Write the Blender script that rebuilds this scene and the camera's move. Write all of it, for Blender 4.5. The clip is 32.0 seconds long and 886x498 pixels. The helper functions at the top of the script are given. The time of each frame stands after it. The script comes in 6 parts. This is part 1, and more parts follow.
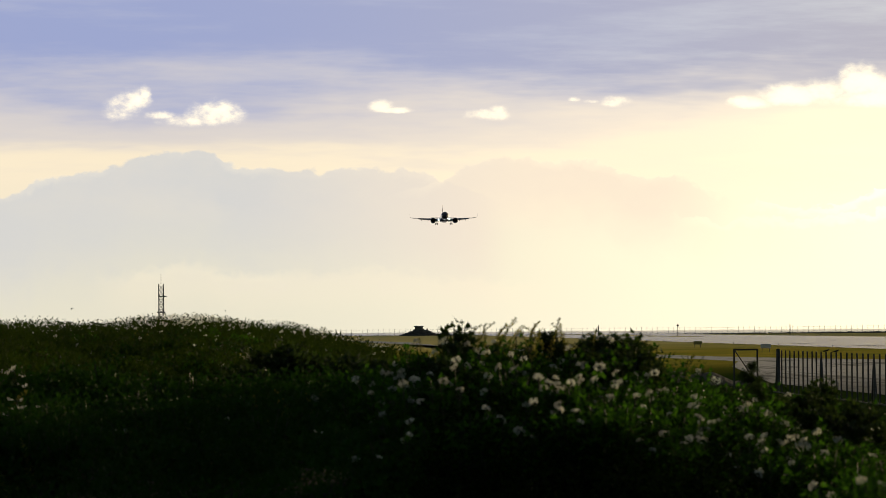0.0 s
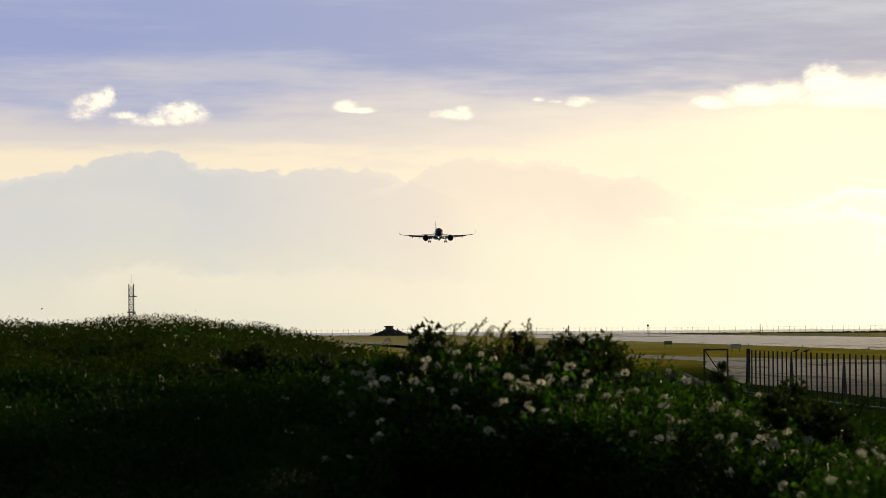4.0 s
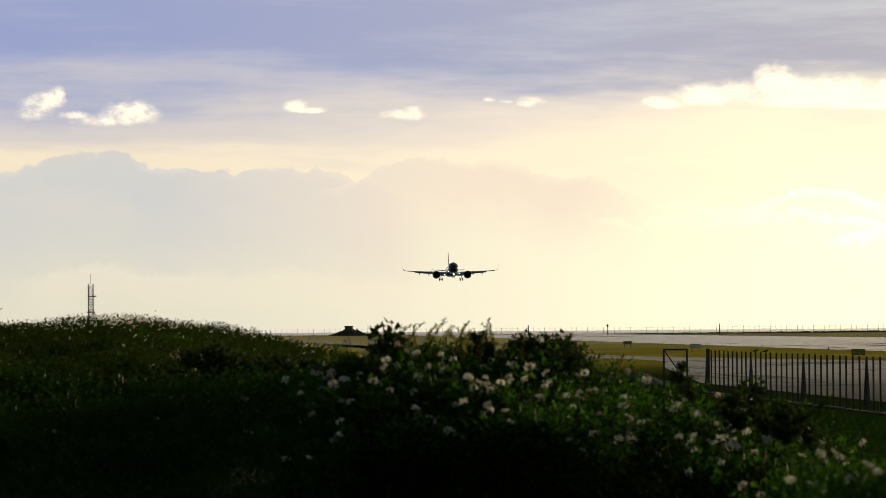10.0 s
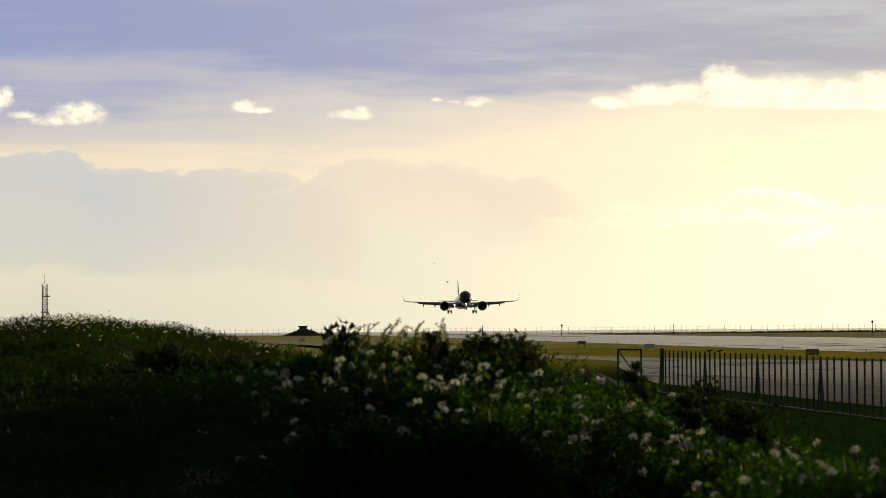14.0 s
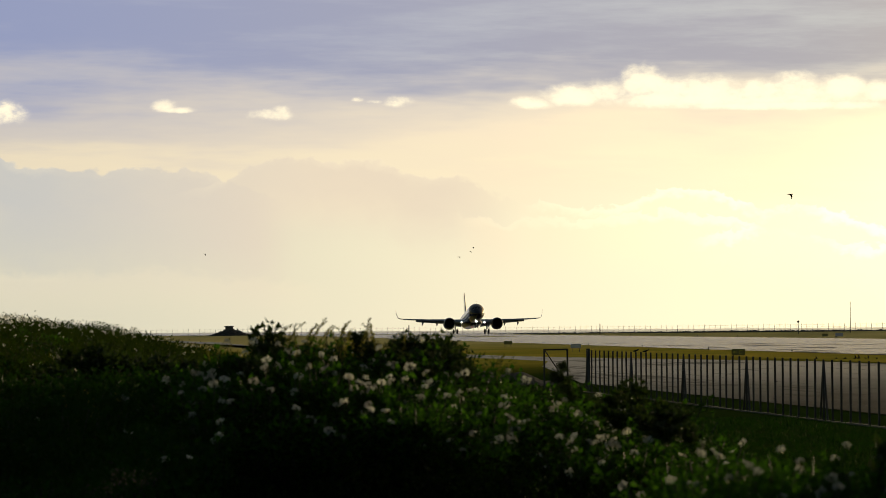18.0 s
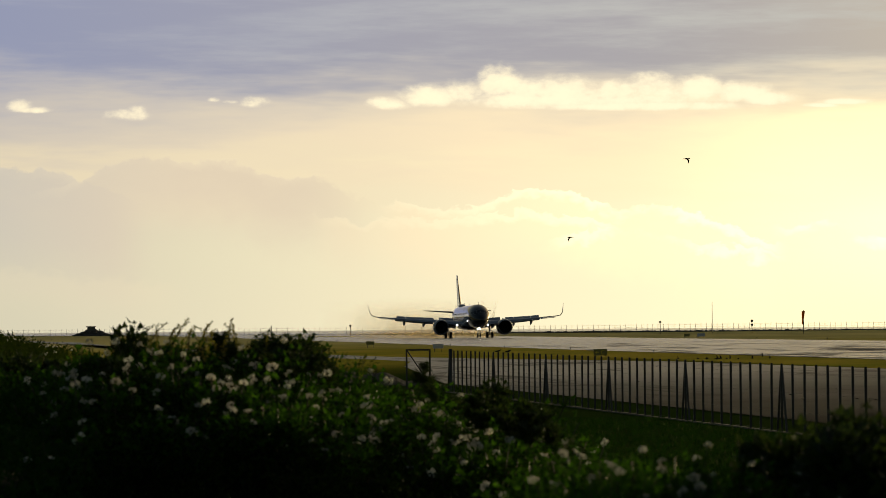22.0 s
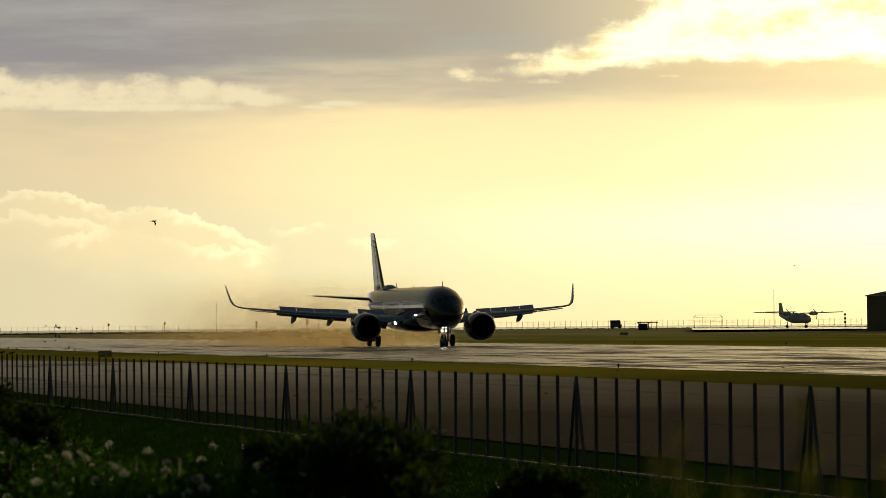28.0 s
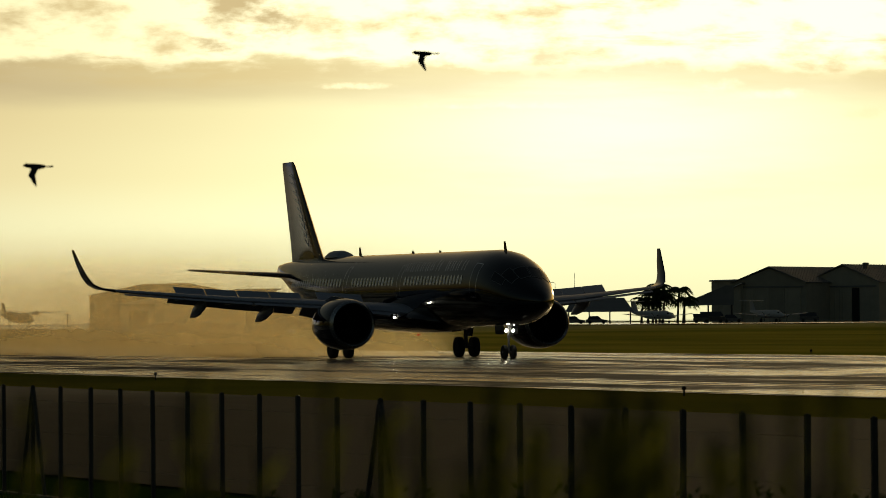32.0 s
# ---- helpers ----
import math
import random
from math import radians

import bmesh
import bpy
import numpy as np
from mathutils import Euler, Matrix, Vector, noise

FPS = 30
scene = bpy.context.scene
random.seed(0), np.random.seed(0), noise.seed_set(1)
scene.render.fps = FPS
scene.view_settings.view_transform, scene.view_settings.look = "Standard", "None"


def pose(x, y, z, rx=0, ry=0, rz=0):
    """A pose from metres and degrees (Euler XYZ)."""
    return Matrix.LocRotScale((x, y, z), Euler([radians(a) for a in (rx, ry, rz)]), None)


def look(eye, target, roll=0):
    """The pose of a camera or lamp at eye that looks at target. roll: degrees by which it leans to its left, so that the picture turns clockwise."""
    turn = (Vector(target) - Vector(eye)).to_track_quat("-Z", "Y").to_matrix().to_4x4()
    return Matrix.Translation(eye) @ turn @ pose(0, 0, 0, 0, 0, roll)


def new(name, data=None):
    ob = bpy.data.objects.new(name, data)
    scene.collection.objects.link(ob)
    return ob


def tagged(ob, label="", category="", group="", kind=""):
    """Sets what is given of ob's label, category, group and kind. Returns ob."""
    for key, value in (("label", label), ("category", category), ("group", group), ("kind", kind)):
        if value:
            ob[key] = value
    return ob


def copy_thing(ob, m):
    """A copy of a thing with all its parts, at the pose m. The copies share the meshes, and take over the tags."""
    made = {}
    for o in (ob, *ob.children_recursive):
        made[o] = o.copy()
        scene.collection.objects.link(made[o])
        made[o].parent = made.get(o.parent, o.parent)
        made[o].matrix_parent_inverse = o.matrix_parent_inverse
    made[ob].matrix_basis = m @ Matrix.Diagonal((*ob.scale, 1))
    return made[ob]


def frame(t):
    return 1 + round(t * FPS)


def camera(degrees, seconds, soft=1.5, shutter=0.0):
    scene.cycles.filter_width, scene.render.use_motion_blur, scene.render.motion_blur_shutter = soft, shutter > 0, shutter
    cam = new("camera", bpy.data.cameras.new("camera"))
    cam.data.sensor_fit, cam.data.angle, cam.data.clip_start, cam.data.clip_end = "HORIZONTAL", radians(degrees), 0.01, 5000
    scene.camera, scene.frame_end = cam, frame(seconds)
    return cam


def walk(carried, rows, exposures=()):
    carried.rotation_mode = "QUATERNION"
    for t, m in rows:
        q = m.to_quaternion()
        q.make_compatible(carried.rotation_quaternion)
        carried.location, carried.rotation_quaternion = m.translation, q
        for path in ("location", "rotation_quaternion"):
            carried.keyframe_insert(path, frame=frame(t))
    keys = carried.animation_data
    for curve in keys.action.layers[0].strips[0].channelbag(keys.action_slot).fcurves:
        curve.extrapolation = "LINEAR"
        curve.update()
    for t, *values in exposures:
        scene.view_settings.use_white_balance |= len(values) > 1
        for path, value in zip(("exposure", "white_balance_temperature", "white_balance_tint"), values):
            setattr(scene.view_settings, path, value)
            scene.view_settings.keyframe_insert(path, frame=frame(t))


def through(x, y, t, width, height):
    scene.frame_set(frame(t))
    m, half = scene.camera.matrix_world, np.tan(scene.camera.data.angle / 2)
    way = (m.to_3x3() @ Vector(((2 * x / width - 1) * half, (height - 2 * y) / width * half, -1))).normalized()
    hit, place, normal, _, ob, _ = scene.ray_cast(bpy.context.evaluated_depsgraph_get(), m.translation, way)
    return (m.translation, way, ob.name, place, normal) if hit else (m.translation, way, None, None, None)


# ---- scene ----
# ---- camera and its pan ----
FOCAL = 9078.0                      # focal length in units of the picture's 1568 columns
EYE = Vector((0.0, 0.0, 2.3))       # above the runway's level
cam = camera(9.872, 32.0, 0.8)
cam.data.dof.use_dof = True
cam.data.dof.focus_distance = 420.0
cam.data.dof.aperture_fstop = 9.5

def ahead(az, up):
    a, e = radians(az), radians(up)
    return EYE + 100 * Vector((math.sin(a) * math.cos(e), math.cos(a) * math.cos(e), math.sin(e)))


# seconds, azimuth of the view clockwise from the runway's axis, upward tilt in degrees
walk(cam, [(t, look(EYE, ahead(a, e), -0.45)) for t, a, e in
    [(0, 2.068, 0.8812), (0.5, 2.118, 0.8809), (1, 2.175, 0.8804), (1.5, 2.223, 0.88), (2, 2.273, 0.8796),
    (2.5, 2.311, 0.8793), (3, 2.339, 0.8791), (3.5, 2.371, 0.8789), (5.5, 2.513, 0.8778), (6, 2.579, 0.8772),
    (6.5, 2.649, 0.8767), (7, 2.699, 0.8763), (7.5, 2.718, 0.8761), (8, 2.718, 0.8761), (8.5, 2.724, 0.8761),
    (9, 2.756, 0.8758), (9.5, 2.794, 0.8755), (10, 2.851, 0.8751), (10.5, 2.904, 0.8747), (11, 2.958, 0.8743),
    (11.5, 2.999, 0.8739), (12, 3.052, 0.8735), (12.5, 3.131, 0.8729), (13, 3.198, 0.8724), (13.5, 3.277, 0.8718),
    (14, 3.362, 0.8711), (14.5, 3.441, 0.8705), (16.5, 3.791, 0.8677), (17, 3.905, 0.8668), (17.5, 4.05, 0.8657),
    (18, 4.185, 0.8646), (18.5, 4.331, 0.8635), (19, 4.485, 0.8623), (19.5, 4.656, 0.8609), (20, 4.851, 0.8594),
    (20.5, 5.044, 0.8579), (21, 5.236, 0.8564), (21.5, 5.47, 0.8561), (22, 5.722, 0.8557), (22.5, 5.975, 0.8553),
    (23, 6.237, 0.8548), (23.5, 6.53, 0.8541), (24, 6.88, 0.8529), (24.5, 7.306, 0.8512), (26.5, 9.377, 0.8412),
    (27, 9.995, 0.8379), (27.5, 10.588, 0.8333), (28, 11.251, 0.8281), (28.5, 12.002, 0.8222), (29, 12.848, 0.8155),
    (29.5, 13.706, 0.8088), (30, 14.621, 0.8016), (30.5, 15.65, 0.7935), (31, 16.837, 0.7842), (31.5, 18.219, 0.7734),
    (32, 19.917, 0.76)]],
     [(0, 0.0, 6550, 9), (9, -0.05, 6550, 9), (13, -0.1, 6600, 8), (19, -0.25, 6750, 7), (23, -0.4, 6950, 6), (28, -0.75, 7300, 4), (30, -1.05, 7350, 3), (32, -1.4, 7350, 2)])

# ---- world, sun ----
SUN_AZ, SUN_UP = 38.0, 5.6
world = bpy.data.worlds.new("world")
scene.world = world
world.use_nodes = True
wn = world.node_tree
sky = wn.nodes.new("ShaderNodeTexSky")
sky.sky_type, sky.sun_disc = "NISHITA", False
sky.sun_elevation, sky.sun_rotation = radians(SUN_UP), radians(SUN_AZ)
sky.dust_density, sky.air_density = 3.0, 1.0
wn.links.new(sky.outputs[0], wn.nodes["Background"].inputs[0])
wn.nodes["Background"].inputs[1].default_value = 0.075

sun = new("sun", bpy.data.lights.new("sun", "SUN"))
sun.data.energy, sun.data.angle, sun.data.color = 2.2, radians(3), (1.0, 0.79, 0.48)
sa, se = radians(SUN_AZ), radians(SUN_UP)
sun.matrix_world = look((0, 0, 0), (-math.sin(sa) * math.cos(se), -math.cos(sa) * math.cos(se), -math.sin(se)))


# ---- materials ----
class Nodes:
    """Small helper round a material's node tree."""

    def __init__(self, name):
        self.mat = bpy.data.materials.new(name)
        self.mat.use_nodes = True
        self.tree = self.mat.node_tree
        self.tree.nodes.clear()
        self.out = self.add("ShaderNodeOutputMaterial")

    def add(self, kind, **values):
        n = self.tree.nodes.new(kind)
        for k, v in values.items():
            setattr(n, k, v)
        return n

    def put(self, socket, value):
        if hasattr(value, "is_linked"):
            self.tree.links.new(value, socket)
        else:
            socket.default_value = value

    def math(self, op, a, b=0.0, c=0.0, clamp=False):
        n = self.add("ShaderNodeMath", operation=op, use_clamp=clamp)
        for s, v in zip(n.inputs, (a, b, c)):
            self.put(s, v)
        return n.outputs[0]

    def step(self, x, a, b):
        n = self.add("ShaderNodeMapRange", interpolation_type="SMOOTHSTEP")
        for s, v in zip(n.inputs, (x, a, b, 0.0, 1.0)):
            self.put(s, v)
        return n.outputs[0]

    def mix(self, f, a, b):
        n = self.add("ShaderNodeMix", data_type="RGBA")
        self.put(n.inputs[0], f)
        for s, v in ((n.inputs[6], a), (n.inputs[7], b)):
            self.put(s, (*v, 1.0) if isinstance(v, tuple) and len(v) == 3 else v)
        return n.outputs[2]

    def noise(self, vec, scale, detail=3.0, rough=0.55, dims="3D"):
        n = self.add("ShaderNodeTexNoise", noise_dimensions=dims)
        if vec is not None:
            self.put(n.inputs["Vector"], vec)
        n.inputs["Scale"].default_value, n.inputs["Detail"].default_value, n.inputs["Roughness"].default_value = scale, detail, rough
        return n.outputs[0]

    def scaled(self, vec, s):
        n = self.add("ShaderNodeVectorMath", operation="MULTIPLY")
        self.put(n.inputs[0], vec)
        n.inputs[1].default_value = s
        return n.outputs[0]

    def add_axis(self, vec, i):
        n = self.add("ShaderNodeSeparateXYZ")
        self.put(n.inputs[0], vec)
        return n.outputs[i]

    def surface(self, shader):
        self.tree.links.new(shader, self.out.inputs[0])
        return self.mat


def paint(name, color, rough=0.5, metal=0.0, vary=0.15, scale=3.0, bump=0.0, coat=0.0, through=0.0, per_object=0.0, gloss_vary=0.15, spec=0.5, shine=None):
    """A surface with two scales of variation in colour and gloss, fine relief, and light passing through thin leaves."""
    n = Nodes(name)
    pos = n.add("ShaderNodeTexCoord").outputs["Object"]
    big, fine = n.noise(pos, scale, 4), n.noise(pos, scale * 9, 3)
    k = n.math("MULTIPLY_ADD", big, vary * 2, 1 - vary)
    k = n.math("MULTIPLY", k, n.math("MULTIPLY_ADD", fine, vary, 1 - vary / 2))
    if per_object:
        k = n.math("MULTIPLY", k, n.math("MULTIPLY_ADD", n.add("ShaderNodeObjectInfo").outputs["Random"], per_object * 2, 1 - per_object))
    col = n.add("ShaderNodeVectorMath", operation="SCALE")
    col.inputs[0].default_value = color
    n.put(col.inputs["Scale"], k)
    b = n.add("ShaderNodeBsdfPrincipled")
    n.put(b.inputs["Base Color"], col.outputs[0])
    n.put(b.inputs["Roughness"], n.math("MULTIPLY_ADD", fine, gloss_vary, rough - gloss_vary / 2))
    b.inputs["Metallic"].default_value, b.inputs["Coat Weight"].default_value = metal, coat
    b.inputs["Coat Roughness"].default_value, b.inputs["Specular IOR Level"].default_value = 0.08, spec
    if bump:
        bn = n.add("ShaderNodeBump")
        bn.inputs["Strength"].default_value, bn.inputs["Distance"].default_value = 0.6, bump
        n.put(bn.inputs["Height"], fine)
        n.put(b.inputs["Normal"], bn.outputs[0])
    shader = b.outputs[0]
    if through:
        t = n.add("ShaderNodeBsdfTranslucent")
        if shine:                                # light seen through a thin leaf is yellower than light off it
            lit = n.add("ShaderNodeVectorMath", operation="SCALE")
            lit.inputs[0].default_value = shine
            n.put(lit.inputs["Scale"], k)
            n.put(t.inputs[0], lit.outputs[0])
        else:
            n.put(t.inputs[0], col.outputs[0])
        m = n.add("ShaderNodeMixShader")
        m.inputs[0].default_value = through
        n.put(m.inputs[1], shader)
        n.put(m.inputs[2], t.outputs[0])
        shader = m.outputs[0]
    return n.surface(shader)


def glow(name, color, strength):
    n = Nodes(name)
    e = n.add("ShaderNodeEmission")
    e.inputs[0].default_value, e.inputs[1].default_value = (*color, 1), strength
    return n.surface(e.outputs[0])


# ---- geometry helpers ----
def mesh_of(bm, name, material, smooth=False):
    me = bpy.data.meshes.new(name)
    bm.normal_update()
    bm.to_mesh(me)
    bm.free()
    for m in material if isinstance(material, (list, tuple)) else [material]:
        me.materials.append(m)
    if smooth:
        me.shade_smooth()
        me.set_sharp_from_angle(angle=radians(38))
    return me


def part(name, bm, material, parent, label="", smooth=False, at=None):
    """Links a bmesh as one mesh object under a thing or under a part (or at top level when parent is None)."""
    ob = new(name, mesh_of(bm, name, material, smooth) if isinstance(bm, bmesh.types.BMesh) else bm)
    ob.parent = parent
    if at is not None:
        ob.matrix_basis = at
    return tagged(ob, label)


def thing(name, m, label, category, group="", kind=""):
    ob = new(name)
    ob.matrix_basis = m
    ob.empty_display_size = 0.2
    return tagged(ob, label, category, group, kind)


def box(bm, x0, x1, y0, y1, z0, z1, m=None):
    r = bmesh.ops.create_cube(bm, size=1.0)
    t = Matrix.Translation(((x0 + x1) / 2, (y0 + y1) / 2, (z0 + z1) / 2)) @ Matrix.Diagonal((x1 - x0, y1 - y0, z1 - z0, 1))
    bmesh.ops.transform(bm, matrix=(m @ t) if m else t, verts=r["verts"])
    return bm


def rod(bm, a, b, r, r2=None, seg=8):
    a, b = Vector(a), Vector(b)
    d = b - a
    m = Matrix.Translation((a + b) / 2) @ d.to_track_quat("Z", "Y").to_matrix().to_4x4()
    bmesh.ops.create_cone(bm, cap_ends=True, segments=seg, radius1=r, radius2=r if r2 is None else r2, depth=d.length, matrix=m)
    return bm


def loft(rings, closed=True, caps=True, bm=None):
    """Skins rings of equally many points."""
    bm = bm or bmesh.new()
    vs = [[bm.verts.new(p) for p in ring] for ring in rings]
    n = len(vs[0])
    for a, b in zip(vs, vs[1:]):
        for i in range(n if closed else n - 1):
            j = (i + 1) % n
            bm.faces.new((a[i], a[j], b[j], b[i]))
    if caps and closed:
        bm.faces.new(vs[0][::-1])
        bm.faces.new(vs[-1])
    bmesh.ops.recalc_face_normals(bm, faces=bm.faces[:])
    return bm


def lathe(profile, seg=32, axis="y", bm=None, caps=True):
    """Turns (along, radius) pairs round the y axis (or z)."""
    rings = []
    for s, r in profile:
        ring = []
        for i in range(seg):
            c, d = r * math.cos(2 * math.pi * i / seg), r * math.sin(2 * math.pi * i / seg)
            ring.append((c, s, d) if axis == "y" else (c, d, s))
        rings.append(ring)
    return loft(rings, True, caps, bm)


# ---- the ground ----
def level(x, y):
    """Height of the ground: the runway's cross-fall, the verge to the fence, the bank with the camera."""
    pts = ((-400, 0.3), (-60, 0.9), (-12, 0.95), (4, 0.6), (14, -0.62), (27, -1.2), (32, -1.02), (56, -0.46), (66, -0.32), (97.3, 0.0), (126, -0.1),
           (190, 0.25), (330, 0.6), (900, 0.8))
    z = pts[0][1]
    for (xa, za), (xb, zb) in zip(pts, pts[1:]):
        if xa <= x <= xb:
            z = za + (zb - za) * (x - xa) / (xb - xa)
    if x > 900:
        z = 0.8
    if x < 27 and y > 60:                      # the bank runs out behind the bushes
        k = min(1.0, (y - 60) / 60)
        z = z * (1 - k) + min(z, -1.2 + 0.1 * max(0, (27 - x) / 27)) * k
    if y > 300 and x < 27:
        z = -1.2 + 0.75 * min(1, (y - 300) / 500)
    if y > 500 and x < 97:
        z += (-0.05 - z) * min(1.0, (y - 500) / 700)
    return z


def strip(bm, left, right, lift, step=12.0):
    """A ribbon between two polylines of (x, y), draped on the ground."""
    rows = []
    for (a, b), (c, d) in zip(zip(left, left[1:]), zip(right, right[1:])):
        k = max(2, int(max((Vector(b) - Vector(a)).length, (Vector(d) - Vector(c)).length) / step))
        for i in range(k):
            p, q = Vector(a).lerp(Vector(b), i / k), Vector(c).lerp(Vector(d), i / k)
            rows.append((p, q))
    rows.append((Vector(left[-1]), Vector(right[-1])))
    grid = []
    for p, q in rows:
        grid.append([(*p.lerp(q, j / 8), 0) for j in range(9)])
    vs = [[bm.verts.new((x, y, level(x, y) + lift)) for x, y, _ in row] for row in grid]
    for a, b in zip(vs, vs[1:]):
        for i in range(8):
            bm.faces.new((a[i], a[i + 1], b[i + 1], b[i]))
    return bm


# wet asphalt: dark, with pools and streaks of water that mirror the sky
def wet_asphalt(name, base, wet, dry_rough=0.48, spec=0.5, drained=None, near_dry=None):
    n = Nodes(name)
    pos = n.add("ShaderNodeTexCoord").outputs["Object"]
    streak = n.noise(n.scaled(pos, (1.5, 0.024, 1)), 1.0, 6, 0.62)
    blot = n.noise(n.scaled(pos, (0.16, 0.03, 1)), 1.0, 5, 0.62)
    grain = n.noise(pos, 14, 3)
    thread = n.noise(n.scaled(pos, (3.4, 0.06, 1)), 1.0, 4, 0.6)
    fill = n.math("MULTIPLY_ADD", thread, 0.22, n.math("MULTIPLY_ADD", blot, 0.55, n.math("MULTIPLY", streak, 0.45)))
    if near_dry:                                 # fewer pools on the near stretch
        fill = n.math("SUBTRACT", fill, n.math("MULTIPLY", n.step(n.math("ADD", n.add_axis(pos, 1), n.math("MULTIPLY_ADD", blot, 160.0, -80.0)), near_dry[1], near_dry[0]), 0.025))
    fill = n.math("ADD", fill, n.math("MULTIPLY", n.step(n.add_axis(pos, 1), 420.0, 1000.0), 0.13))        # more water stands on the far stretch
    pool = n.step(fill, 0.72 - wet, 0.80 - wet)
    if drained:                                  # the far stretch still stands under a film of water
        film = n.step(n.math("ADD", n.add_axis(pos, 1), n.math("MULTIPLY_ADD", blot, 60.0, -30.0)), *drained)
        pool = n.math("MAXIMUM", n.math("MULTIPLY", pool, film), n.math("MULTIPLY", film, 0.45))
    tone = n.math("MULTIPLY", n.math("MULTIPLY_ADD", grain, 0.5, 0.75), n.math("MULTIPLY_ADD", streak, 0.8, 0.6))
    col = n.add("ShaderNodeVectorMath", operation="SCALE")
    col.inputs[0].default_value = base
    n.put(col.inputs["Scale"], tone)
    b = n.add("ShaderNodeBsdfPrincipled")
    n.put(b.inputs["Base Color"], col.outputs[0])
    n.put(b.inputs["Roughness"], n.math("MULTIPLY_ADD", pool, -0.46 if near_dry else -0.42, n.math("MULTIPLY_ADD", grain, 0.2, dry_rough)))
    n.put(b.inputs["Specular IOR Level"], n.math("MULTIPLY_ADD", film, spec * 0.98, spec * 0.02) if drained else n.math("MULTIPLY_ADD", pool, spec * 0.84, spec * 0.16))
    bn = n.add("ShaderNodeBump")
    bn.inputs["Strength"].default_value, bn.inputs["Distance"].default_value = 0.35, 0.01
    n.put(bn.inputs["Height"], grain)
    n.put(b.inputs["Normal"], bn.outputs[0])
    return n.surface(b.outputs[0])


def grass_ground(name):
    n = Nodes(name)
    pos = n.add("ShaderNodeTexCoord").outputs["Object"]
    big, mid, fine = n.noise(pos, 0.02, 3), n.noise(n.scaled(pos, (1, 0.25, 1)), 0.3, 4), n.noise(pos, 4, 3)
    tall = n.noise(n.scaled(pos, (0.06, 0.012, 1)), 1.0, 4)
    dry = n.step(n.math("MULTIPLY_ADD", mid, 0.2, n.math("MULTIPLY_ADD", big, 0.6, n.math("MULTIPLY", tall, 0.35))), 0.32, 0.84)
    col = n.mix(dry, (0.17, 0.195, 0.024), (0.47, 0.35, 0.060))
    col = n.mix(n.math("MULTIPLY", fine, 0.45), col, (0.05, 0.06, 0.012))
    col = n.mix(n.math("MULTIPLY", n.step(n.math("MULTIPLY_ADD", tall, 300.0, n.add_axis(pos, 1)), 680.0, 1050.0), 0.75), col, (0.50, 0.45, 0.22))       # haze painted into the colour: the grass pales far along the runway
    across = n.math("MULTIPLY_ADD", mid, 1.5, n.add_axis(pos, 0))
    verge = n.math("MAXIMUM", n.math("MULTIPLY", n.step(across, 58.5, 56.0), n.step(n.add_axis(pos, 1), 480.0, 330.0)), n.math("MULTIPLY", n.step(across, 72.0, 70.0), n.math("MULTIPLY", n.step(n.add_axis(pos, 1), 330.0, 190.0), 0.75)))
    rank = n.math("MULTIPLY", n.step(across, 118.0, 124.0), n.step(tall, 0.62, 0.40))
    col = n.mix(n.math("MULTIPLY", rank, 0.3), col, (0.07, 0.085, 0.014))        # the near strip beside fence and runway is darker, greener grass
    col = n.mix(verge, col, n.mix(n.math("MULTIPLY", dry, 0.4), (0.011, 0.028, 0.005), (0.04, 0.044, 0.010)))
    b = n.add("ShaderNodeBsdfPrincipled")
    n.put(b.inputs["Base Color"], col)
    b.inputs["Roughness"].default_value = 0.8
    b.inputs["Specular IOR Level"].default_value = 0.0
    b.inputs["Sheen Weight"].default_value = 0.6
    b.inputs["Sheen Roughness"].default_value = 0.5
    n.put(b.inputs["Sheen Tint"], col)
    bn = n.add("ShaderNodeBump")
    bn.inputs["Strength"].default_value, bn.inputs["Distance"].default_value = 0.7, 0.12
    n.put(bn.inputs["Height"], fine)
    n.put(b.inputs["Normal"], bn.outputs[0])
    return n.surface(b.outputs[0])


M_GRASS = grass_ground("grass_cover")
M_RUNWAY = wet_asphalt("runway_asphalt", (0.040, 0.037, 0.036), 0.195, 0.58, 0.5, None, (200.0, 620.0))
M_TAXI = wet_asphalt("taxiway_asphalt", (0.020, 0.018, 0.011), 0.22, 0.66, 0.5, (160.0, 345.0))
M_STEEL = paint("galvanised_steel", (0.055, 0.055, 0.052), 0.6, 0.3, vary=0.25, scale=4, per_object=0.2)
# rock colour lightened to take in some haze of distance
M_ROCK = paint("seawall_rock", (0.085, 0.075, 0.065), 0.85, vary=0.5, scale=0.5, bump=0.1)


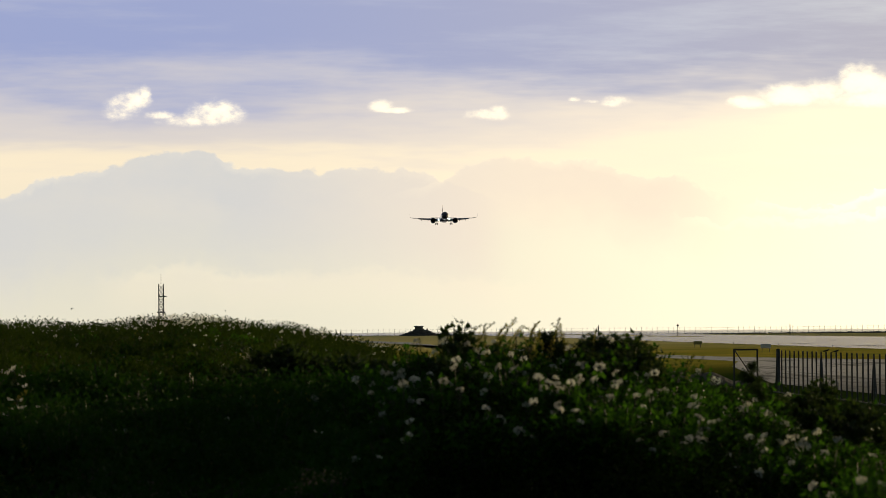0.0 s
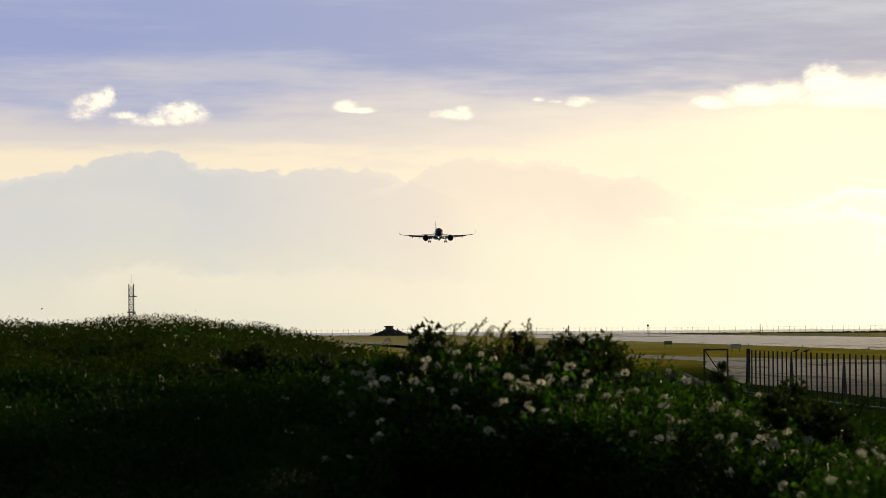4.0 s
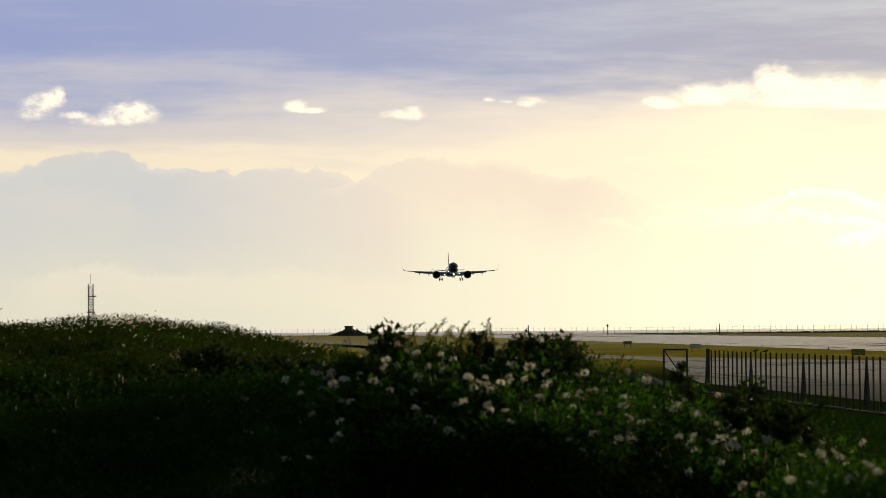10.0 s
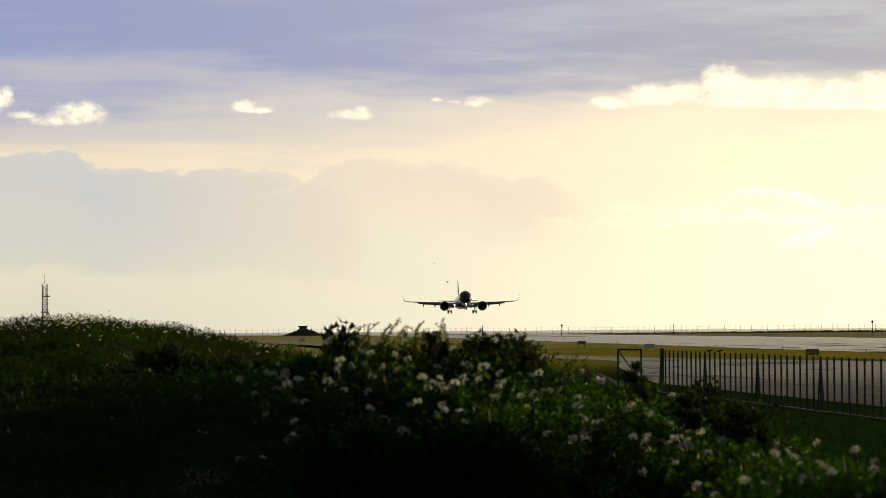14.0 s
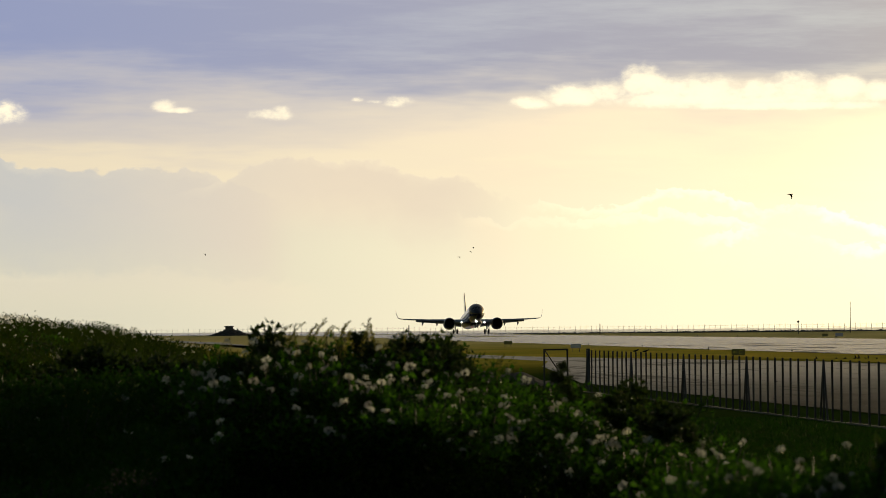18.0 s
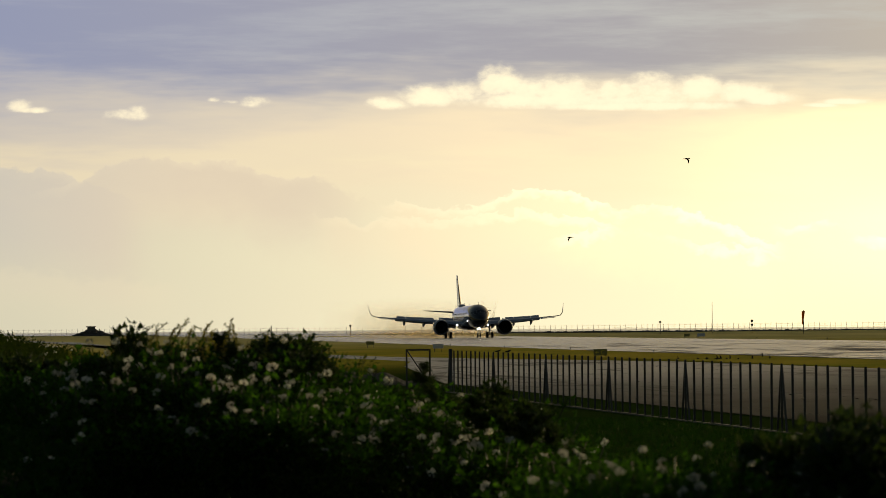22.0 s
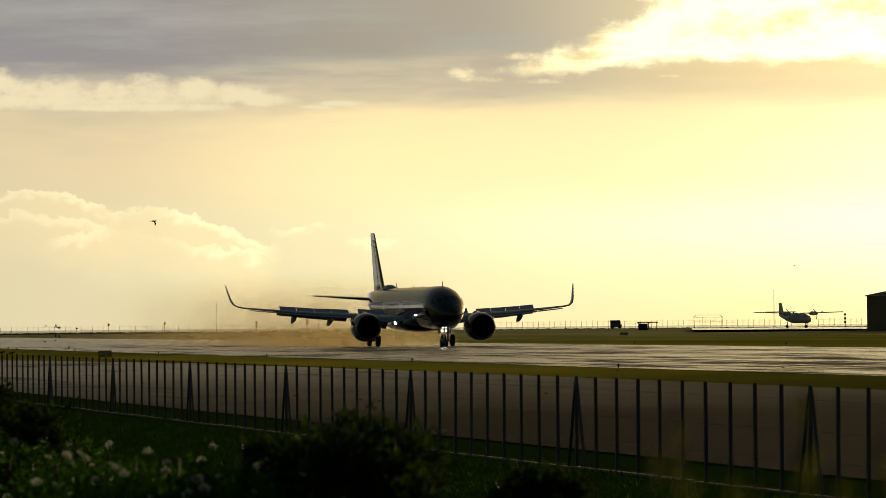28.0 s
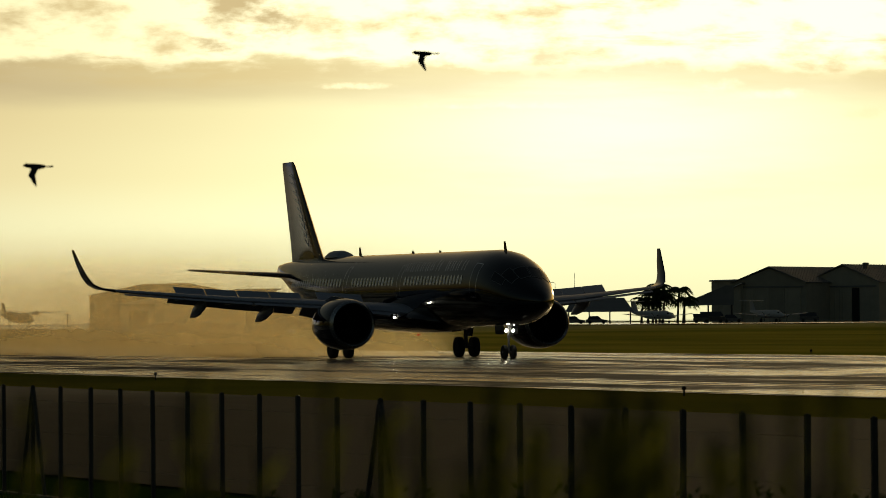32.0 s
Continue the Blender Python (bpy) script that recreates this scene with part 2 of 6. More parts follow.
def ground_sheet():
    """Land out to the shore, one sheet; the sea lies below it."""
    bm = bmesh.new()
    xs = [-3000, -1500, -700, -400, -250, -160, -100, -60, -40, -30, -20, -12, -6, 0, 4, 9, 14, 20, 27, 34, 45, 56, 66, 80, 97.3, 112, 126, 150, 190,
          240, 290, 330, 400, 500, 600, 700, 800, 900, 1100, 1500]
    ys = [-1500, -700, -300, -120, -40, 0, 8, 16, 24, 32, 40, 50, 60, 75, 90, 105, 120, 150, 180, 220, 260, 300, 350, 420, 500, 600, 700, 800, 900, 1000, 1100,
          1200, 1280, 1340, 1400, 1460, 1520, 1580, 1640]
    grid = [[bm.verts.new((x, y + shore_shift(x, y), level(x, y))) for x in xs] for y in ys]
    for a, b in zip(grid, grid[1:]):
        for i in range(len(xs) - 1):
            bm.faces.new((a[i], a[i + 1], b[i + 1], b[i]))
    edge = [grid[-1][i].co.copy() for i in range(len(xs))]
    low = [bm.verts.new((p.x, p.y + 4, -3.0)) for p in edge]
    for i in range(len(xs) - 1):
        bm.faces.new((grid[-1][i], grid[-1][i + 1], low[i + 1], low[i]))
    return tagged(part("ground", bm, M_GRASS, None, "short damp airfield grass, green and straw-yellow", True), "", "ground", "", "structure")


def shore_shift(x, y):
    """Bends the far edge of the land: the shore runs closer beyond the runway."""
    if y < 1000:
        return 0.0
    k = (y - 1000) / 640
    target = 1640.0
    pts = ((-3000, 1640), (45, 1640), (120, 1500), (186, 1300), (290, 1300), (365, 1330), (600, 1400), (1500, 1500))
    for (xa, ya), (xb, yb) in zip(pts, pts[1:]):
        if xa <= x <= xb:
            target = ya + (yb - ya) * (x - xa) / (xb - xa)
    return (target - 1640) * k


ground_sheet()


def sea():
    n = Nodes("sea_water")
    pos = n.add("ShaderNodeTexCoord").outputs["Object"]
    b = n.add("ShaderNodeBsdfPrincipled")
    b.inputs["Base Color"].default_value = (0.02, 0.05, 0.06, 1)
    b.inputs["Roughness"].default_value = 0.22
    bn = n.add("ShaderNodeBump")
    bn.inputs["Strength"].default_value, bn.inputs["Distance"].default_value = 0.4, 0.6
    n.put(bn.inputs["Height"], n.noise(n.scaled(pos, (0.05, 0.15, 1)), 1.0, 4))
    n.put(b.inputs["Normal"], bn.outputs[0])
    mat = n.surface(b.outputs[0])
    bm = bmesh.new()
    rings = []
    for r in (600, 1400, 2600, 4900):
        rings.append([(r * math.sin(radians(a)), r * math.cos(radians(a)), -1.6) for a in range(-60, 91, 5)])
    loft(rings, closed=False, bm=bm)
    for f in bm.faces:
        if f.normal.z < 0:
            f.normal_flip()
    tagged(part("water", bm, mat, None, "calm lagoon water shining under the evening sky"), "", "sea", "", "structure")


sea()

bm = strip(bmesh.new(), [(66, -400), (66, 1560)], [(121, -400), (121, 1560)], 0.03, 40)
tagged(part("runway", bm, M_RUNWAY, None, "wet dark asphalt runway with shining streaks of water", True), "", "runway", "", "structure")
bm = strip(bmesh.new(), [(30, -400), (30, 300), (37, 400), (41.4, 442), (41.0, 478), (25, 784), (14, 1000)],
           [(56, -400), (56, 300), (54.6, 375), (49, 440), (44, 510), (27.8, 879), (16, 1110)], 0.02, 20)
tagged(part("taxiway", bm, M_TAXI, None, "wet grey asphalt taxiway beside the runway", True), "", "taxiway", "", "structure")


# ---- perimeter fence ----
FENCE_X, FENCE_STEP, FENCE_TOP = 27.0, 2.099, 2.2
FENCE_NEAR = 98.55


def fence_line():
    post_bm = bmesh.new()
    box(post_bm, -0.035, 0.035, -0.035, 0.035, -0.25, FENCE_TOP)
    rod(post_bm, (0, 0, FENCE_TOP - 0.02), (0, 0, FENCE_TOP + 0.015), 0.034, 0.02, seg=8)
    post_me = mesh_of(post_bm, "post", M_STEEL)
    brace_bm = bmesh.new()
    rod(brace_bm, (0, 0.04, FENCE_TOP - 0.08), (0, 0.95, -0.1), 0.04, seg=6)
    brace_me = mesh_of(brace_bm, "brace", M_STEEL)
    brace_bm = bmesh.new()
    rod(brace_bm, (0, -0.04, FENCE_TOP - 0.08), (0, -0.95, -0.1), 0.04, seg=6)
    brace2_me = mesh_of(brace_bm, "brace", M_STEEL)
    root = thing("perimeter_fence", pose(FENCE_X, 0, level(FENCE_X, 100)), "dark steel post-and-mesh airport fence with angled braces", "fence")
    first = int((FENCE_NEAR - 20) / FENCE_STEP)
    for i in range(-first, 81):
        y = FENCE_NEAR + i * FENCE_STEP
        p = part("post", post_me, None, root, at=pose(random.uniform(-0.01, 0.01), y + random.uniform(-0.02, 0.02), 0, random.uniform(-.3, .3), random.uniform(-.3, .3)))
        if i % 10 == 0:
            part("brace", brace_me, None, p)
            part("brace", brace2_me, None, p)
    wire = bmesh.new()
    y0, y1 = FENCE_NEAR - first * FENCE_STEP, FENCE_NEAR + 80 * FENCE_STEP
    for z in (0.1, 0.7, 1.3, 1.92):
        box(wire, -0.045, -0.041, y0, y1, z - 0.002, z + 0.002)
    part("wire", wire, M_STEEL, root, "thin tension wires")
    return root


fence_line()


def fence_kerb():
    bm = bmesh.new()
    y = 20.0
    while y < 266:
        box(bm, FENCE_X - 0.08, FENCE_X + 0.08, y, y + 3.95, -1.35, -1.15 + random.uniform(-0.01, 0.01))
        y += 4.0
    tagged(part("kerb", bm, paint("pale_concrete", (0.13, 0.125, 0.10), 0.85, vary=0.35, scale=1.5), None, "mossy concrete kerb under the fence"), "", "kerb", "", "structure")


fence_kerb()


# ---- the sky behind everything: far cloud layers on a wide curved backdrop ----
def sky_backdrop():
    R = 4700.0
    bm = bmesh.new()
    uv = bm.loops.layers.uv.new("sky")
    gate_az = 5.312
    cols, rows = range(-3600, 6001, 150), range(-160, 801, 80)

    def at(u, v):
        az = radians(gate_az) + u / FOCAL
        up = (576.6 - 0.00785 * u - v) / FOCAL
        return Vector((R * math.sin(az) * math.cos(up), R * math.cos(az) * math.cos(up), R * math.sin(up) + EYE.z))

    grid = [[(bm.verts.new(at(u, v)), u, v) for u in cols] for v in rows]
    for a, b in zip(grid, grid[1:]):
        for i in range(len(a) - 1):
            q = (b[i], b[i + 1], a[i + 1], a[i])
            f = bm.faces.new([p[0] for p in q])
            for l, p in zip(f.loops, q):
                l[uv].uv = (p[1] / 1000, p[2] / 1000)
    n = Nodes("evening_clouds")
    uvn = n.add("ShaderNodeUVMap", uv_map="sky").outputs[0]
    sep = n.add("ShaderNodeSeparateXYZ")
    n.put(sep.inputs[0], uvn)
    u, v = sep.outputs[0], sep.outputs[1]
    soft = n.noise(n.scaled(uvn, (1.1, 7.0, 1)), 1.0, 5, 0.6)
    puff = n.noise(n.scaled(uvn, (14, 22, 1)), 1.0, 7, 0.62)
    fine = n.noise(n.scaled(uvn, (45, 60, 1)), 1.0, 5, 0.6)
    bank = n.noise(n.scaled(uvn, (5.0, 9.0, 1)), 1.0, 7, 0.56)
    streak = n.noise(n.scaled(uvn, (1.3, 11.0, 1)), 1.0, 6, 0.62)
    vv = n.math("ADD", v, n.math("MULTIPLY_ADD", soft, 0.30, -0.15))
    # clear part: lavender high up, peach below it, cream low down, turning bright towards the sun
    east = n.step(u, -1.1, 1.1)
    sunny = n.step(u, 0.4, 2.4)
    high = n.mix(east, (0.42, 0.455, 0.645), (0.72, 0.70, 0.66))
    mid = n.mix(east, (0.76, 0.69, 0.63), (1.58, 1.27, 0.81))
    low = n.mix(east, (0.80, 0.755, 0.61), (1.52, 1.34, 0.90))
    col = n.mix(n.step(vv, 0.06, 0.27), high, mid)
    col = n.mix(n.step(vv, 0.25, 0.42), col, low)
    col = n.mix(n.math("MULTIPLY", sunny, n.step(v, 0.13, 0.34)), col, n.mix(n.step(v, 0.30, 0.60), (3.0, 3.08, 2.2), n.mix(n.step(u, 1.6, 2.5), (2.25, 1.76, 0.84), (2.45, 2.35, 1.5))))
    # grey-lavender sheet at the top, with paler streaks
    sheet = n.math("MULTIPLY", n.step(vv, 0.20, 0.09), n.step(u, 1.45, 0.95))
    dusk_tone = n.mix(n.step(u, 0.4, 1.3), n.mix(n.step(u, -1.2, 0.8), (0.34, 0.39, 0.63), (0.54, 0.51, 0.545)), (0.78, 0.68, 0.55))
    col = n.mix(n.math("MULTIPLY", sheet, n.step(streak, 0.34, 0.56)), col, dusk_tone)
    col = n.mix(n.math("MULTIPLY", n.step(u, 1.05, 1.6), n.step(v, 0.28, 0.12)), col, n.mix(n.step(u, 1.4, 2.4), (1.55, 1.25, 0.78), (2.3, 1.95, 1.1)))
    # thin bright gaps between the layers
    gap = n.math("MULTIPLY", n.math("MULTIPLY", n.step(v, 0.245, 0.285), n.step(v, 0.345, 0.30)), n.step(streak, 0.46, 0.60))
    gap = n.math("MULTIPLY", gap, n.step(u, 0.9, 0.2))
    col = n.mix(n.math("MULTIPLY", gap, 0.6), col, n.mix(n.step(u, -0.8, 0.4), (1.06, 0.90, 0.64), (1.35, 1.16, 0.78)))

    lift = n.math("MULTIPLY", n.math("MULTIPLY", n.step(vv, 0.23, 0.29), n.step(v, 0.42, 0.34)), n.step(u, 0.3, -0.3))
    col = n.mix(n.math("MULTIPLY", lift, 0.8), col, n.mix(n.step(u, -1.2, 0.0), (0.98, 0.84, 0.62), (1.14, 0.97, 0.70)))
    warm = n.math("MULTIPLY", n.math("MULTIPLY", n.step(n.math("MULTIPLY_ADD", soft, 0.06, v), 0.175, 0.235), n.step(u, 0.45, 1.0)), n.step(v, 0.42, 0.30))
    col = n.mix(n.math("MULTIPLY", warm, 0.8), col, n.mix(n.step(u, 1.2, 2.4), (1.95, 1.55, 0.88), (2.8, 2.6, 1.55)))

    def outline(points):
        """Height of a bank's upper edge along the horizon, through a few points."""
        u0, u1 = points[0][0], points[-1][0]
        fc = n.add("ShaderNodeFloatCurve")
        c = fc.mapping.curves[0]
        for i, (pu, pv) in enumerate(points):
            x, y = (pu - u0) / (u1 - u0), (pv - 0.2) / 0.3
            if i in (0, len(points) - 1):
                c.points[0 if i == 0 else -1].location = (x, y)
            else:
                c.points.new(x, y)
        fc.mapping.update()
        n.put(fc.inputs["Value"], n.math("DIVIDE", n.math("SUBTRACT", u, u0), u1 - u0))
        return n.math("MULTIPLY_ADD", fc.outputs[0], 0.3, 0.2)

    def bank_of(points, tone, strength, depth, rim, rim_tone, ragged=1.0, ends=0.10, soft_edge=0.007, broken=(0.40, 0.60)):
        """A far hazy bank of cumulus: a billowing upper edge with a lit rim, fading out below."""
        u0, u1 = points[0][0], points[-1][0]
        lumps = n.math("ABSOLUTE", n.math("MULTIPLY_ADD", n.noise(n.scaled(uvn, (17, 22, 1)), 1.0, 3, 0.5), 2.0, -1.0))
        rough = n.math("ADD", n.math("MULTIPLY_ADD", lumps, -0.030 * ragged, 0.008 * ragged), n.math("MULTIPLY_ADD", puff, 0.024 * ragged, -0.012 * ragged))
        rough = n.math("ADD", rough, n.math("MULTIPLY_ADD", fine, 0.010 * ragged, -0.005 * ragged))
        below = n.math("SUBTRACT", n.math("ADD", v, rough), outline(points))
        side = n.math("MULTIPLY", n.step(u, u0, u0 + ends), n.step(u, u1, u1 - ends))
        k = n.math("MULTIPLY", n.math("MULTIPLY", n.step(below, -soft_edge, soft_edge), n.step(below, depth, depth * 0.15)), side)
        body = n.math("MULTIPLY", k, n.math("MULTIPLY_ADD", bank, 0.7 * strength, 0.65 * strength))
        edge = n.math("MULTIPLY", n.math("MULTIPLY", n.step(below, -soft_edge * 1.3, 0.0), n.step(below, 0.020, 0.002)), side)
        edge = n.math("MULTIPLY", edge, n.step(bank, *broken))
        return n.mix(n.math("MULTIPLY", edge, rim), n.mix(body, col, tone), rim_tone)

    dull = n.mix(n.step(u, -0.95, -0.25), (0.68, 0.67, 0.655), (0.97, 0.82, 0.65))
    west = ((-2.2, 0.34), (-1.9, 0.33), (-1.6, 0.35), (-1.40, 0.352), (-1.297, 0.352), (-1.247, 0.342), (-1.222, 0.323), (-1.147, 0.312), (-1.097, 0.300), (-1.057, 0.286), (-1.007, 0.276),
            (-0.927, 0.275), (-0.897, 0.290), (-0.85, 0.300), (-0.75, 0.304), (-0.62, 0.305), (-0.555, 0.309), (-0.515, 0.324), (-0.46, 0.345), (-0.38, 0.37))
    mid_bank = ((-0.64, 0.36), (-0.56, 0.340), (-0.51, 0.322), (-0.485, 0.306), (-0.445, 0.294), (-0.40, 0.286), (-0.30, 0.289), (-0.23, 0.294), (-0.20, 0.310), (-0.17, 0.320), (-0.13, 0.319), (-0.09, 0.316),
                (-0.065, 0.332), (-0.03, 0.350), (0.03, 0.366))
    bright = n.mix(n.step(u, -0.1, 0.6), (1.25, 1.08, 0.78), (2.3, 2.1, 1.45))
    gold = n.mix(n.step(u, -0.2, 0.7), (1.14, 0.96, 0.70), (1.78, 1.47, 0.92))
    col = bank_of(((-1.5, 0.40), (-1.3, 0.385), (-1.1, 0.38), (-0.9, 0.39), (-0.7, 0.385), (-0.5, 0.40), (-0.3, 0.41)), dull, 0.30, 0.16, 0.05, bright, 1.6, 0.2, 0.02)
    col = bank_of(west, dull, 0.95, 0.26, 0.18, bright, 0.9, 0.10, 0.004)
    col = bank_of(mid_bank, dull, 0.85, 0.17, 0.22, bright, 0.9, 0.17, 0.004)
    col = bank_of(((0.0, 0.372), (0.06, 0.366), (0.13, 0.377), (0.18, 0.374), (0.215, 0.360), (0.26, 0.346), (0.33, 0.345), (0.375, 0.356), (0.415, 0.371), (0.435, 0.382), (0.48, 0.375), (0.53, 0.376),
                   (0.585, 0.392), (0.64, 0.412), (0.68, 0.430), (0.74, 0.44)), gold, 0.7, 0.16, 0.42, bright, 1.3, 0.06, 0.004, (0.30, 0.46))
    col = bank_of(((-0.12, 0.392), (-0.02, 0.396), (0.05, 0.394), (0.13, 0.398), (0.20, 0.386), (0.27, 0.379), (0.33, 0.392), (0.40, 0.397), (0.48, 0.41)), gold, 0.5, 0.12, 0.34, bright, 1.3, 0.07, 0.004, (0.30, 0.46))
    col = bank_of(((0.30, 0.44), (0.38, 0.418), (0.45, 0.410), (0.52, 0.425), (0.58, 0.440), (0.66, 0.445), (0.74, 0.46)), gold, 0.35, 0.08, 0.36, bright, 1.4, 0.06, 0.004, (0.32, 0.5))
    col = bank_of(((0.70, 0.41), (0.76, 0.404), (0.80, 0.399), (0.83, 0.410), (0.87, 0.424), (0.95, 0.43)), gold, 0.25, 0.06, 0.5, bright, 0.9, 0.05, 0.006)
    col = bank_of(((-1.15, 0.50), (-1.02, 0.488), (-0.97, 0.476), (-0.90, 0.490), (-0.75, 0.49), (-0.62, 0.485), (-0.50, 0.50), (-0.30, 0.51)), gold, 0.18, 0.09, 0.22, (1.02, 0.92, 0.68), 1.0, 0.1, 0.012)

    def cloud(cu, cv, w, h, edge=1.5):
        """A small lit cloud: domed and ragged above, flatter below."""
        du = n.math("DIVIDE", n.math("SUBTRACT", u, cu), w)
        dv = n.math("DIVIDE", n.math("SUBTRACT", v, cv), h)
        dv = n.math("MULTIPLY", dv, n.math("MULTIPLY_ADD", n.step(dv, -0.1, 0.1), 0.5, 1.0))
        d = n.math("ADD", n.math("MULTIPLY", du, du), n.math("MULTIPLY", dv, dv))
        m = n.math("ADD", n.math("SUBTRACT", 0.95, d), n.math("MULTIPLY_ADD", puff, edge * 2, -edge))
        return n.math("ADD", m, n.math("MULTIPLY_ADD", fine, edge * 0.8, -edge * 0.4))

    def cumulus(cores, hard, tone, edge=1.5):
        m = None
        for c in cores:
            k = cloud(*c, edge)
            m = k if m is None else n.math("MAXIMUM", m, k)
        shade = n.mix(n.step(m, 0.2, 1.1), n.mix(0.5, col, tone), tone)
        return n.mix(n.step(m, 0.0, hard), col, shade)

    lit = (1.45, 1.28, 0.95)
    col = cumulus(((-1.078, 0.194, 0.046, 0.036), (-1.055, 0.180, 0.030, 0.032), (-1.040, 0.168, 0.014, 0.024), (-0.925, 0.206, 0.070, 0.034), (-0.945, 0.214, 0.085, 0.020), (-1.01, 0.206, 0.04, 0.012)), 1.5, lit, 1.35)
    col = cumulus(((-0.622, 0.190, 0.032, 0.015), (-0.60, 0.196, 0.048, 0.008)), 2.0, lit, 1.5)
    col = cumulus(((-0.428, 0.206, 0.052, 0.014), (-0.412, 0.198, 0.020, 0.016)), 1.8, lit, 1.4)
    col = cumulus(((-0.278, 0.177, 0.014, 0.007), (-0.25, 0.181, 0.020, 0.006), (-0.207, 0.182, 0.034, 0.017)), 1.6, lit, 1.4)
    col = cumulus(((0.03, 0.184, 0.05, 0.018), (0.10, 0.173, 0.078, 0.028), (0.165, 0.165, 0.052, 0.032), (0.225, 0.151, 0.060, 0.044), (0.30, 0.164, 0.09, 0.036), (0.36, 0.163, 0.08, 0.036), (0.43, 0.166, 0.07, 0.032),
                   (0.50, 0.158, 0.07, 0.036), (0.57, 0.160, 0.065, 0.036), (0.66, 0.166, 0.06, 0.030), (0.70, 0.176, 0.07, 0.018), (0.84, 0.181, 0.06, 0.008), (0.79, 0.187, 0.04, 0.006),
                   (0.36, 0.176, 0.32, 0.028), (0.46, 0.188, 0.26, 0.014)), 0.8, lit, 0.85)
    # the sheet ends towards the sun; lit broken cloud above, a dusky layer below
    edge_u = n.math("MULTIPLY_ADD", n.step(v, 0.13, 0.0), 0.26, n.math("MULTIPLY_ADD", puff, 0.22, n.math("MULTIPLY_ADD", bank, 0.16, 0.92)))
    past = n.math("SUBTRACT", u, edge_u)
    shred = n.noise(n.scaled(uvn, (6, 14, 1)), 1.0, 6, 0.58)
    wisp = n.noise(n.scaled(uvn, (3.2, 22.0, 1)), 1.0, 7, 0.62)
    high_part = n.step(n.math("MULTIPLY_ADD", shred, 0.13, v), 0.195, 0.165)
    fire = n.mix(n.step(u, 1.5, 2.5), (2.95, 2.65, 1.75), (3.9, 3.75, 2.8))
    ember = n.mix(n.step(u, 1.2, 2.3), (1.55, 1.24, 0.74), (2.25, 1.78, 0.98))
    upper = n.mix(n.step(shred, 0.30, 0.54), ember, fire)
    upper = n.mix(n.math("MULTIPLY", n.step(wisp, 0.56, 0.70), 0.75), upper, ember)
    hole = n.math("ADD", n.math("POWER", n.math("DIVIDE", n.math("SUBTRACT", n.math("MULTIPLY_ADD", v, -0.35, u), 2.03), 0.075), 2.0), n.math("POWER", n.math("DIVIDE", n.math("SUBTRACT", v, 0.035), 0.07), 2.0))
    upper = n.mix(n.step(n.math("ADD", hole, n.math("MULTIPLY_ADD", shred, 9.0, -4.5)), 1.6, 0.0), upper, (1.75, 1.38, 0.80))
    col = n.mix(n.math("MULTIPLY", high_part, n.step(past, 0.0, 0.10)), col, upper)
    band = n.math("MULTIPLY", n.step(n.math("MULTIPLY_ADD", wisp, 0.05, v), 0.122, 0.150), n.step(n.math("MULTIPLY_ADD", wisp, 0.06, v), 0.205, 0.165))
    reach = n.math("MULTIPLY", n.step(u, 1.00, 1.25), n.mix(n.step(u, 1.5, 2.4), (0.75, 0.75, 0.75), (0.5, 0.5, 0.5)))
    col = n.mix(n.math("MULTIPLY", n.math("MULTIPLY", band, reach), n.step(n.math("MULTIPLY_ADD", shred, 0.4, wisp), 0.58, 0.82)), col, n.mix(n.step(u, 1.1, 2.0), (1.08, 0.90, 0.64), (1.9, 1.48, 0.76)))
    col = cumulus(((1.06, 0.128, 0.035, 0.018), (1.085, 0.138, 0.05, 0.010), (1.19, 0.142, 0.05, 0.008), (1.255, 0.186, 0.022, 0.005), (1.16, 0.098, 0.05, 0.012), (1.42, 0.132, 0.03, 0.005)), 1.8, (1.75, 1.5, 1.02), 1.6)
    col = cumulus(((2.90, 0.150, 0.06, 0.018), (2.98, 0.165, 0.10, 0.014), (2.55, 0.185, 0.25, 0.010), (2.25, 0.150, 0.08, 0.010)), 2.0, (3.6, 3.3, 2.3), 1.6)
    col = cumulus(((3.15, 0.200, 0.06, 0.022), (3.22, 0.190, 0.08, 0.02)), 2.5, (2.6, 1.9, 0.9), 1.2)
    # the veiled sun's glow
    gu, gv = n.math("DIVIDE", n.math("SUBTRACT", u, 2.72), 0.42), n.math("DIVIDE", n.math("SUBTRACT", n.math("ADD", v, n.math("MULTIPLY_ADD", wisp, 0.12, -0.06)), 0.225), 0.115)
    glare = n.math("POWER", 2.718, n.math("MULTIPLY", n.math("ADD", n.math("MULTIPLY", gu, gu), n.math("MULTIPLY", gv, gv)), -1.0))
    col = n.mix(n.math("MULTIPLY", glare, 0.9), col, (3.5, 3.4, 2.8))
    e = n.add("ShaderNodeEmission")
    n.put(e.inputs[0], col)
    e.inputs[1].default_value = 1.0
    tr = n.add("ShaderNodeBsdfTransparent")
    rim = n.math("MULTIPLY", n.math("MULTIPLY", n.step(u, -3.5, -2.6), n.step(u, 5.9, 5.0)), 1.0)
    mx = n.add("ShaderNodeMixShader")
    n.put(mx.inputs[0], rim)
    n.put(mx.inputs[1], tr.outputs[0])
    n.put(mx.inputs[2], e.outputs[0])
    mat = n.surface(mx.outputs[0])
    mat.cycles.emission_sampling = "NONE"
    ob = part("backdrop", bm, mat, None, "evening sky with lavender cloud sheets and lit cumulus")
    tagged(ob, "", "sky", "", "structure")
    return ob


SKY = sky_backdrop()


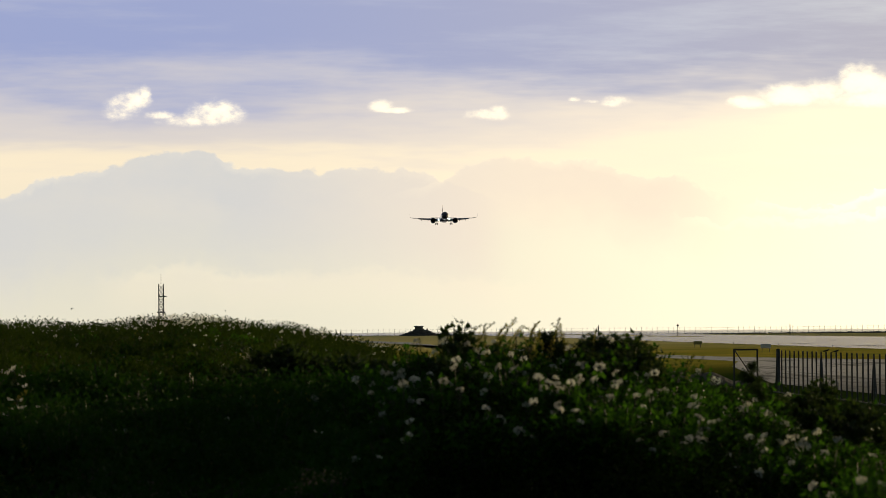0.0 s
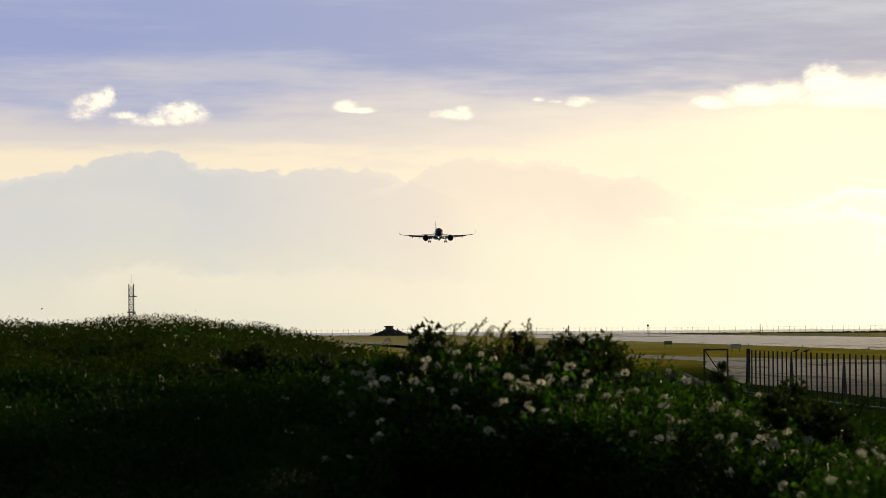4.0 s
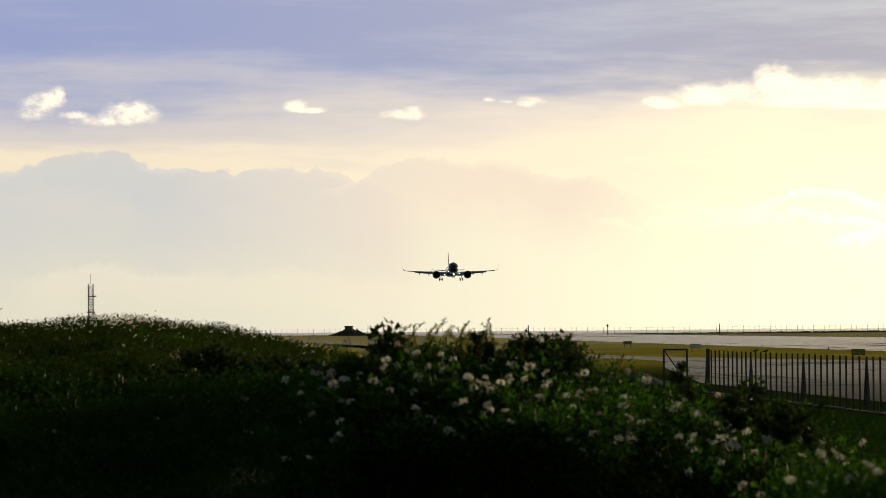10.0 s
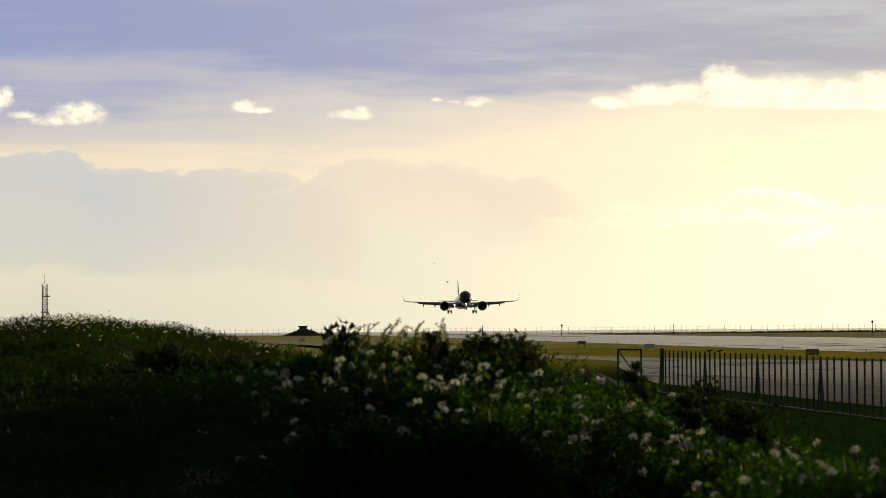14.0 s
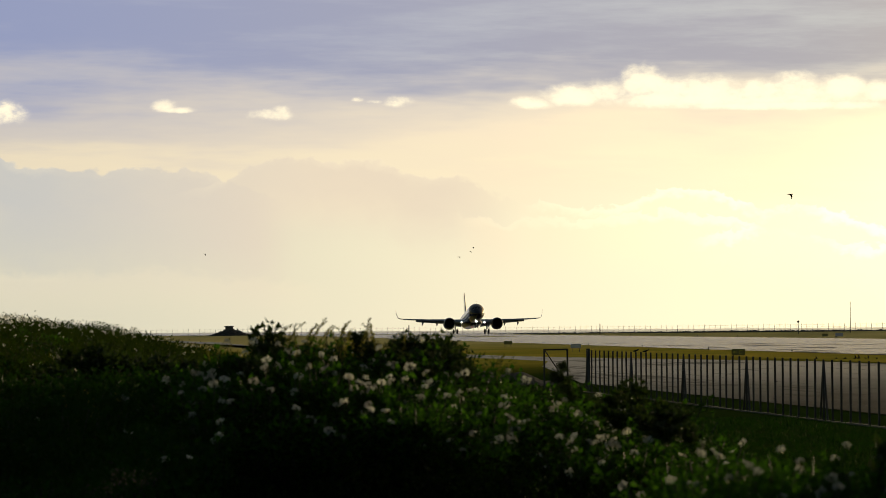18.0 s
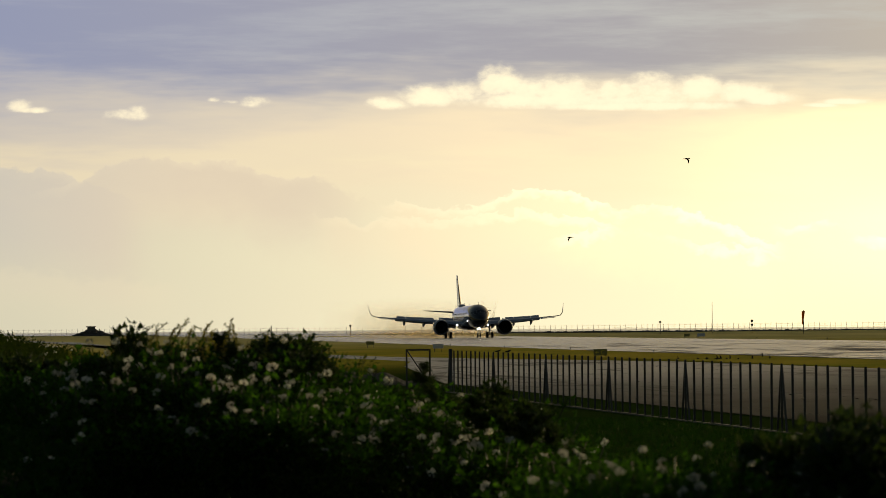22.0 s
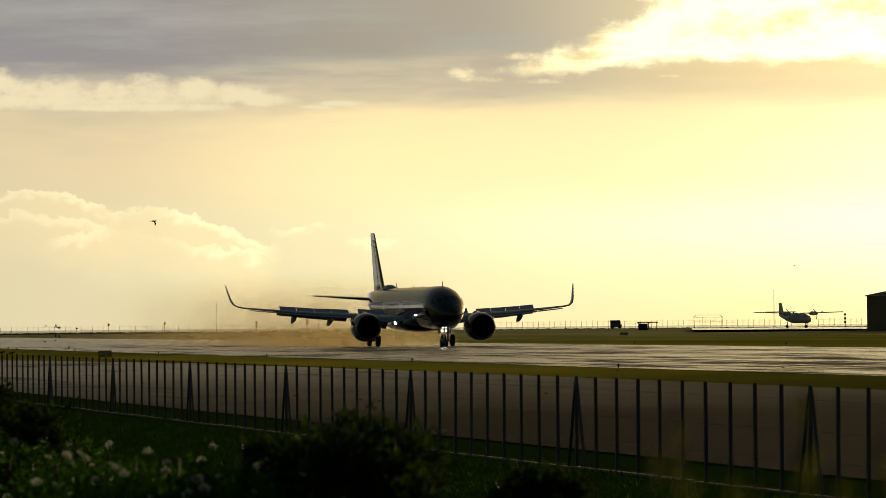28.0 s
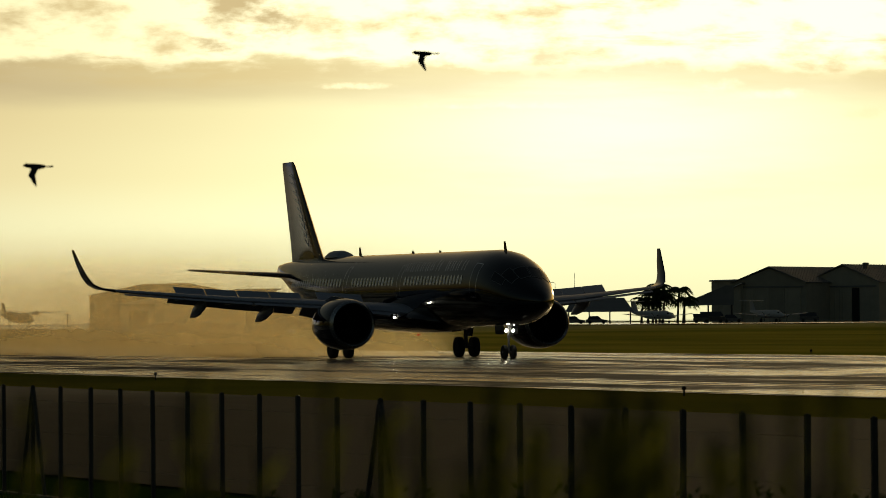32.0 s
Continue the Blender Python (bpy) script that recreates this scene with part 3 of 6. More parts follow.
# ---- the airliner: nose towards -y, its main wheels touch the ground at the origin ----
M_BLACK = paint("black_gloss_paint", (0.004, 0.004, 0.006), 0.08, 0.0, vary=0.15, scale=0.6, coat=0.5, gloss_vary=0.03, spec=0.45)
M_WING = paint("grey_wing_paint", (0.38, 0.40, 0.48), 0.38, 0.1, vary=0.12, scale=0.8, gloss_vary=0.1)
M_BARE = paint("polished_metal", (0.42, 0.42, 0.43), 0.25, 0.9, vary=0.1, scale=2)
M_DARK = paint("dark_engine_metal", (0.010, 0.010, 0.011), 0.5, 0.3, vary=0.2, scale=3)
M_TYRE = paint("tyre_rubber", (0.018, 0.018, 0.018), 0.75, vary=0.2, scale=6)
M_GLASS_DARK = paint("cockpit_glass", (0.012, 0.014, 0.018), 0.04, vary=0.05, scale=1, gloss_vary=0.02)
M_TRIM = paint("silver_grey_trim", (0.88, 0.88, 0.90), 0.3, 0.0, vary=0.05, scale=2)
M_FAN = paint("dark_fan_blade", (0.006, 0.006, 0.007), 0.7, 0.0, vary=0.2, scale=3, spec=0.15)
M_GEAR = paint("grey_gear_paint", (0.16, 0.16, 0.17), 0.5, 0.0, vary=0.2, scale=4)
M_BRIGHT = paint("brushed_silver", (0.90, 0.90, 0.92), 0.22, 1.0, vary=0.04, scale=2, gloss_vary=0.05, per_object=0.06)
M_LAMP = glow("landing_light", (1.0, 0.98, 0.92), 110.0)
M_TAXI_LAMP = glow("taxi_light", (1.0, 0.97, 0.88), 40.0)
M_STROBE = glow("red_beacon", (1.0, 0.12, 0.05), 0.5)
MAIN = 21.98                                  # nose to main wheels

HULL = ((0.0, 0.03, 0.03, 3.08), (0.12, 0.30, 0.27, 3.09), (0.4, 0.60, 0.52, 3.12), (0.9, 0.98, 0.82, 3.18), (1.6, 1.32, 1.16, 3.29), (2.4, 1.57, 1.51, 3.46),
        (3.4, 1.78, 1.80, 3.64), (4.6, 1.91, 1.985, 3.78), (6.0, 1.975, 2.07, 3.85), (10, 1.975, 2.07, 3.85), (16, 1.975, 2.07, 3.85), (22, 1.975, 2.07, 3.85),
        (28, 1.975, 2.07, 3.85), (31, 1.96, 2.04, 3.88), (34, 1.82, 1.86, 4.04), (37, 1.50, 1.52, 4.34), (40, 1.05, 1.08, 4.72), (42.5, 0.62, 0.68, 5.02),
        (44.1, 0.32, 0.38, 5.20), (44.5, 0.18, 0.22, 5.25))


def hull_at(b):
    for p, q in zip(HULL, HULL[1:]):
        if p[0] <= b <= q[0]:
            k = (b - p[0]) / (q[0] - p[0])
            return [p[i] + (q[i] - p[i]) * k for i in (1, 2, 3)]
    return HULL[-1][1:]


def on_hull(b, ang, out=0.0):
    """Point on the skin: ang in degrees from the side (0 is the +x side), up positive."""
    w, h, z = hull_at(b)
    a = radians(ang)
    return Vector(((w + out) * math.cos(a), b - MAIN, z + (h + out) * math.sin(a)))


def skin_patch(bm, b0, b1, a0, a1, out=0.012, nb=4, na=6, slant=0.0):
    vs = [[bm.verts.new(on_hull(b0 + (b1 - b0) * i / nb + slant * j / na, a0 + (a1 - a0) * j / na, out)) for j in range(na + 1)] for i in range(nb + 1)]
    for p, q in zip(vs, vs[1:]):
        for j in range(na):
            bm.faces.new((p[j], p[j + 1], q[j + 1], q[j]))
    return bm


def aerofoil(w, le, chord, z, thick, side, twist=0.0, n=10):
    """A wing section as a ring of points; w out along the wing, le behind the nose."""
    up, lo = [], []
    for i in range(n + 1):
        s = (1 - math.cos(math.pi * i / n)) / 2
        t = 5 * thick * (0.2969 * math.sqrt(s) - 0.126 * s - 0.3516 * s * s + 0.2843 * s ** 3 - 0.1036 * s ** 4) * chord
        camber = 0.02 * chord * math.sin(math.pi * s)
        up.append((s, camber + t))
        lo.append((s, camber - t * 0.85))
    ring = up + lo[-2:0:-1]
    return [(side * w, le + s * chord - MAIN, z + d + twist * (0.4 - s) * chord) for s, d in ring]


WING = ((1.2, 15.3, 7.6, 2.48, 0.13), (2.0, 15.75, 7.0, 2.55, 0.13), (4.2, 16.9, 5.4, 2.80, 0.12), (6.4, 18.05, 4.05, 3.07, 0.115), (10, 20.15, 3.2, 3.30, 0.11),
        (13.5, 22.3, 2.4, 3.62, 0.105), (16.4, 24.1, 1.75, 3.90, 0.10))
SHARK = ((16.4, 24.1, 1.75, 3.90, 0.10), (17.0, 24.6, 1.6, 4.02, 0.10), (17.4, 25.1, 1.45, 4.28, 0.10), (17.62, 25.65, 1.25, 4.75, 0.09), (17.8, 26.45, 0.95, 5.5, 0.08),
         (17.95, 27.2, 0.5, 6.25, 0.07))


def wing_at(w):
    for p, q in zip(WING, WING[1:]):
        if p[0] <= w <= q[0]:
            k = (w - p[0]) / (q[0] - p[0])
            return [p[i] + (q[i] - p[i]) * k for i in range(5)]
    return list(WING[-1])


def panel(bm, pts, thick):
    """A four-cornered panel with thickness (pts in order), its edges bevelled by a thinner rim."""
    a, b, c, d = [Vector(p) for p in pts]
    nrm = (b - a).cross(d - a).normalized() * thick / 2
    top, low = [bm.verts.new(p + nrm) for p in (a, b, c, d)], [bm.verts.new(p - nrm) for p in (a, b, c, d)]
    bm.faces.new(top)
    bm.faces.new(low[::-1])
    for i in range(4):
        j = (i + 1) % 4
        bm.faces.new((top[i], low[i], low[j], top[j]))
    bmesh.ops.recalc_face_normals(bm, faces=bm.faces[:])
    return bm


def wheel(parent, x, y, z, r, w):
    hub = part("wheel", lathe([(-w / 2 + 0.02, r * 0.5), (-w / 2, r * 0.8), (-w * 0.42, r * 0.95), (-w * 0.2, r), (w * 0.2, r), (w * 0.42, r * 0.95), (w / 2, r * 0.8), (w / 2 - 0.02, r * 0.5)], 28),
               M_TYRE, parent, "black rubber tyre", True, pose(x, y, z, 0, 0, 90))
    part("rim", lathe([(-w * 0.42, r * 0.16), (-w * 0.36, r * 0.5), (w * 0.36, r * 0.5), (w * 0.42, r * 0.16)], 20), M_GEAR, hub, "grey metal wheel rim", True)
    return hub


def engine(root, side):
    at = pose(side * 5.75, 14.0 - MAIN, 1.94) @ Matrix.Diagonal((1.05, 1.06, 1.05, 1))
    nac = part("engine", lathe([(2.0, 0.97), (0.95, 0.99), (0.30, 1.0), (0.08, 1.04), (0.0, 1.13), (0.06, 1.20), (0.35, 1.29), (1.0, 1.36), (1.9, 1.37), (2.8, 1.28), (3.6, 1.10), (3.62, 1.05), (2.0, 1.0)], 40, caps=False),
               M_BLACK, root, "black turbofan engine nacelle", True, at)
    part("intake_lip", lathe([(0.25, 1.005), (0.06, 1.05), (-0.012, 1.13), (0.05, 1.21), (0.24, 1.262), (0.22, 1.24)], 40, caps=False), M_BARE, nac, "bare metal intake lip", True)
    for i in range(20):
        a = 2 * math.pi * i / 20
        pts = []
        for r, tw in ((0.28, 0.2), (0.97, 0.75)):
            for s in (-0.13, 0.13):
                da = s * math.cos(tw) / r
                pts.append((r * math.cos(a + da), 1.5 + s * math.sin(tw), r * math.sin(a + da)))
        part("fan_blade", panel(bmesh.new(), (pts[0], pts[1], pts[3], pts[2]), 0.02), M_FAN, nac)
    part("stator", lathe([(1.72, 0.05), (1.72, 0.985), (1.78, 0.985), (1.78, 0.05)], 32), M_FAN, nac, "dark ring of stator vanes behind the fan", True)
    part("spinner", lathe([(1.17, 0.02), (1.3, 0.12), (1.6, 0.3), (1.65, 0.3)], 20), M_BLACK, nac, "", True)
    part("exhaust", lathe([(2.6, 0.86), (3.5, 0.78), (4.5, 0.55), (4.55, 0.5), (4.0, 0.4)], 28), M_BARE, nac, "bare metal exhaust nozzle", True)
    rings = []
    for y, z0, z1, hw in ((16.0, 3.2, 3.42, 0.14), (17.2, 3.3, 3.5, 0.2), (18.4, 2.7, 3.25, 0.2), (19.6, 2.55, 3.0, 0.12)):
        rings.append([(side * 5.75 + dx, y - MAIN, z) for dx, z in ((-hw, z0), (hw, z0), (hw, z1), (-hw, z1))])
    part("pylon", loft(rings), M_BLACK, root, "", True)
    return nac


SPOILERS = []


def wing(root, side):
    rings = [aerofoil(w, le, c * 0.80, z, t * 1.25, side) for w, le, c, z, t in WING]
    part("wing", loft(rings), M_WING, root, "grey swept wing", True)
    part("sharklet", loft([aerofoil(w, le, c, z, t, side) if i < 2 else
                           [(side * w - (p[2] - z) * side * (0.9 if i > 3 else 0.6), p[1], z + (p[2] - z) * (0.2 if i > 3 else 0.6)) for p in aerofoil(w, le, c, z, t, side)]
                           for i, (w, le, c, z, t) in enumerate(SHARK)]), M_BLACK, root, "black upswept wingtip fence", True)
    for k, (w0, w1) in enumerate(((2.3, 6.1), (6.5, 13.2))):          # flaps, fully lowered
        rings = []
        for w in (w0, (w0 + w1) / 2, w1):
            _, le, c, z, t = wing_at(w)
            rings.append(aerofoil(w, le + c * 0.80, c * 0.30, z - 0.10, 0.12, side, 0.62))
        part("flap", loft(rings), M_WING, root, "lowered grey flap", True)
    rings = []
    for w in (13.4, 16.2):
        _, le, c, z, t = wing_at(w)
        rings.append(aerofoil(w, le + c * 0.78, c * 0.24, z - 0.01, 0.14, side, 0.08))
    part("aileron", loft(rings), M_WING, root, "", True)
    for w0, w1 in ((2.4, 5.6), (6.3, 9.6), (9.7, 13.0), (13.1, 16.0)):  # slats
        rings = []
        for w in (w0, w1):
            _, le, c, z, t = wing_at(w)
            rings.append(aerofoil(w, le - 0.28, c * 0.12 + 0.15, z - 0.16, 0.18, side, -0.25))
        part("slat", loft(rings), M_WING, root, "", True)
    for w0, w1 in ((3.0, 5.6), (6.5, 8.1), (8.15, 9.75), (9.8, 11.4), (11.45, 13.0)):   # spoilers, hinged at their front edge
        _, le0, c0, z0, t0 = wing_at(w0)
        _, le1, c1, z1, t1 = wing_at(w1)
        f0, f1 = Vector((side * w0, le0 + c0 * 0.62 - MAIN, z0 + c0 * t0 * 0.45)), Vector((side * w1, le1 + c1 * 0.62 - MAIN, z1 + c1 * t1 * 0.45))
        mid = (f0 + f1) / 2
        deep = 0.75 if w0 > 6 else 0.9
        bm = panel(bmesh.new(), (f0 - mid, f1 - mid, f1 - mid + Vector((0, deep, -0.06)), f0 - mid + Vector((0, deep, -0.06))), 0.05)
        SPOILERS.append((part("spoiler", bm, M_WING, root, "grey spoiler panel", False, Matrix.Translation(mid)), mid, (f1 - f0).normalized() * side))
    for w in (4.4, 8.2, 11.6):                                      # flap track fairings
        _, le, c, z, t = wing_at(w)
        rings = []
        for s, r, dz in ((0.42, 0.04, -0.2), (0.58, 0.22, -0.38), (0.85, 0.30, -0.56), (1.12, 0.22, -0.80), (1.34, 0.05, -1.02)):
            rings.append([(side * w + r * 0.8 * math.cos(a), le + (s * c if c > 3.5 else s * 3.2) - MAIN, z + dz + r * 1.3 * math.sin(a)) for a in [2 * math.pi * i / 10 for i in range(10)]])
        part("flap_track_fairing", loft(rings), M_WING, root, "", True)
    for w in (9.2, 10.6, 13.0):
        _, le, c, z, t = wing_at(w)
        part("hinge_fairing", loft([[(side * w + r * math.cos(a), le + s - MAIN, z - 0.2 + r * math.sin(a)) for a in [2 * math.pi * i / 8 for i in range(8)]]
                                    for s, r in ((0.5, 0.02), (0.9, 0.08), (1.5, 0.07), (1.9, 0.015))]), M_WING, root, "", True)
    # tailplane
    part("tailplane", loft([aerofoil(w, le, c, z, 0.1, side) for w, le, c, z in ((0.5, 38.2, 4.0, 4.75), (1.2, 38.7, 3.7, 4.8), (6.22, 42.2, 1.45, 5.2))]), M_BLACK, root, "black tailplane", True)
    # main gear
    leg = bmesh.new()
    rod(leg, (side * 3.8, 0, 0.55), (side * 3.75, -0.1, 1.6), 0.09, seg=12)
    rod(leg, (side * 3.75, -0.1, 1.5), (side * 3.7, -0.15, 3.0), 0.15, seg=12)
    rod(leg, (side * 3.75, -0.1, 1.8), (side * 2.2, 0.0, 2.7), 0.07, seg=8)
    rod(leg, (side * 3.8, 0.18, 0.75), (side * 3.78, 0.35, 1.25), 0.04, seg=6)
    rod(leg, (side * 3.78, 0.35, 1.25), (side * 3.75, 0.05, 1.7), 0.04, seg=6)
    rod(leg, (side * 3.35, 0, 0.58), (side * 4.25, 0, 0.58), 0.07, seg=10)
    gear = part("main_gear", leg, M_GEAR, root, "grey steel landing gear leg", True)
    for dx in (-0.46, 0.46):
        wheel(gear, side * 3.8 + dx, 0, 0.585, 0.585, 0.42)
    door = box(bmesh.new(), -0.02, 0.02, -0.55, 0.55, -0.75, 0.75)
    part("gear_door", door, M_BLACK, gear, "", False, pose(side * 4.05, 0.0, 1.95, 0, side * 8, 0))
    engine(root, side)
    # landing light at the wing root and lamp on its glass
    house = part("lamp_housing", lathe([(0.55, 0.04), (0.5, 0.15), (0.0, 0.175), (0.0, 0.16), (0.16, 0.15)], 20, caps=False), M_FAN, root, "dark lamp housing under the wing root", True, pose(side * 2.75, 15.55 - MAIN, 2.36))
    part("landing_light", lathe([(0.37, 0.02), (0.38, 0.10), (0.41, 0.135), (0.45, 0.138)], 20), M_LAMP, house, "bright white landing light", True)


def airliner():
    root = thing("airliner", pose(97.3, 2674, 56.1), "black twin-engine jet airliner with grey wings, landing", "airplane")
    rings = []
    for b, w, h, z in HULL:
        rings.append([(w * math.cos(a), b - MAIN, z + h * math.sin(a)) for a in [2 * math.pi * i / 48 for i in range(48)]])
    part("fuselage", loft(rings), M_BLACK, root, "glossy black fuselage", True)
    rings = []
    for b, w, h, z in ((12.6, 0.3, 0.1, 2.0), (13.6, 1.5, 0.5, 2.1), (15, 2.15, 0.75, 2.2), (18, 2.3, 0.82, 2.25), (22.5, 2.25, 0.8, 2.25), (24.5, 1.7, 0.6, 2.15), (26.2, 0.4, 0.15, 1.98)):
        rings.append([(w * math.cos(a), b - MAIN, z + h * math.sin(a)) for a in [2 * math.pi * i / 32 for i in range(32)]])
    part("belly_fairing", loft(rings), M_BLACK, root, "", True)
    # cockpit glazing
    for a0, a1, b0, b1, sl in ((62, 88, 1.55, 2.35, 0.1), (38, 60, 1.7, 2.65, 0.05), (22, 37, 2.25, 3.3, 0.1)):
        for s in (1, -1):
            bm = bmesh.new()
            lo, hi = (a0, a1)
            c0, c1 = (lo, hi) if s > 0 else (180 - hi, 180 - lo)
            rim_bm = bmesh.new()
            for e0, e1, f0, f1 in ((b0 - 0.05, b0, c0, c1), (b1, b1 + 0.05, c0, c1), (b0, b1, c0 - 1.2, c0), (b0, b1, c1, c1 + 1.2)):
                skin_patch(rim_bm, e0, e1, f0, f1, 0.018, 3, 4)
            part("window_frame", rim_bm, M_GEAR, root, "thin grey windscreen frame", True)
            part("cockpit_window", skin_patch(bm, b0, b1, c0, c1, 0.015), M_GLASS_DARK, root, "dark cockpit glass", True)
    # cabin windows: framed ovals along both sides, sky reflection painted as pale panes
    shape = bmesh.new()
    ring = [(0, 0.16 * math.cos(a), 0.27 * math.sin(a)) for a in [2 * math.pi * i / 12 for i in range(12)]]
    inner = [(0.006, 0.08 * math.cos(a), 0.17 * math.sin(a)) for a in [2 * math.pi * i / 12 for i in range(12)]]
    vo, vi = [shape.verts.new(p) for p in ring], [shape.verts.new(p) for p in inner]
    for i in range(12):
        j = (i + 1) % 12
        shape.faces.new((vo[i], vo[j], vi[j], vi[i]))
    f = shape.faces.new(vi)
    f.material_index = 1
    window_me = mesh_of(shape, "cabin_window", [M_BRIGHT, paint("drawn_window_blind", (0.88, 0.88, 0.90), 0.25, vary=0.05, scale=2, per_object=0.12)])
    b = 7.2
    while b < 38.2:
        if not any(abs(b - d) < 0.75 for d in (17.3, 26.6)):
            for s in (1, -1):
                w, h, z = hull_at(b)
                ang = 13 if s > 0 else 167
                p = on_hull(b, ang if b < 33 else (180 - math.degrees(math.asin(max(-1, min(1, (4.32 - z) / h)))) if s < 0 else math.degrees(math.asin((4.32 - z) / h))), 0.012)
                part("cabin_window", window_me, None, root, at=Matrix.Translation(p) @ pose(0, 0, 0, 0, -13, 0 if s > 0 else 180))
        b += 0.533
    # door outlines
    for b in (4.9, 17.0, 26.3, 36.2):
        for s in (1, -1):
            bm = bmesh.new()
            w = 0.85 if b in (4.9, 36.2) else 0.6
            lo, hi = -14, 42
            for (b0, b1, a0, a1) in ((b, b + 0.05, lo, hi), (b + w, b + w + 0.05, lo, hi), (b, b + w, hi - 1.4, hi), (b, b + w, lo, lo + 1.4)):
                c0, c1 = (a0, a1) if s > 0 else (180 - a1, 180 - a0)
                skin_patch(bm, b0, b1, c0, c1, 0.008, 2, 10)
            part("door_outline", bm, M_BRIGHT, root, "thin silver door outline", True)
    # lettered name along the front: plain bars in silver
    for s in (1, -1):
        b = 7.4
        for k, w in enumerate((0.85, 0.58, 0.58, 0.6, 0, 0.85, 0.58, 0.58, 0.58, 0.58, 0.58, 0.58)):
            if w:
                for half in (0, 1):
                    bm = bmesh.new()
                    hi = 50 if w > 0.7 else 46
                    c = (28, hi) if s > 0 else (180 - hi, 152)
                    x0 = b + half * w * 0.55
                    skin_patch(bm, x0, x0 + 0.07, c[0], c[1], 0.01, 1, 6, 0.3 if s > 0 else -0.3)
                    part("name_bar", bm, M_BRIGHT, root, "silver lettering shown as bars")
            b += (w or 0.4) + 0.22
    # fin
    rings = []
    for z, le, c, t in ((5.35, 34.6, 7.4, 0.07), (5.9, 36.3, 5.9, 0.085), (6.6, 37.0, 5.35, 0.09), (11.5, 41.45, 2.45, 0.08), (11.76, 41.8, 2.1, 0.05)):
        rings.append([(p[2] * 1.0, p[1], z) for p in aerofoil(0, le, c, 0, t, 1)])
    part("fin", loft(rings), M_BLACK, root, "tall black tail fin", True)
    for s in (1, -1):
        for i in range(9):
            bm = bmesh.new()
            z0 = 6.6 + i * 0.5
            le = 36.7 + (z0 - 6.6) * 0.867
            x = s * (0.26 - 0.017 * i)
            for sg in (1, -1):
                rod(bm, (x, le + 1.5 - i * 0.05 - MAIN, z0), (x, le + 1.9 + 0.28 * sg - MAIN, z0 + 0.42), 0.025, seg=4)
            part("fin_ornament", bm, M_TRIM, root, "grey branch ornament")
    # roof fittings
    rad = []
    for b, w, h in ((31.9, 0.1, 0.03), (32.2, 0.55, 0.3), (32.9, 0.62, 0.42), (33.9, 0.62, 0.42), (34.6, 0.5, 0.25), (35.0, 0.1, 0.03)):
        _, hh, z = hull_at(b)
        rad.append([(w * math.cos(a), b - MAIN, z + hh - 0.06 + h * math.sin(a)) for a in [math.pi * i / 12 for i in range(13)]])
    part("satcom_radome", loft(rad), M_WING, root, "grey antenna fairing", True)
    for b, hgt in ((5.2, 0.55), (29.2, 0.5), (20.0, 0.18), (15.5, 0.12)):
        _, hh, z = hull_at(b)
        top = z + hh - 0.02
        part("blade_antenna", panel(bmesh.new(), ((0, b - MAIN, top), (0, b + 0.4 - MAIN, top), (0, b + 0.45 - MAIN, top + hgt), (0, b + 0.28 - MAIN, top + hgt)), 0.04), M_BLACK, root)
    for b in (17.0, 24.8, 28.5):
        _, hh, z = hull_at(b)
        part("belly_antenna", panel(bmesh.new(), ((0, b - MAIN, 1.8), (0, b + 0.4 - MAIN, 1.8), (0, b + 0.5 - MAIN, 1.45), (0, b + 0.3 - MAIN, 1.45)), 0.04), M_BLACK, root)
    part("beacon", lathe([(0, 0.09), (0.06, 0.09), (0.12, 0.03)], 10, "z"), M_STROBE, root, "red beacon lamp", True, pose(0, 19.5 - MAIN, 1.36, 180))
    # nose gear
    y = 5.07 - MAIN
    leg = bmesh.new()
    rod(leg, (0, y, 0.4), (0, y - 0.02, 1.2), 0.06, seg=10)
    rod(leg, (0, y - 0.02, 1.15), (0, y - 0.1, 2.1), 0.09, seg=10)
    rod(leg, (0, y - 0.05, 1.3), (0, y - 0.9, 2.05), 0.05, seg=8)
    rod(leg, (-0.3, y, 0.385), (0.3, y, 0.385), 0.05, seg=8)
    gear = part("nose_gear", leg, M_GEAR, root, "grey steel nose gear leg", True)
    for dx in (-0.25, 0.25):
        wheel(gear, dx, y, 0.385, 0.385, 0.22)
        part("taxi_light", lathe([(-0.06, 0.02), (-0.05, 0.07), (0.05, 0.09), (0.1, 0.05)], 16), M_TAXI_LAMP, gear, "bright white taxi light", True, pose(dx * 0.75, y - 0.18, 1.55))
        part("gear_door", box(bmesh.new(), -0.015, 0.015, -0.7, 0.6, -0.28, 0.28), M_BLACK, gear, "", False, pose(dx * 1.7, y + 0.3, 1.62, 0, 6 * (1 if dx > 0 else -1), 0))
    for s in (1, -1):
        wing(root, s)
    return root


AIRLINER = airliner()


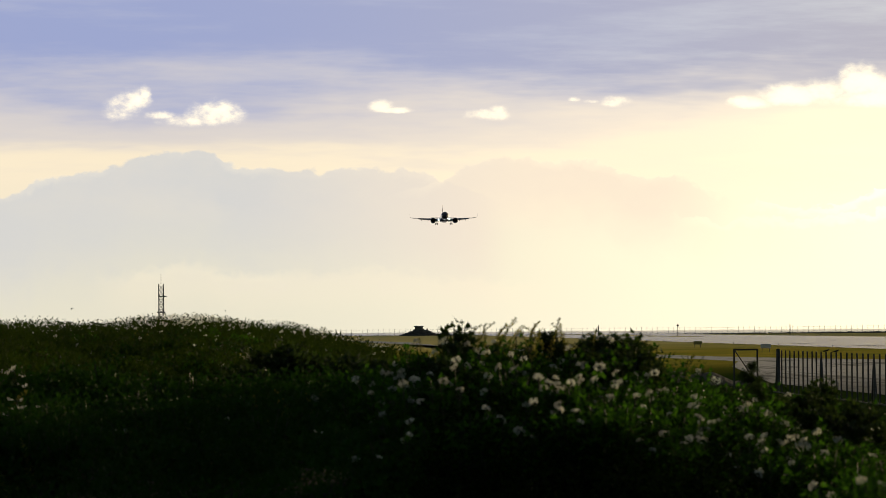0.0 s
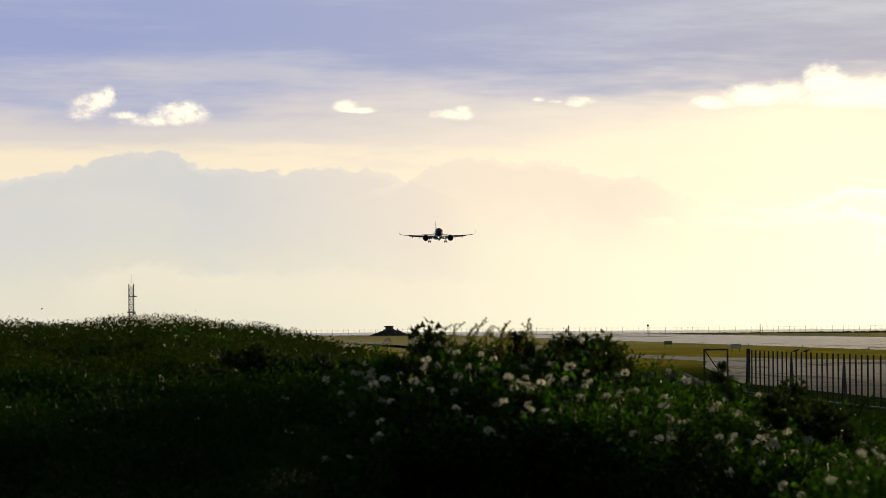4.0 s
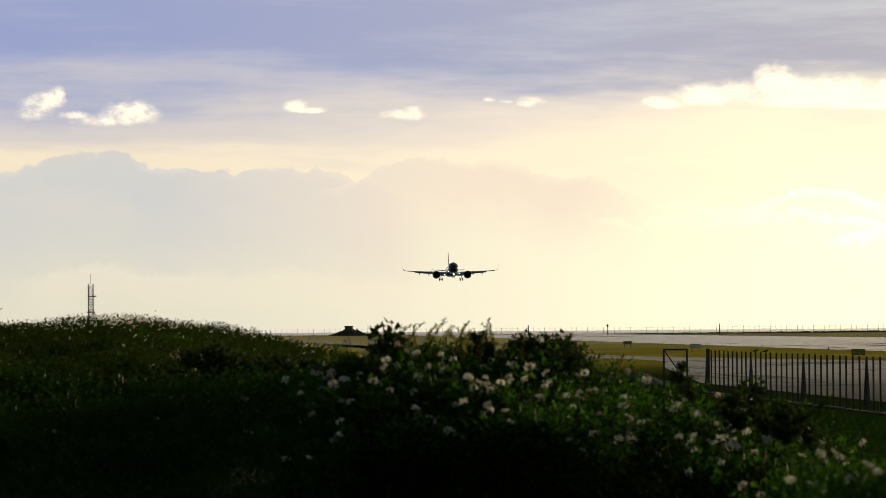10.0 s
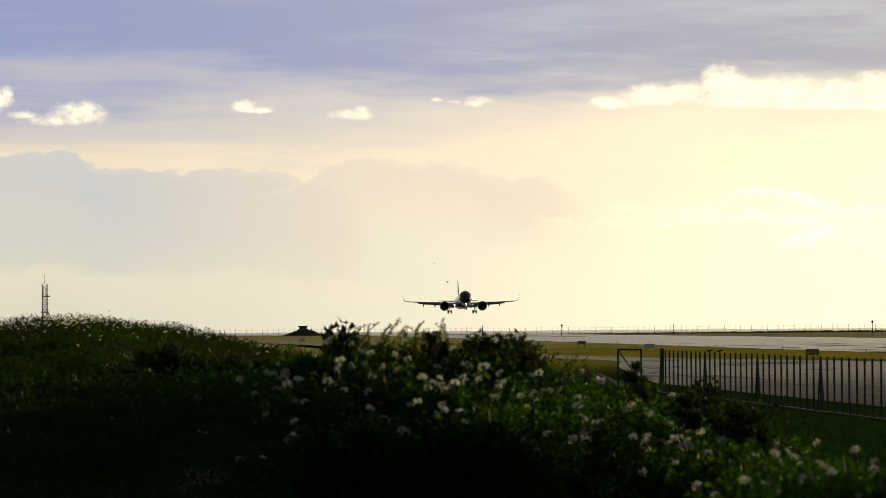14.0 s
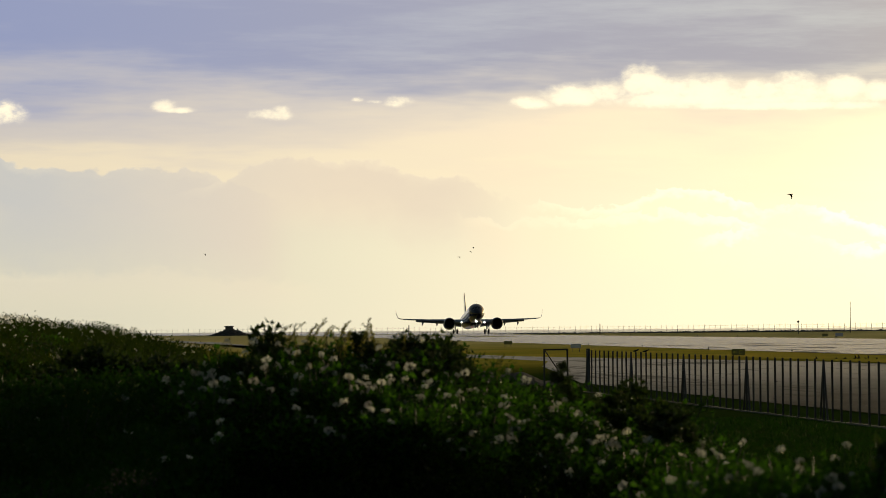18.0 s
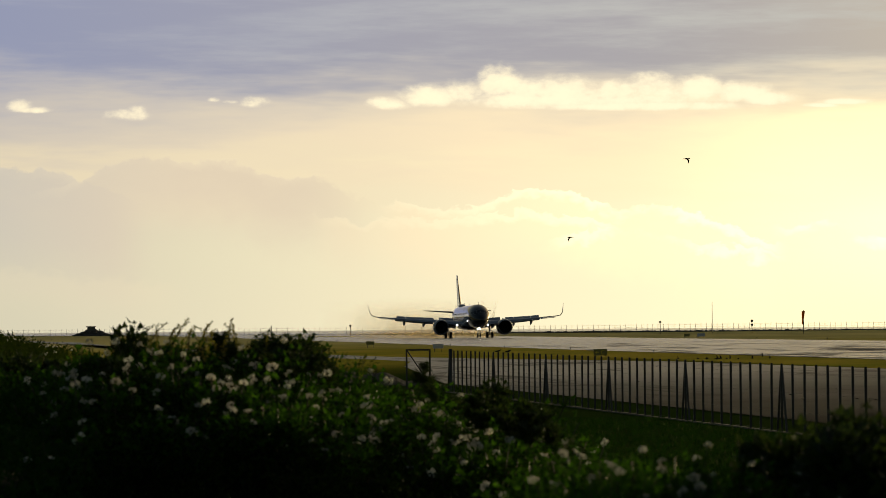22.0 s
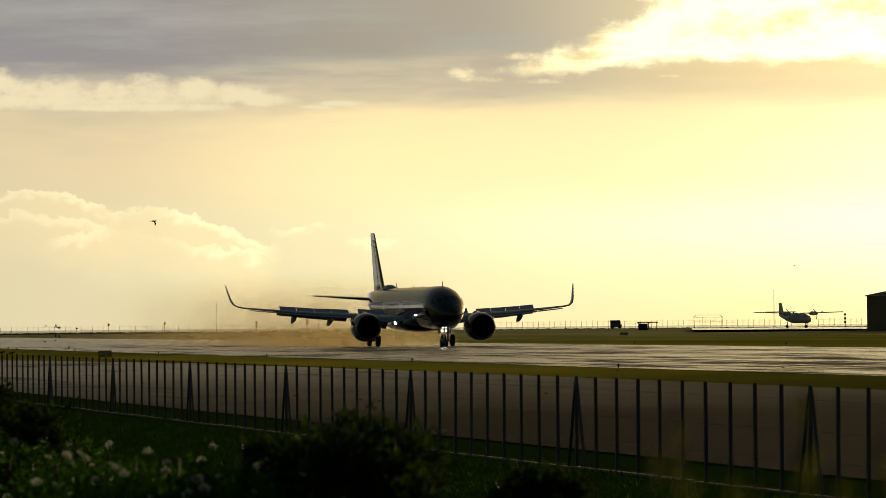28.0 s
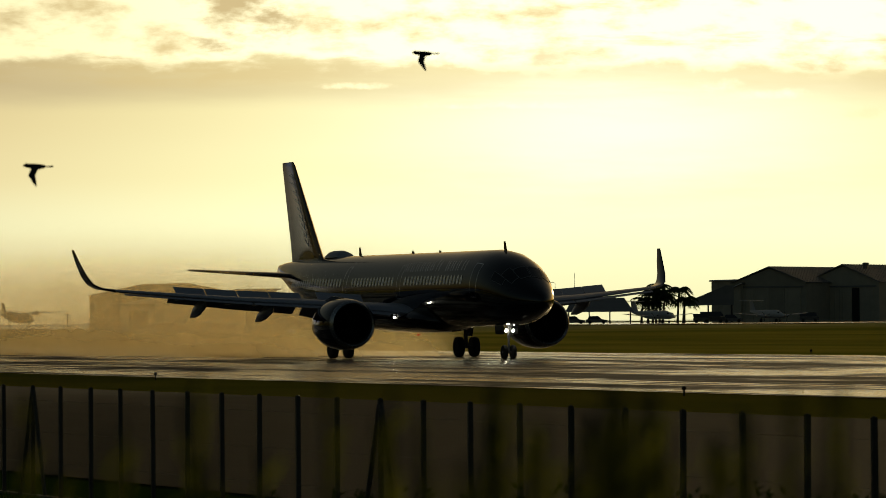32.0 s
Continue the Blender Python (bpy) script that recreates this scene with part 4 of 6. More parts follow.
# ---- the overgrown bank in front of the camera ----
M_LEAF = paint("weed_leaf", (0.008, 0.034, 0.003), 0.5, vary=0.6, scale=0.9, through=0.5, per_object=0.4, spec=0.10, shine=(0.050, 0.145, 0.008))
# near-black leaf colour: the deep shade of the bank's face is painted in
M_WEED_SHADED = paint("undergrowth_leaf", (0.003, 0.011, 0.001), 0.6, vary=0.7, scale=0.7, through=0.45, spec=0.05, shine=(0.013, 0.032, 0.0025))
M_GREEN = paint("bank_leaf", (0.014, 0.060, 0.006), 0.6, vary=0.8, scale=0.6, through=0.4, spec=0.08, shine=(0.020, 0.055, 0.004))
M_HILL = paint("hillside_leaf", (0.006, 0.018, 0.002), 0.6, vary=0.75, scale=0.5, through=0.5, spec=0.05, shine=(0.030, 0.055, 0.004))
M_LEAF_DARK = paint("broad_leaf", (0.010, 0.026, 0.006), 0.36, vary=0.35, scale=2, through=0.2, per_object=0.2, spec=0.22, shine=(0.08, 0.14, 0.02))
M_PLUME = paint("feathery_weed", (0.10, 0.095, 0.02), 0.6, vary=0.4, scale=2, through=0.65, per_object=0.3, spec=0.1, shine=(0.34, 0.33, 0.06))
M_PETAL = paint("white_petal", (0.70, 0.71, 0.64), 0.6, vary=0.12, scale=6, through=0.6, per_object=0.25)
M_STEM = paint("green_stem", (0.012, 0.020, 0.005), 0.6, vary=0.3, scale=4)
M_TALL = paint("tall_weed_leaf", (0.014, 0.020, 0.004), 0.6, vary=0.4, scale=2, through=0.4, per_object=0.3, spec=0.05, shine=(0.33, 0.36, 0.04))
# the soil's dark colour includes the shade beneath the weeds
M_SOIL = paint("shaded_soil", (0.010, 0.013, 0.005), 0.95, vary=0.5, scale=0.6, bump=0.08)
M_LAWN = paint("lawn_grass", (0.012, 0.034, 0.005), 0.6, vary=0.5, scale=0.5, through=0.5, spec=0.04, shine=(0.018, 0.062, 0.004))


def spot(u, d):
    """A place d metres away, u across in the picture's columns from the gate post."""
    az = radians(5.312) + u / FOCAL
    return d * math.sin(az), d * math.cos(az)


def seen_z(u, v, d):
    """The height that shows at row v of the picture, d metres away."""
    return EYE.z + (576.6 - 0.00785 * u - v) / FOCAL * d


def curve(pts, u):
    if u <= pts[0][0]:
        return pts[0][1]
    for (a, p), (b, q) in zip(pts, pts[1:]):
        if a <= u <= b:
            return p + (q - p) * (u - a) / (b - a)
    return pts[-1][1]


HILL = ((-1800, 572), (-1300, 570), (-1100, 572), (-1040, 566), (-970, 564), (-900, 567), (-830, 573), (-760, 583), (-700, 594), (-640, 606), (-560, 625), (-480, 650), (-400, 700))
BUSH = ((-1800, 640), (-1300, 650), (-900, 655), (-640, 650), (-560, 632), (-500, 612), (-440, 604), (-380, 596), (-300, 596), (-200, 606), (-150, 632), (-100, 655), (-40, 668),
        (30, 684), (100, 694), (170, 706), (230, 730), (280, 770), (330, 815), (600, 835), (700, 830), (900, 850), (1300, 872), (2000, 868), (2600, 850), (3400, 850))


def hill_top(u, d):
    return seen_z(u, curve(HILL, u) - 4 + (78 - d) * (3.2 if d < 78 else -1.5), d)


def bush_top(u, d):
    """The nearer bush: a crest with a steep shaded face, and a lower strip of weeds before it."""
    crest = curve(BUSH, u)
    far = 47 if u < 230 else max(30, 47 - (u - 230) * 0.17)
    near = far - (9.0 if u < 230 else 5.0)
    if d > far:
        return seen_z(u, crest + (d - far) * 22, d)
    if d > near:
        s = (far - d) / (far - near)
        brow = crest + min(115, 930 - crest)
        return seen_z(u, crest + (brow - crest) * s / 0.7 if s < 0.7 else brow + (930 - brow) * (s - 0.7) / 0.3, d)
    return min(seen_z(u, 930, near), seen_z(u, curve(FRONT, u) + abs(d - 26) * 18, d))


FRONT = ((-1800, 960), (-700, 960), (-560, 930), (-420, 880), (-250, 845), (-100, 820), (60, 800), (150, 775), (300, 775), (420, 790), (600, 810), (820, 800), (1000, 835), (1250, 815), (1500, 800), (1900, 790), (2600, 795), (3400, 800))


def cover(u, d):
    x, y = spot(u, d)
    lump = noise.noise(Vector((x * 0.9, y * 0.45, 0.0))) * 0.13 + noise.noise(Vector((x * 2.6, y * 1.4, 5.0))) * 0.07
    rise = 0.8 + 1.1 * max(0.0, min(1.0, (72 - d) / 8))          # clumps on the slope, an even crest
    return (hill_top(u, d) if d > 52 else bush_top(u, d)) + lump * (0.25 if d < 32 else 1.3 if d < 52 else rise)


def bank_mesh(name, us, ds, drop, label):
    bm = bmesh.new()
    grid = []
    for d in ds:
        row = []
        for u in us:
            x, y = spot(u, d)
            z = cover(u, d) - drop
            row.append(bm.verts.new((x, y, max(z, level(x, y) - 0.3))))
        grid.append(row)
    for a, b in zip(grid, grid[1:]):
        for i in range(len(us) - 1):
            bm.faces.new((a[i], a[i + 1], b[i + 1], b[i]))
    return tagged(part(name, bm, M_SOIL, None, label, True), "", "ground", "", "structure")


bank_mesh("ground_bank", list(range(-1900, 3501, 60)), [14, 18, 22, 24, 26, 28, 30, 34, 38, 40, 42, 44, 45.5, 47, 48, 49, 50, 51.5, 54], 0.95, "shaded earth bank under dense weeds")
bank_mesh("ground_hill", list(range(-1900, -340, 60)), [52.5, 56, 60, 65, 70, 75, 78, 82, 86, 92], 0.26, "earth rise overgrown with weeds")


class Soup:
    """Gathers leaves, petals and stems as plain triangles and quads, then makes one mesh."""

    def __init__(self):
        self.v, self.f = [], []

    def leaf(self, p, way, side, size, width, droop=0.15):
        i = len(self.v)
        up = way.cross(side)
        self.v += [p, p + way * size * 0.45 + side * width, p + way * size - up * size * droop, p + way * size * 0.45 - side * width, p + way * size * 0.5 + up * width * 0.35]
        self.f += [(i, i + 1, i + 4), (i + 1, i + 2, i + 4), (i + 2, i + 3, i + 4), (i + 3, i, i + 4)]

    def stick(self, a, b, r):
        i = len(self.v)
        d = (b - a).normalized()
        s = d.orthogonal().normalized()
        t = d.cross(s)
        for k in range(3):
            q = s * math.cos(k * 2.094) + t * math.sin(k * 2.094)
            self.v += [a + q * r, b + q * r * 0.6]
        for k in range(3):
            j = (k + 1) % 3
            self.f.append((i + 2 * k, i + 2 * j, i + 2 * j + 1, i + 2 * k + 1))

    def mesh(self, name, material):
        me = bpy.data.meshes.new(name)
        me.from_pydata([tuple(p) for p in self.v], [], self.f)
        me.materials.append(material)
        return me


def rnd_dir(up=0.3):
    a, z = random.uniform(0, 2 * math.pi), random.uniform(-0.5, 1) + up
    return Vector((math.cos(a), math.sin(a), z)).normalized()


def flower_head(s, p, r, n=26):
    """A rounded truss of small petals on stalks, with long fine stamens."""
    for _ in range(n):
        d = rnd_dir(0.25)
        out = random.uniform(0.45, 0.85)
        for _ in range(2):
            w = (d + rnd_dir(0.0) * 0.7).normalized()
            s.leaf(p + d * r * out, w, w.orthogonal().normalized(), r * random.uniform(0.32, 0.55), r * random.uniform(0.17, 0.27), 0.2)
    for _ in range(10):
        d = rnd_dir(0.0)
        s.stick(p + d * r * 0.5, p + d * r * 1.35, 0.0012)


HEADS = []
for k in range(4):
    random.seed(60 + k)
    soup = Soup()
    flower_head(soup, Vector((0, 0, 0)), 0.034 + 0.004 * k)
    HEADS.append(soup.mesh("flower_head", M_PETAL))


def shrub_mesh(kind, seed):
    """Stems and leaves of one plant about 1 m high, base at the origin, and where its flower heads sit."""
    random.seed(seed)
    st, lf, tips, branches = Soup(), Soup(), [], []
    stems = {"flowering": 15, "broad": 7, "plume": 2, "leafy": 15}[kind]
    for _ in range(stems):
        lean = Vector((random.gauss(0, 0.28), random.gauss(0, 0.28), 1)).normalized()
        h = random.uniform(0.65, 1.0) if kind != "plume" else random.uniform(0.8, 1.0)
        if kind == "plume":
            lean = Vector((lean.x * 0.5, lean.y * 0.5, 1)).normalized()
        a = Vector((random.gauss(0, 0.14), random.gauss(0, 0.14), 0))
        b = a + lean * h
        if kind == "plume":
            bend = Vector((random.gauss(0.20, 0.14), random.gauss(0, 0.12), -0.07))
            prev = a
            for k in range(1, 11):
                q = a + lean * h * k / 10 + bend * (k / 10) ** 3
                st.stick(prev, q, 0.005)
                if k > 2:
                    way = (q - prev).normalized()
                    for j in range(4):                       # drooping side sprays, shorter towards the tip
                        root_at = prev.lerp(q, (j + random.random()) / 4)
                        out = (rnd_dir(0.0) * 0.9 + way * 0.9).normalized()
                        ln = random.uniform(0.05, 0.11) * (1.25 - k / 10.5)
                        mid_at = root_at + out * ln * 0.55
                        tip = mid_at + (out + Vector((0.1, 0, -0.7))).normalized() * ln * 0.5
                        st.stick(root_at, mid_at, 0.003)
                        st.stick(mid_at, tip, 0.002)
                        for _ in range(9):
                            f = random.random()
                            p = root_at.lerp(mid_at, f * 2) if f < 0.5 else mid_at.lerp(tip, f * 2 - 1)
                            d = (rnd_dir(-0.2) * 0.8 + out * 0.7).normalized()
                            lf.leaf(p, d, d.orthogonal().normalized(), random.uniform(0.014, 0.034), 0.006, 0.3)
                prev = q
            continue
        st.stick(a, b, 0.010)
        n = 34 if kind == "broad" else 64
        for k in range(n):
            s = random.uniform(0.2, 1.0)
            p = a.lerp(b, s) + Vector((random.gauss(0, 0.05), random.gauss(0, 0.05), random.gauss(0, 0.02)))
            d = rnd_dir(-0.25)
            side = d.cross(Vector((0, 0, 1)))
            side = side.normalized() if side.length > 0.05 else Vector((1, 0, 0))
            if kind != "broad":
                lf.leaf(p + d * 0.03, d, side, random.uniform(0.05, 0.10), random.uniform(0.018, 0.034), 0.3)
            else:
                lf.leaf(p + d * 0.05, d, side, random.uniform(0.12, 0.22), random.uniform(0.05, 0.08), 0.35)
        if kind == "broad":
            branches.append((lf, st))
            lf, st = Soup(), Soup()
        if kind == "flowering" and h > 0.7 and random.random() < (0.085 if seed < 905 else 0.22):
            tips.append(b + lean * 0.10)
            st.stick(b, tips[-1], 0.006)
    if kind == "broad":
        return [two_tone("branch", l, s, M_LEAF_DARK) for l, s in branches], tips
    return [two_tone("foliage", lf, st, {"flowering": M_LEAF, "plume": M_PLUME, "leafy": M_GREEN}[kind])], tips


def two_tone(name, lf, st, leaf_material):
    """One mesh of leaves and the stems that carry them."""
    k = len(lf.v)
    me = bpy.data.meshes.new(name)
    me.from_pydata([tuple(p) for p in lf.v + st.v], [], lf.f + [tuple(i + k for i in f) for f in st.f])
    me.materials.append(leaf_material)
    me.materials.append(M_STEM)
    me.polygons.foreach_set("material_index", [0] * len(lf.f) + [1] * len(st.f))
    return me


SHRUBS = {}
for kind, count in (("flowering", 8), ("broad", 3), ("plume", 4), ("leafy", 4)):
    SHRUBS[kind] = [shrub_mesh(kind, 100 * len(kind) + i) for i in range(count)]
NAMES = {"flowering": ("flowering_shrub", "green weedy shrub with round white flower heads", "shrub"),
         "leafy": ("leafy_weed", "low clump of green leafy weeds on the slope", "weed"),
         "broad": ("broadleaf_shrub", "dark green broad-leaved shrub on the bank", "shrub"),
         "plume": ("feathery_weed", "yellow-green feathery weed with drooping tips", "weed")}


def plant(kind, u, d, height, sink=0.0, variant=None, flowers=True, top=None):
    name, label, cat = NAMES[kind]
    x, y = spot(u, d)
    z = (cover(u, d) if top is None else top) - height - sink
    made = random.choice(SHRUBS[kind]) if variant is None else SHRUBS[kind][variant]
    root = thing(name, pose(x, y, z, random.gauss(0, 4), random.gauss(0, 4), random.uniform(0, 360)), label, cat, "weeds on the bank")
    root.scale = [height * random.uniform(0.9, 1.1) for _ in range(3)]
    for me in made[0]:
        part(me.name.split(".")[0], me, None, root)
    if flowers:
        for p in made[1]:
            part("flower_head", random.choice(HEADS), None, root, at=Matrix.Translation(p) @ pose(0, 0, 0, random.uniform(-40, 40), random.uniform(-40, 40), random.uniform(0, 360)))
    return root


random.seed(5)
# plants along the crest and face of the nearer bush, where single ones stand out
for i in range(190):
    u = random.uniform(-640, 330)
    far = 47 if u < 230 else 40
    d = far - random.uniform(0, 6.6) ** 1.0
    plant("flowering", u, d, random.uniform(0.75, 1.0), -0.06, variant=random.randrange(5), flowers=d < 45.6)
for u, d, h, v in ((-490, 45.5, 0.75, 573), (-475, 46, 0.6, 600), (-505, 45, 0.6, 612), (-225, 46, 0.6, 584), (-200, 46, 0.7, 581), (-185, 45.5, 0.65, 592), (-255, 46.5, 0.5, 588), (-320, 46.5, 0.5, 576),
                   (-215, 44.5, 0.6, 606), (-160, 45, 0.6, 610), (-500, 44, 0.7, 628), (30, 44, 0.22, 637), (26, 43.5, 0.25, 652), (34, 43.5, 0.25, 664), (120, 42, 0.5, 690), (150, 43, 0.5, 672), (170, 42, 0.55, 700), (195, 41.5, 0.5, 712), (215, 42.5, 0.5, 690), (240, 41.5, 0.5, 716),
                   (-760, 50, 0.8, 606), (-790, 50, 0.8, 596), (-700, 49, 0.8, 618), (-850, 50, 0.7, 628), (-815, 51, 0.8, 596), (-735, 50.5, 0.8, 600), (-670, 49.5, 0.7, 610), (-632, 49, 0.65, 618), (-880, 51, 0.7, 640), (-775, 50, 0.7, 622), (-700, 49, 0.7, 634)):
    plant("broad", u, d, h * 0.62, 0, top=seen_z(u, v, d) + 0.02)
    plant("broad", u + 12, d - 0.3, h * 0.5, 0, top=seen_z(u, v + 22, d))
for u, d, h, v in ((-470, 46.5, 0.8, 558), (-415, 46.5, 0.7, 562), (-395, 46, 0.7, 566), (-370, 46.8, 0.8, 560), (-350, 46, 0.7, 566), (-330, 46.5, 0.7, 562), (-560, 48, 0.5, 604), (-570, 47.5, 0.5, 612),
                   (-300, 46.5, 0.6, 572), (-430, 45.5, 0.6, 574), (-385, 45.5, 0.6, 576), (-120, 45, 0.5, 618), (-340, 45, 0.6, 580), (-280, 45.5, 0.5, 585), (-450, 45, 0.5, 590)):
    plant("plume", u, d, h * 0.85, 0, top=seen_z(u, v, d) + 0.10)
# larger dark plants standing in front of the fence, and a screen of leaves close by
for u, d, h, v in ((655, 27, 0.4, 742), (680, 26.5, 0.4, 755), (640, 27, 0.35, 765), (770, 26, 0.42, 724), (800, 26, 0.42, 722), (822, 26.3, 0.4, 740), (785, 25.5, 0.42, 752), (745, 26, 0.35, 770), (815, 25.5, 0.4, 775), (765, 25.5, 0.4, 785), (1110, 27, 0.35, 805), (1150, 27, 0.35, 815)):
    for k in range(3):
        plant("broad", u + random.gauss(0, 9) * (k > 0), d, h * (1.0 + 0.25 * k), 0, top=seen_z(u, v + 9 * k, d) + 0.02)
for i in range(130):
    u = random.uniform(-1500, -560)
    d = random.uniform(40, 74)
    kind = random.choice(("plume", "leafy", "leafy", "flowering", "broad"))
    plant(kind, u, d, random.uniform(0.45, 0.8), -0.08 if kind == "plume" else 0.0, flowers=d < 47 and random.random() < 0.3)
for i in range(150):                              # clumps on the slope, dark ones among feathery ones
    u, d = random.uniform(-1420, -500), random.uniform(41, 73)
    kind = random.choice(("broad", "leafy", "leafy", "leafy", "plume"))
    plant(kind, u, d, random.uniform(0.5, 0.9), 0.10 if kind == "broad" else -0.04 if d < 66 else 0.12, flowers=d < 46 and random.random() < 0.4)
for i in range(64):
    u = random.uniform(-430, 900)
    d = random.uniform(25, 28)
    plant("flowering", u, d, random.uniform(0.6, 0.85), -0.04, variant=random.randrange(5, 8))


for i in range(17):
    u, d = random.uniform(200, 690), random.uniform(25, 27.5)
    plant("flowering", u, d, random.uniform(0.5, 0.7), 0, variant=random.randrange(5, 8), top=seen_z(u, random.uniform(785, 850), d))


def leaf_cloud(name, material, points, size, width, spread, per=5, up=0.35, seed=1):
    """Many small folded leaves round the given points, as one mesh."""
    rng = np.random.default_rng(seed)
    p = np.repeat(np.asarray(points, float), per, axis=0)
    n = len(p)
    p = p + rng.normal(0, 1, (n, 3)) * np.array(spread)
    a, z = rng.uniform(0, 2 * np.pi, n), rng.uniform(-0.5, 1, n) + up
    way = np.stack((np.cos(a), np.sin(a), z), 1)
    way /= np.linalg.norm(way, axis=1)[:, None]
    side = np.cross(way, rng.normal(0, 1, (n, 3)))
    side /= np.linalg.norm(side, axis=1)[:, None]
    top = np.cross(way, side)
    s = (size * rng.uniform(0.5, 1.3, n))[:, None]
    w = (width * rng.uniform(0.6, 1.3, n))[:, None]
    v = np.stack((p, p + way * s * 0.45 + side * w, p + way * s - top * s * 0.25, p + way * s * 0.45 - side * w), 1).reshape(-1, 3)
    f = np.arange(4 * n).reshape(n, 4)
    tri = np.concatenate((f[:, (0, 1, 2)], f[:, (0, 2, 3)]), 1).reshape(-1, 3)
    me = bpy.data.meshes.new(name)
    me.from_pydata(v, [], tri)
    me.materials.append(material)
    return me


def weed_carpet(name, label, n, urange, drange, size, petals, deep=0.25, up=0.35, leaf=None):
    """The mass of leaves between the single plants, past counting."""
    pts, heads = [], []
    for _ in range(n):
        u, d = random.uniform(*urange), random.uniform(*drange)
        x, y = spot(u, d)
        top = cover(u, d)
        pts.append((x, y, top - abs(random.gauss(0, deep)) - 0.06))
        if random.random() < petals:
            heads.append((x, y, top + random.uniform(-0.14, -0.02)))
    ob = part(name, leaf_cloud(name, leaf or M_WEED_SHADED, pts, size, size * 0.2, (0.07, 0.07, 0.04), 5, up), None, None, label)
    tagged(ob, "", "weeds", "", "stuff")
    if heads:
        part("blossom", leaf_cloud("blossom", M_PETAL, heads, 0.026, 0.010, (0.012, 0.012, 0.010), 7), None, ob, "small white flowers")
    return ob


weed_carpet("hill_weeds", "dense green weeds with white flowers over the rise", 46000, (-1800, -400), (51.5, 80), 0.052, 0.003, 0.13, 0.7, M_HILL)
weed_carpet("bank_weeds", "dense weeds covering the bank, shade put into their dark green", 12000, (-560, 340), (36, 52), 0.06, 0.0)
weed_carpet("slope_weeds", "dense green weeds with a few white flowers on the slope", 15000, (-1750, -560), (36, 52), 0.065, 0.001, 0.2, 0.5, M_GREEN)
weed_carpet("front_weeds", "weeds along the foot of the bank, coloured near-black for shade", 10000, (-600, 3300), (22, 30), 0.06, 0.0)


def crest_blossoms():
    """White flowers massed on the top of the rise and in a few patches of the slope."""
    random.seed(77)
    pts = []
    for cu, cd, wu, wd, k in ((-985, 77, 62, 2.0, 190), (-920, 78, 50, 1.5, 50), (-730, 76, 28, 1.5, 24), (-640, 74, 20, 1.5, 12), (-1275, 44, 18, 1.2, 22), (-900, 62, 150, 5, 14)):
        for _ in range(k):
            u, d = random.gauss(cu, wu), cd + random.gauss(0, wd)
            x, y = spot(u, min(d, 79.5))
            pts.append((x, y, cover(u, min(d, 79.5)) + random.uniform(-0.05, 0.02)))
    ob = part("hill_flowers", leaf_cloud("hill_flowers", M_PETAL, pts, 0.022, 0.009, (0.012, 0.012, 0.008), 6), None, None, "small white flowers massed among the weeds of the rise")
    tagged(ob, "", "flowers", "", "stuff")


crest_blossoms()


def lawn():
    """Blades on the strip before the fence."""
    pts = []
    for _ in range(30000):
        u, d = random.uniform(100, 1900), random.uniform(40, 190)
        x, y = spot(u, d)
        if x < 26.6:
            pts.append((x, y, level(x, y)))
    tagged(part("lawn", leaf_cloud("lawn", M_LAWN, pts, 0.14, 0.012, (0.1, 0.1, 0.0), 3, 1.6), None, None, "mown green grass strip along the fence"), "", "grass", "", "stuff")


lawn()


def tall_weed(u, v, d, w):
    x, y = spot(u, d)
    top = seen_z(u, v, d)
    base = level(x, y)
    root = thing("tall_weed", pose(x, y, base, random.gauss(0, 1), random.gauss(0, 1)), "tall green weed stalk with narrow leaves", "weed", "tall weeds")
    st, lf = Soup(), Soup()
    st.stick(Vector((0, 0, 0)), Vector((0, 0, top - base)), 0.006)
    for k in range(22):
        z = (top - base) * (0.75 + 0.25 * k / 21)
        dr = (rnd_dir(0.6) * 0.5 + Vector((0, 0, 1.0))).normalized()
        lf.leaf(Vector((0, 0, z - 0.045)), dr, dr.orthogonal().normalized(), random.uniform(0.025, 0.05), w * 0.45, 0.2)
    part("stalk", st.mesh("stalk", M_STEM), None, root)
    part("foliage", lf.mesh("foliage", M_TALL), None, root)


def near_blades():
    """Tall leaves close to the lens, far out of focus."""
    for u, v, d, w in ((1900, 655, 6.0, 0.030), (1935, 700, 6.2, 0.022), (2118, 650, 5.6, 0.022), (2150, 700, 5.8, 0.02), (2410, 672, 5.2, 0.028), (2450, 720, 5.4, 0.02), (1340, 720, 7, 0.02),
                       (1650, 690, 6.5, 0.018), (2560, 735, 5.0, 0.02), (2700, 745, 5, 0.02), (3020, 690, 5.6, 0.02), (3050, 670, 5.8, 0.015), (2250, 735, 5.6, 0.02), (1790, 745, 6.4, 0.02)):
        tall_weed(u, v, d * 0.8, w * 0.8)
    for _ in range(24):
        tall_weed(random.uniform(2230, 2900), random.uniform(672, 770), random.uniform(3.8, 5.2), random.uniform(0.018, 0.030))
    for _ in range(26):
        u = random.uniform(1250, 3350)
        tall_weed(u, random.uniform(740, 850), random.uniform(3.4, 5.4), random.uniform(0.010, 0.018))


near_blades()


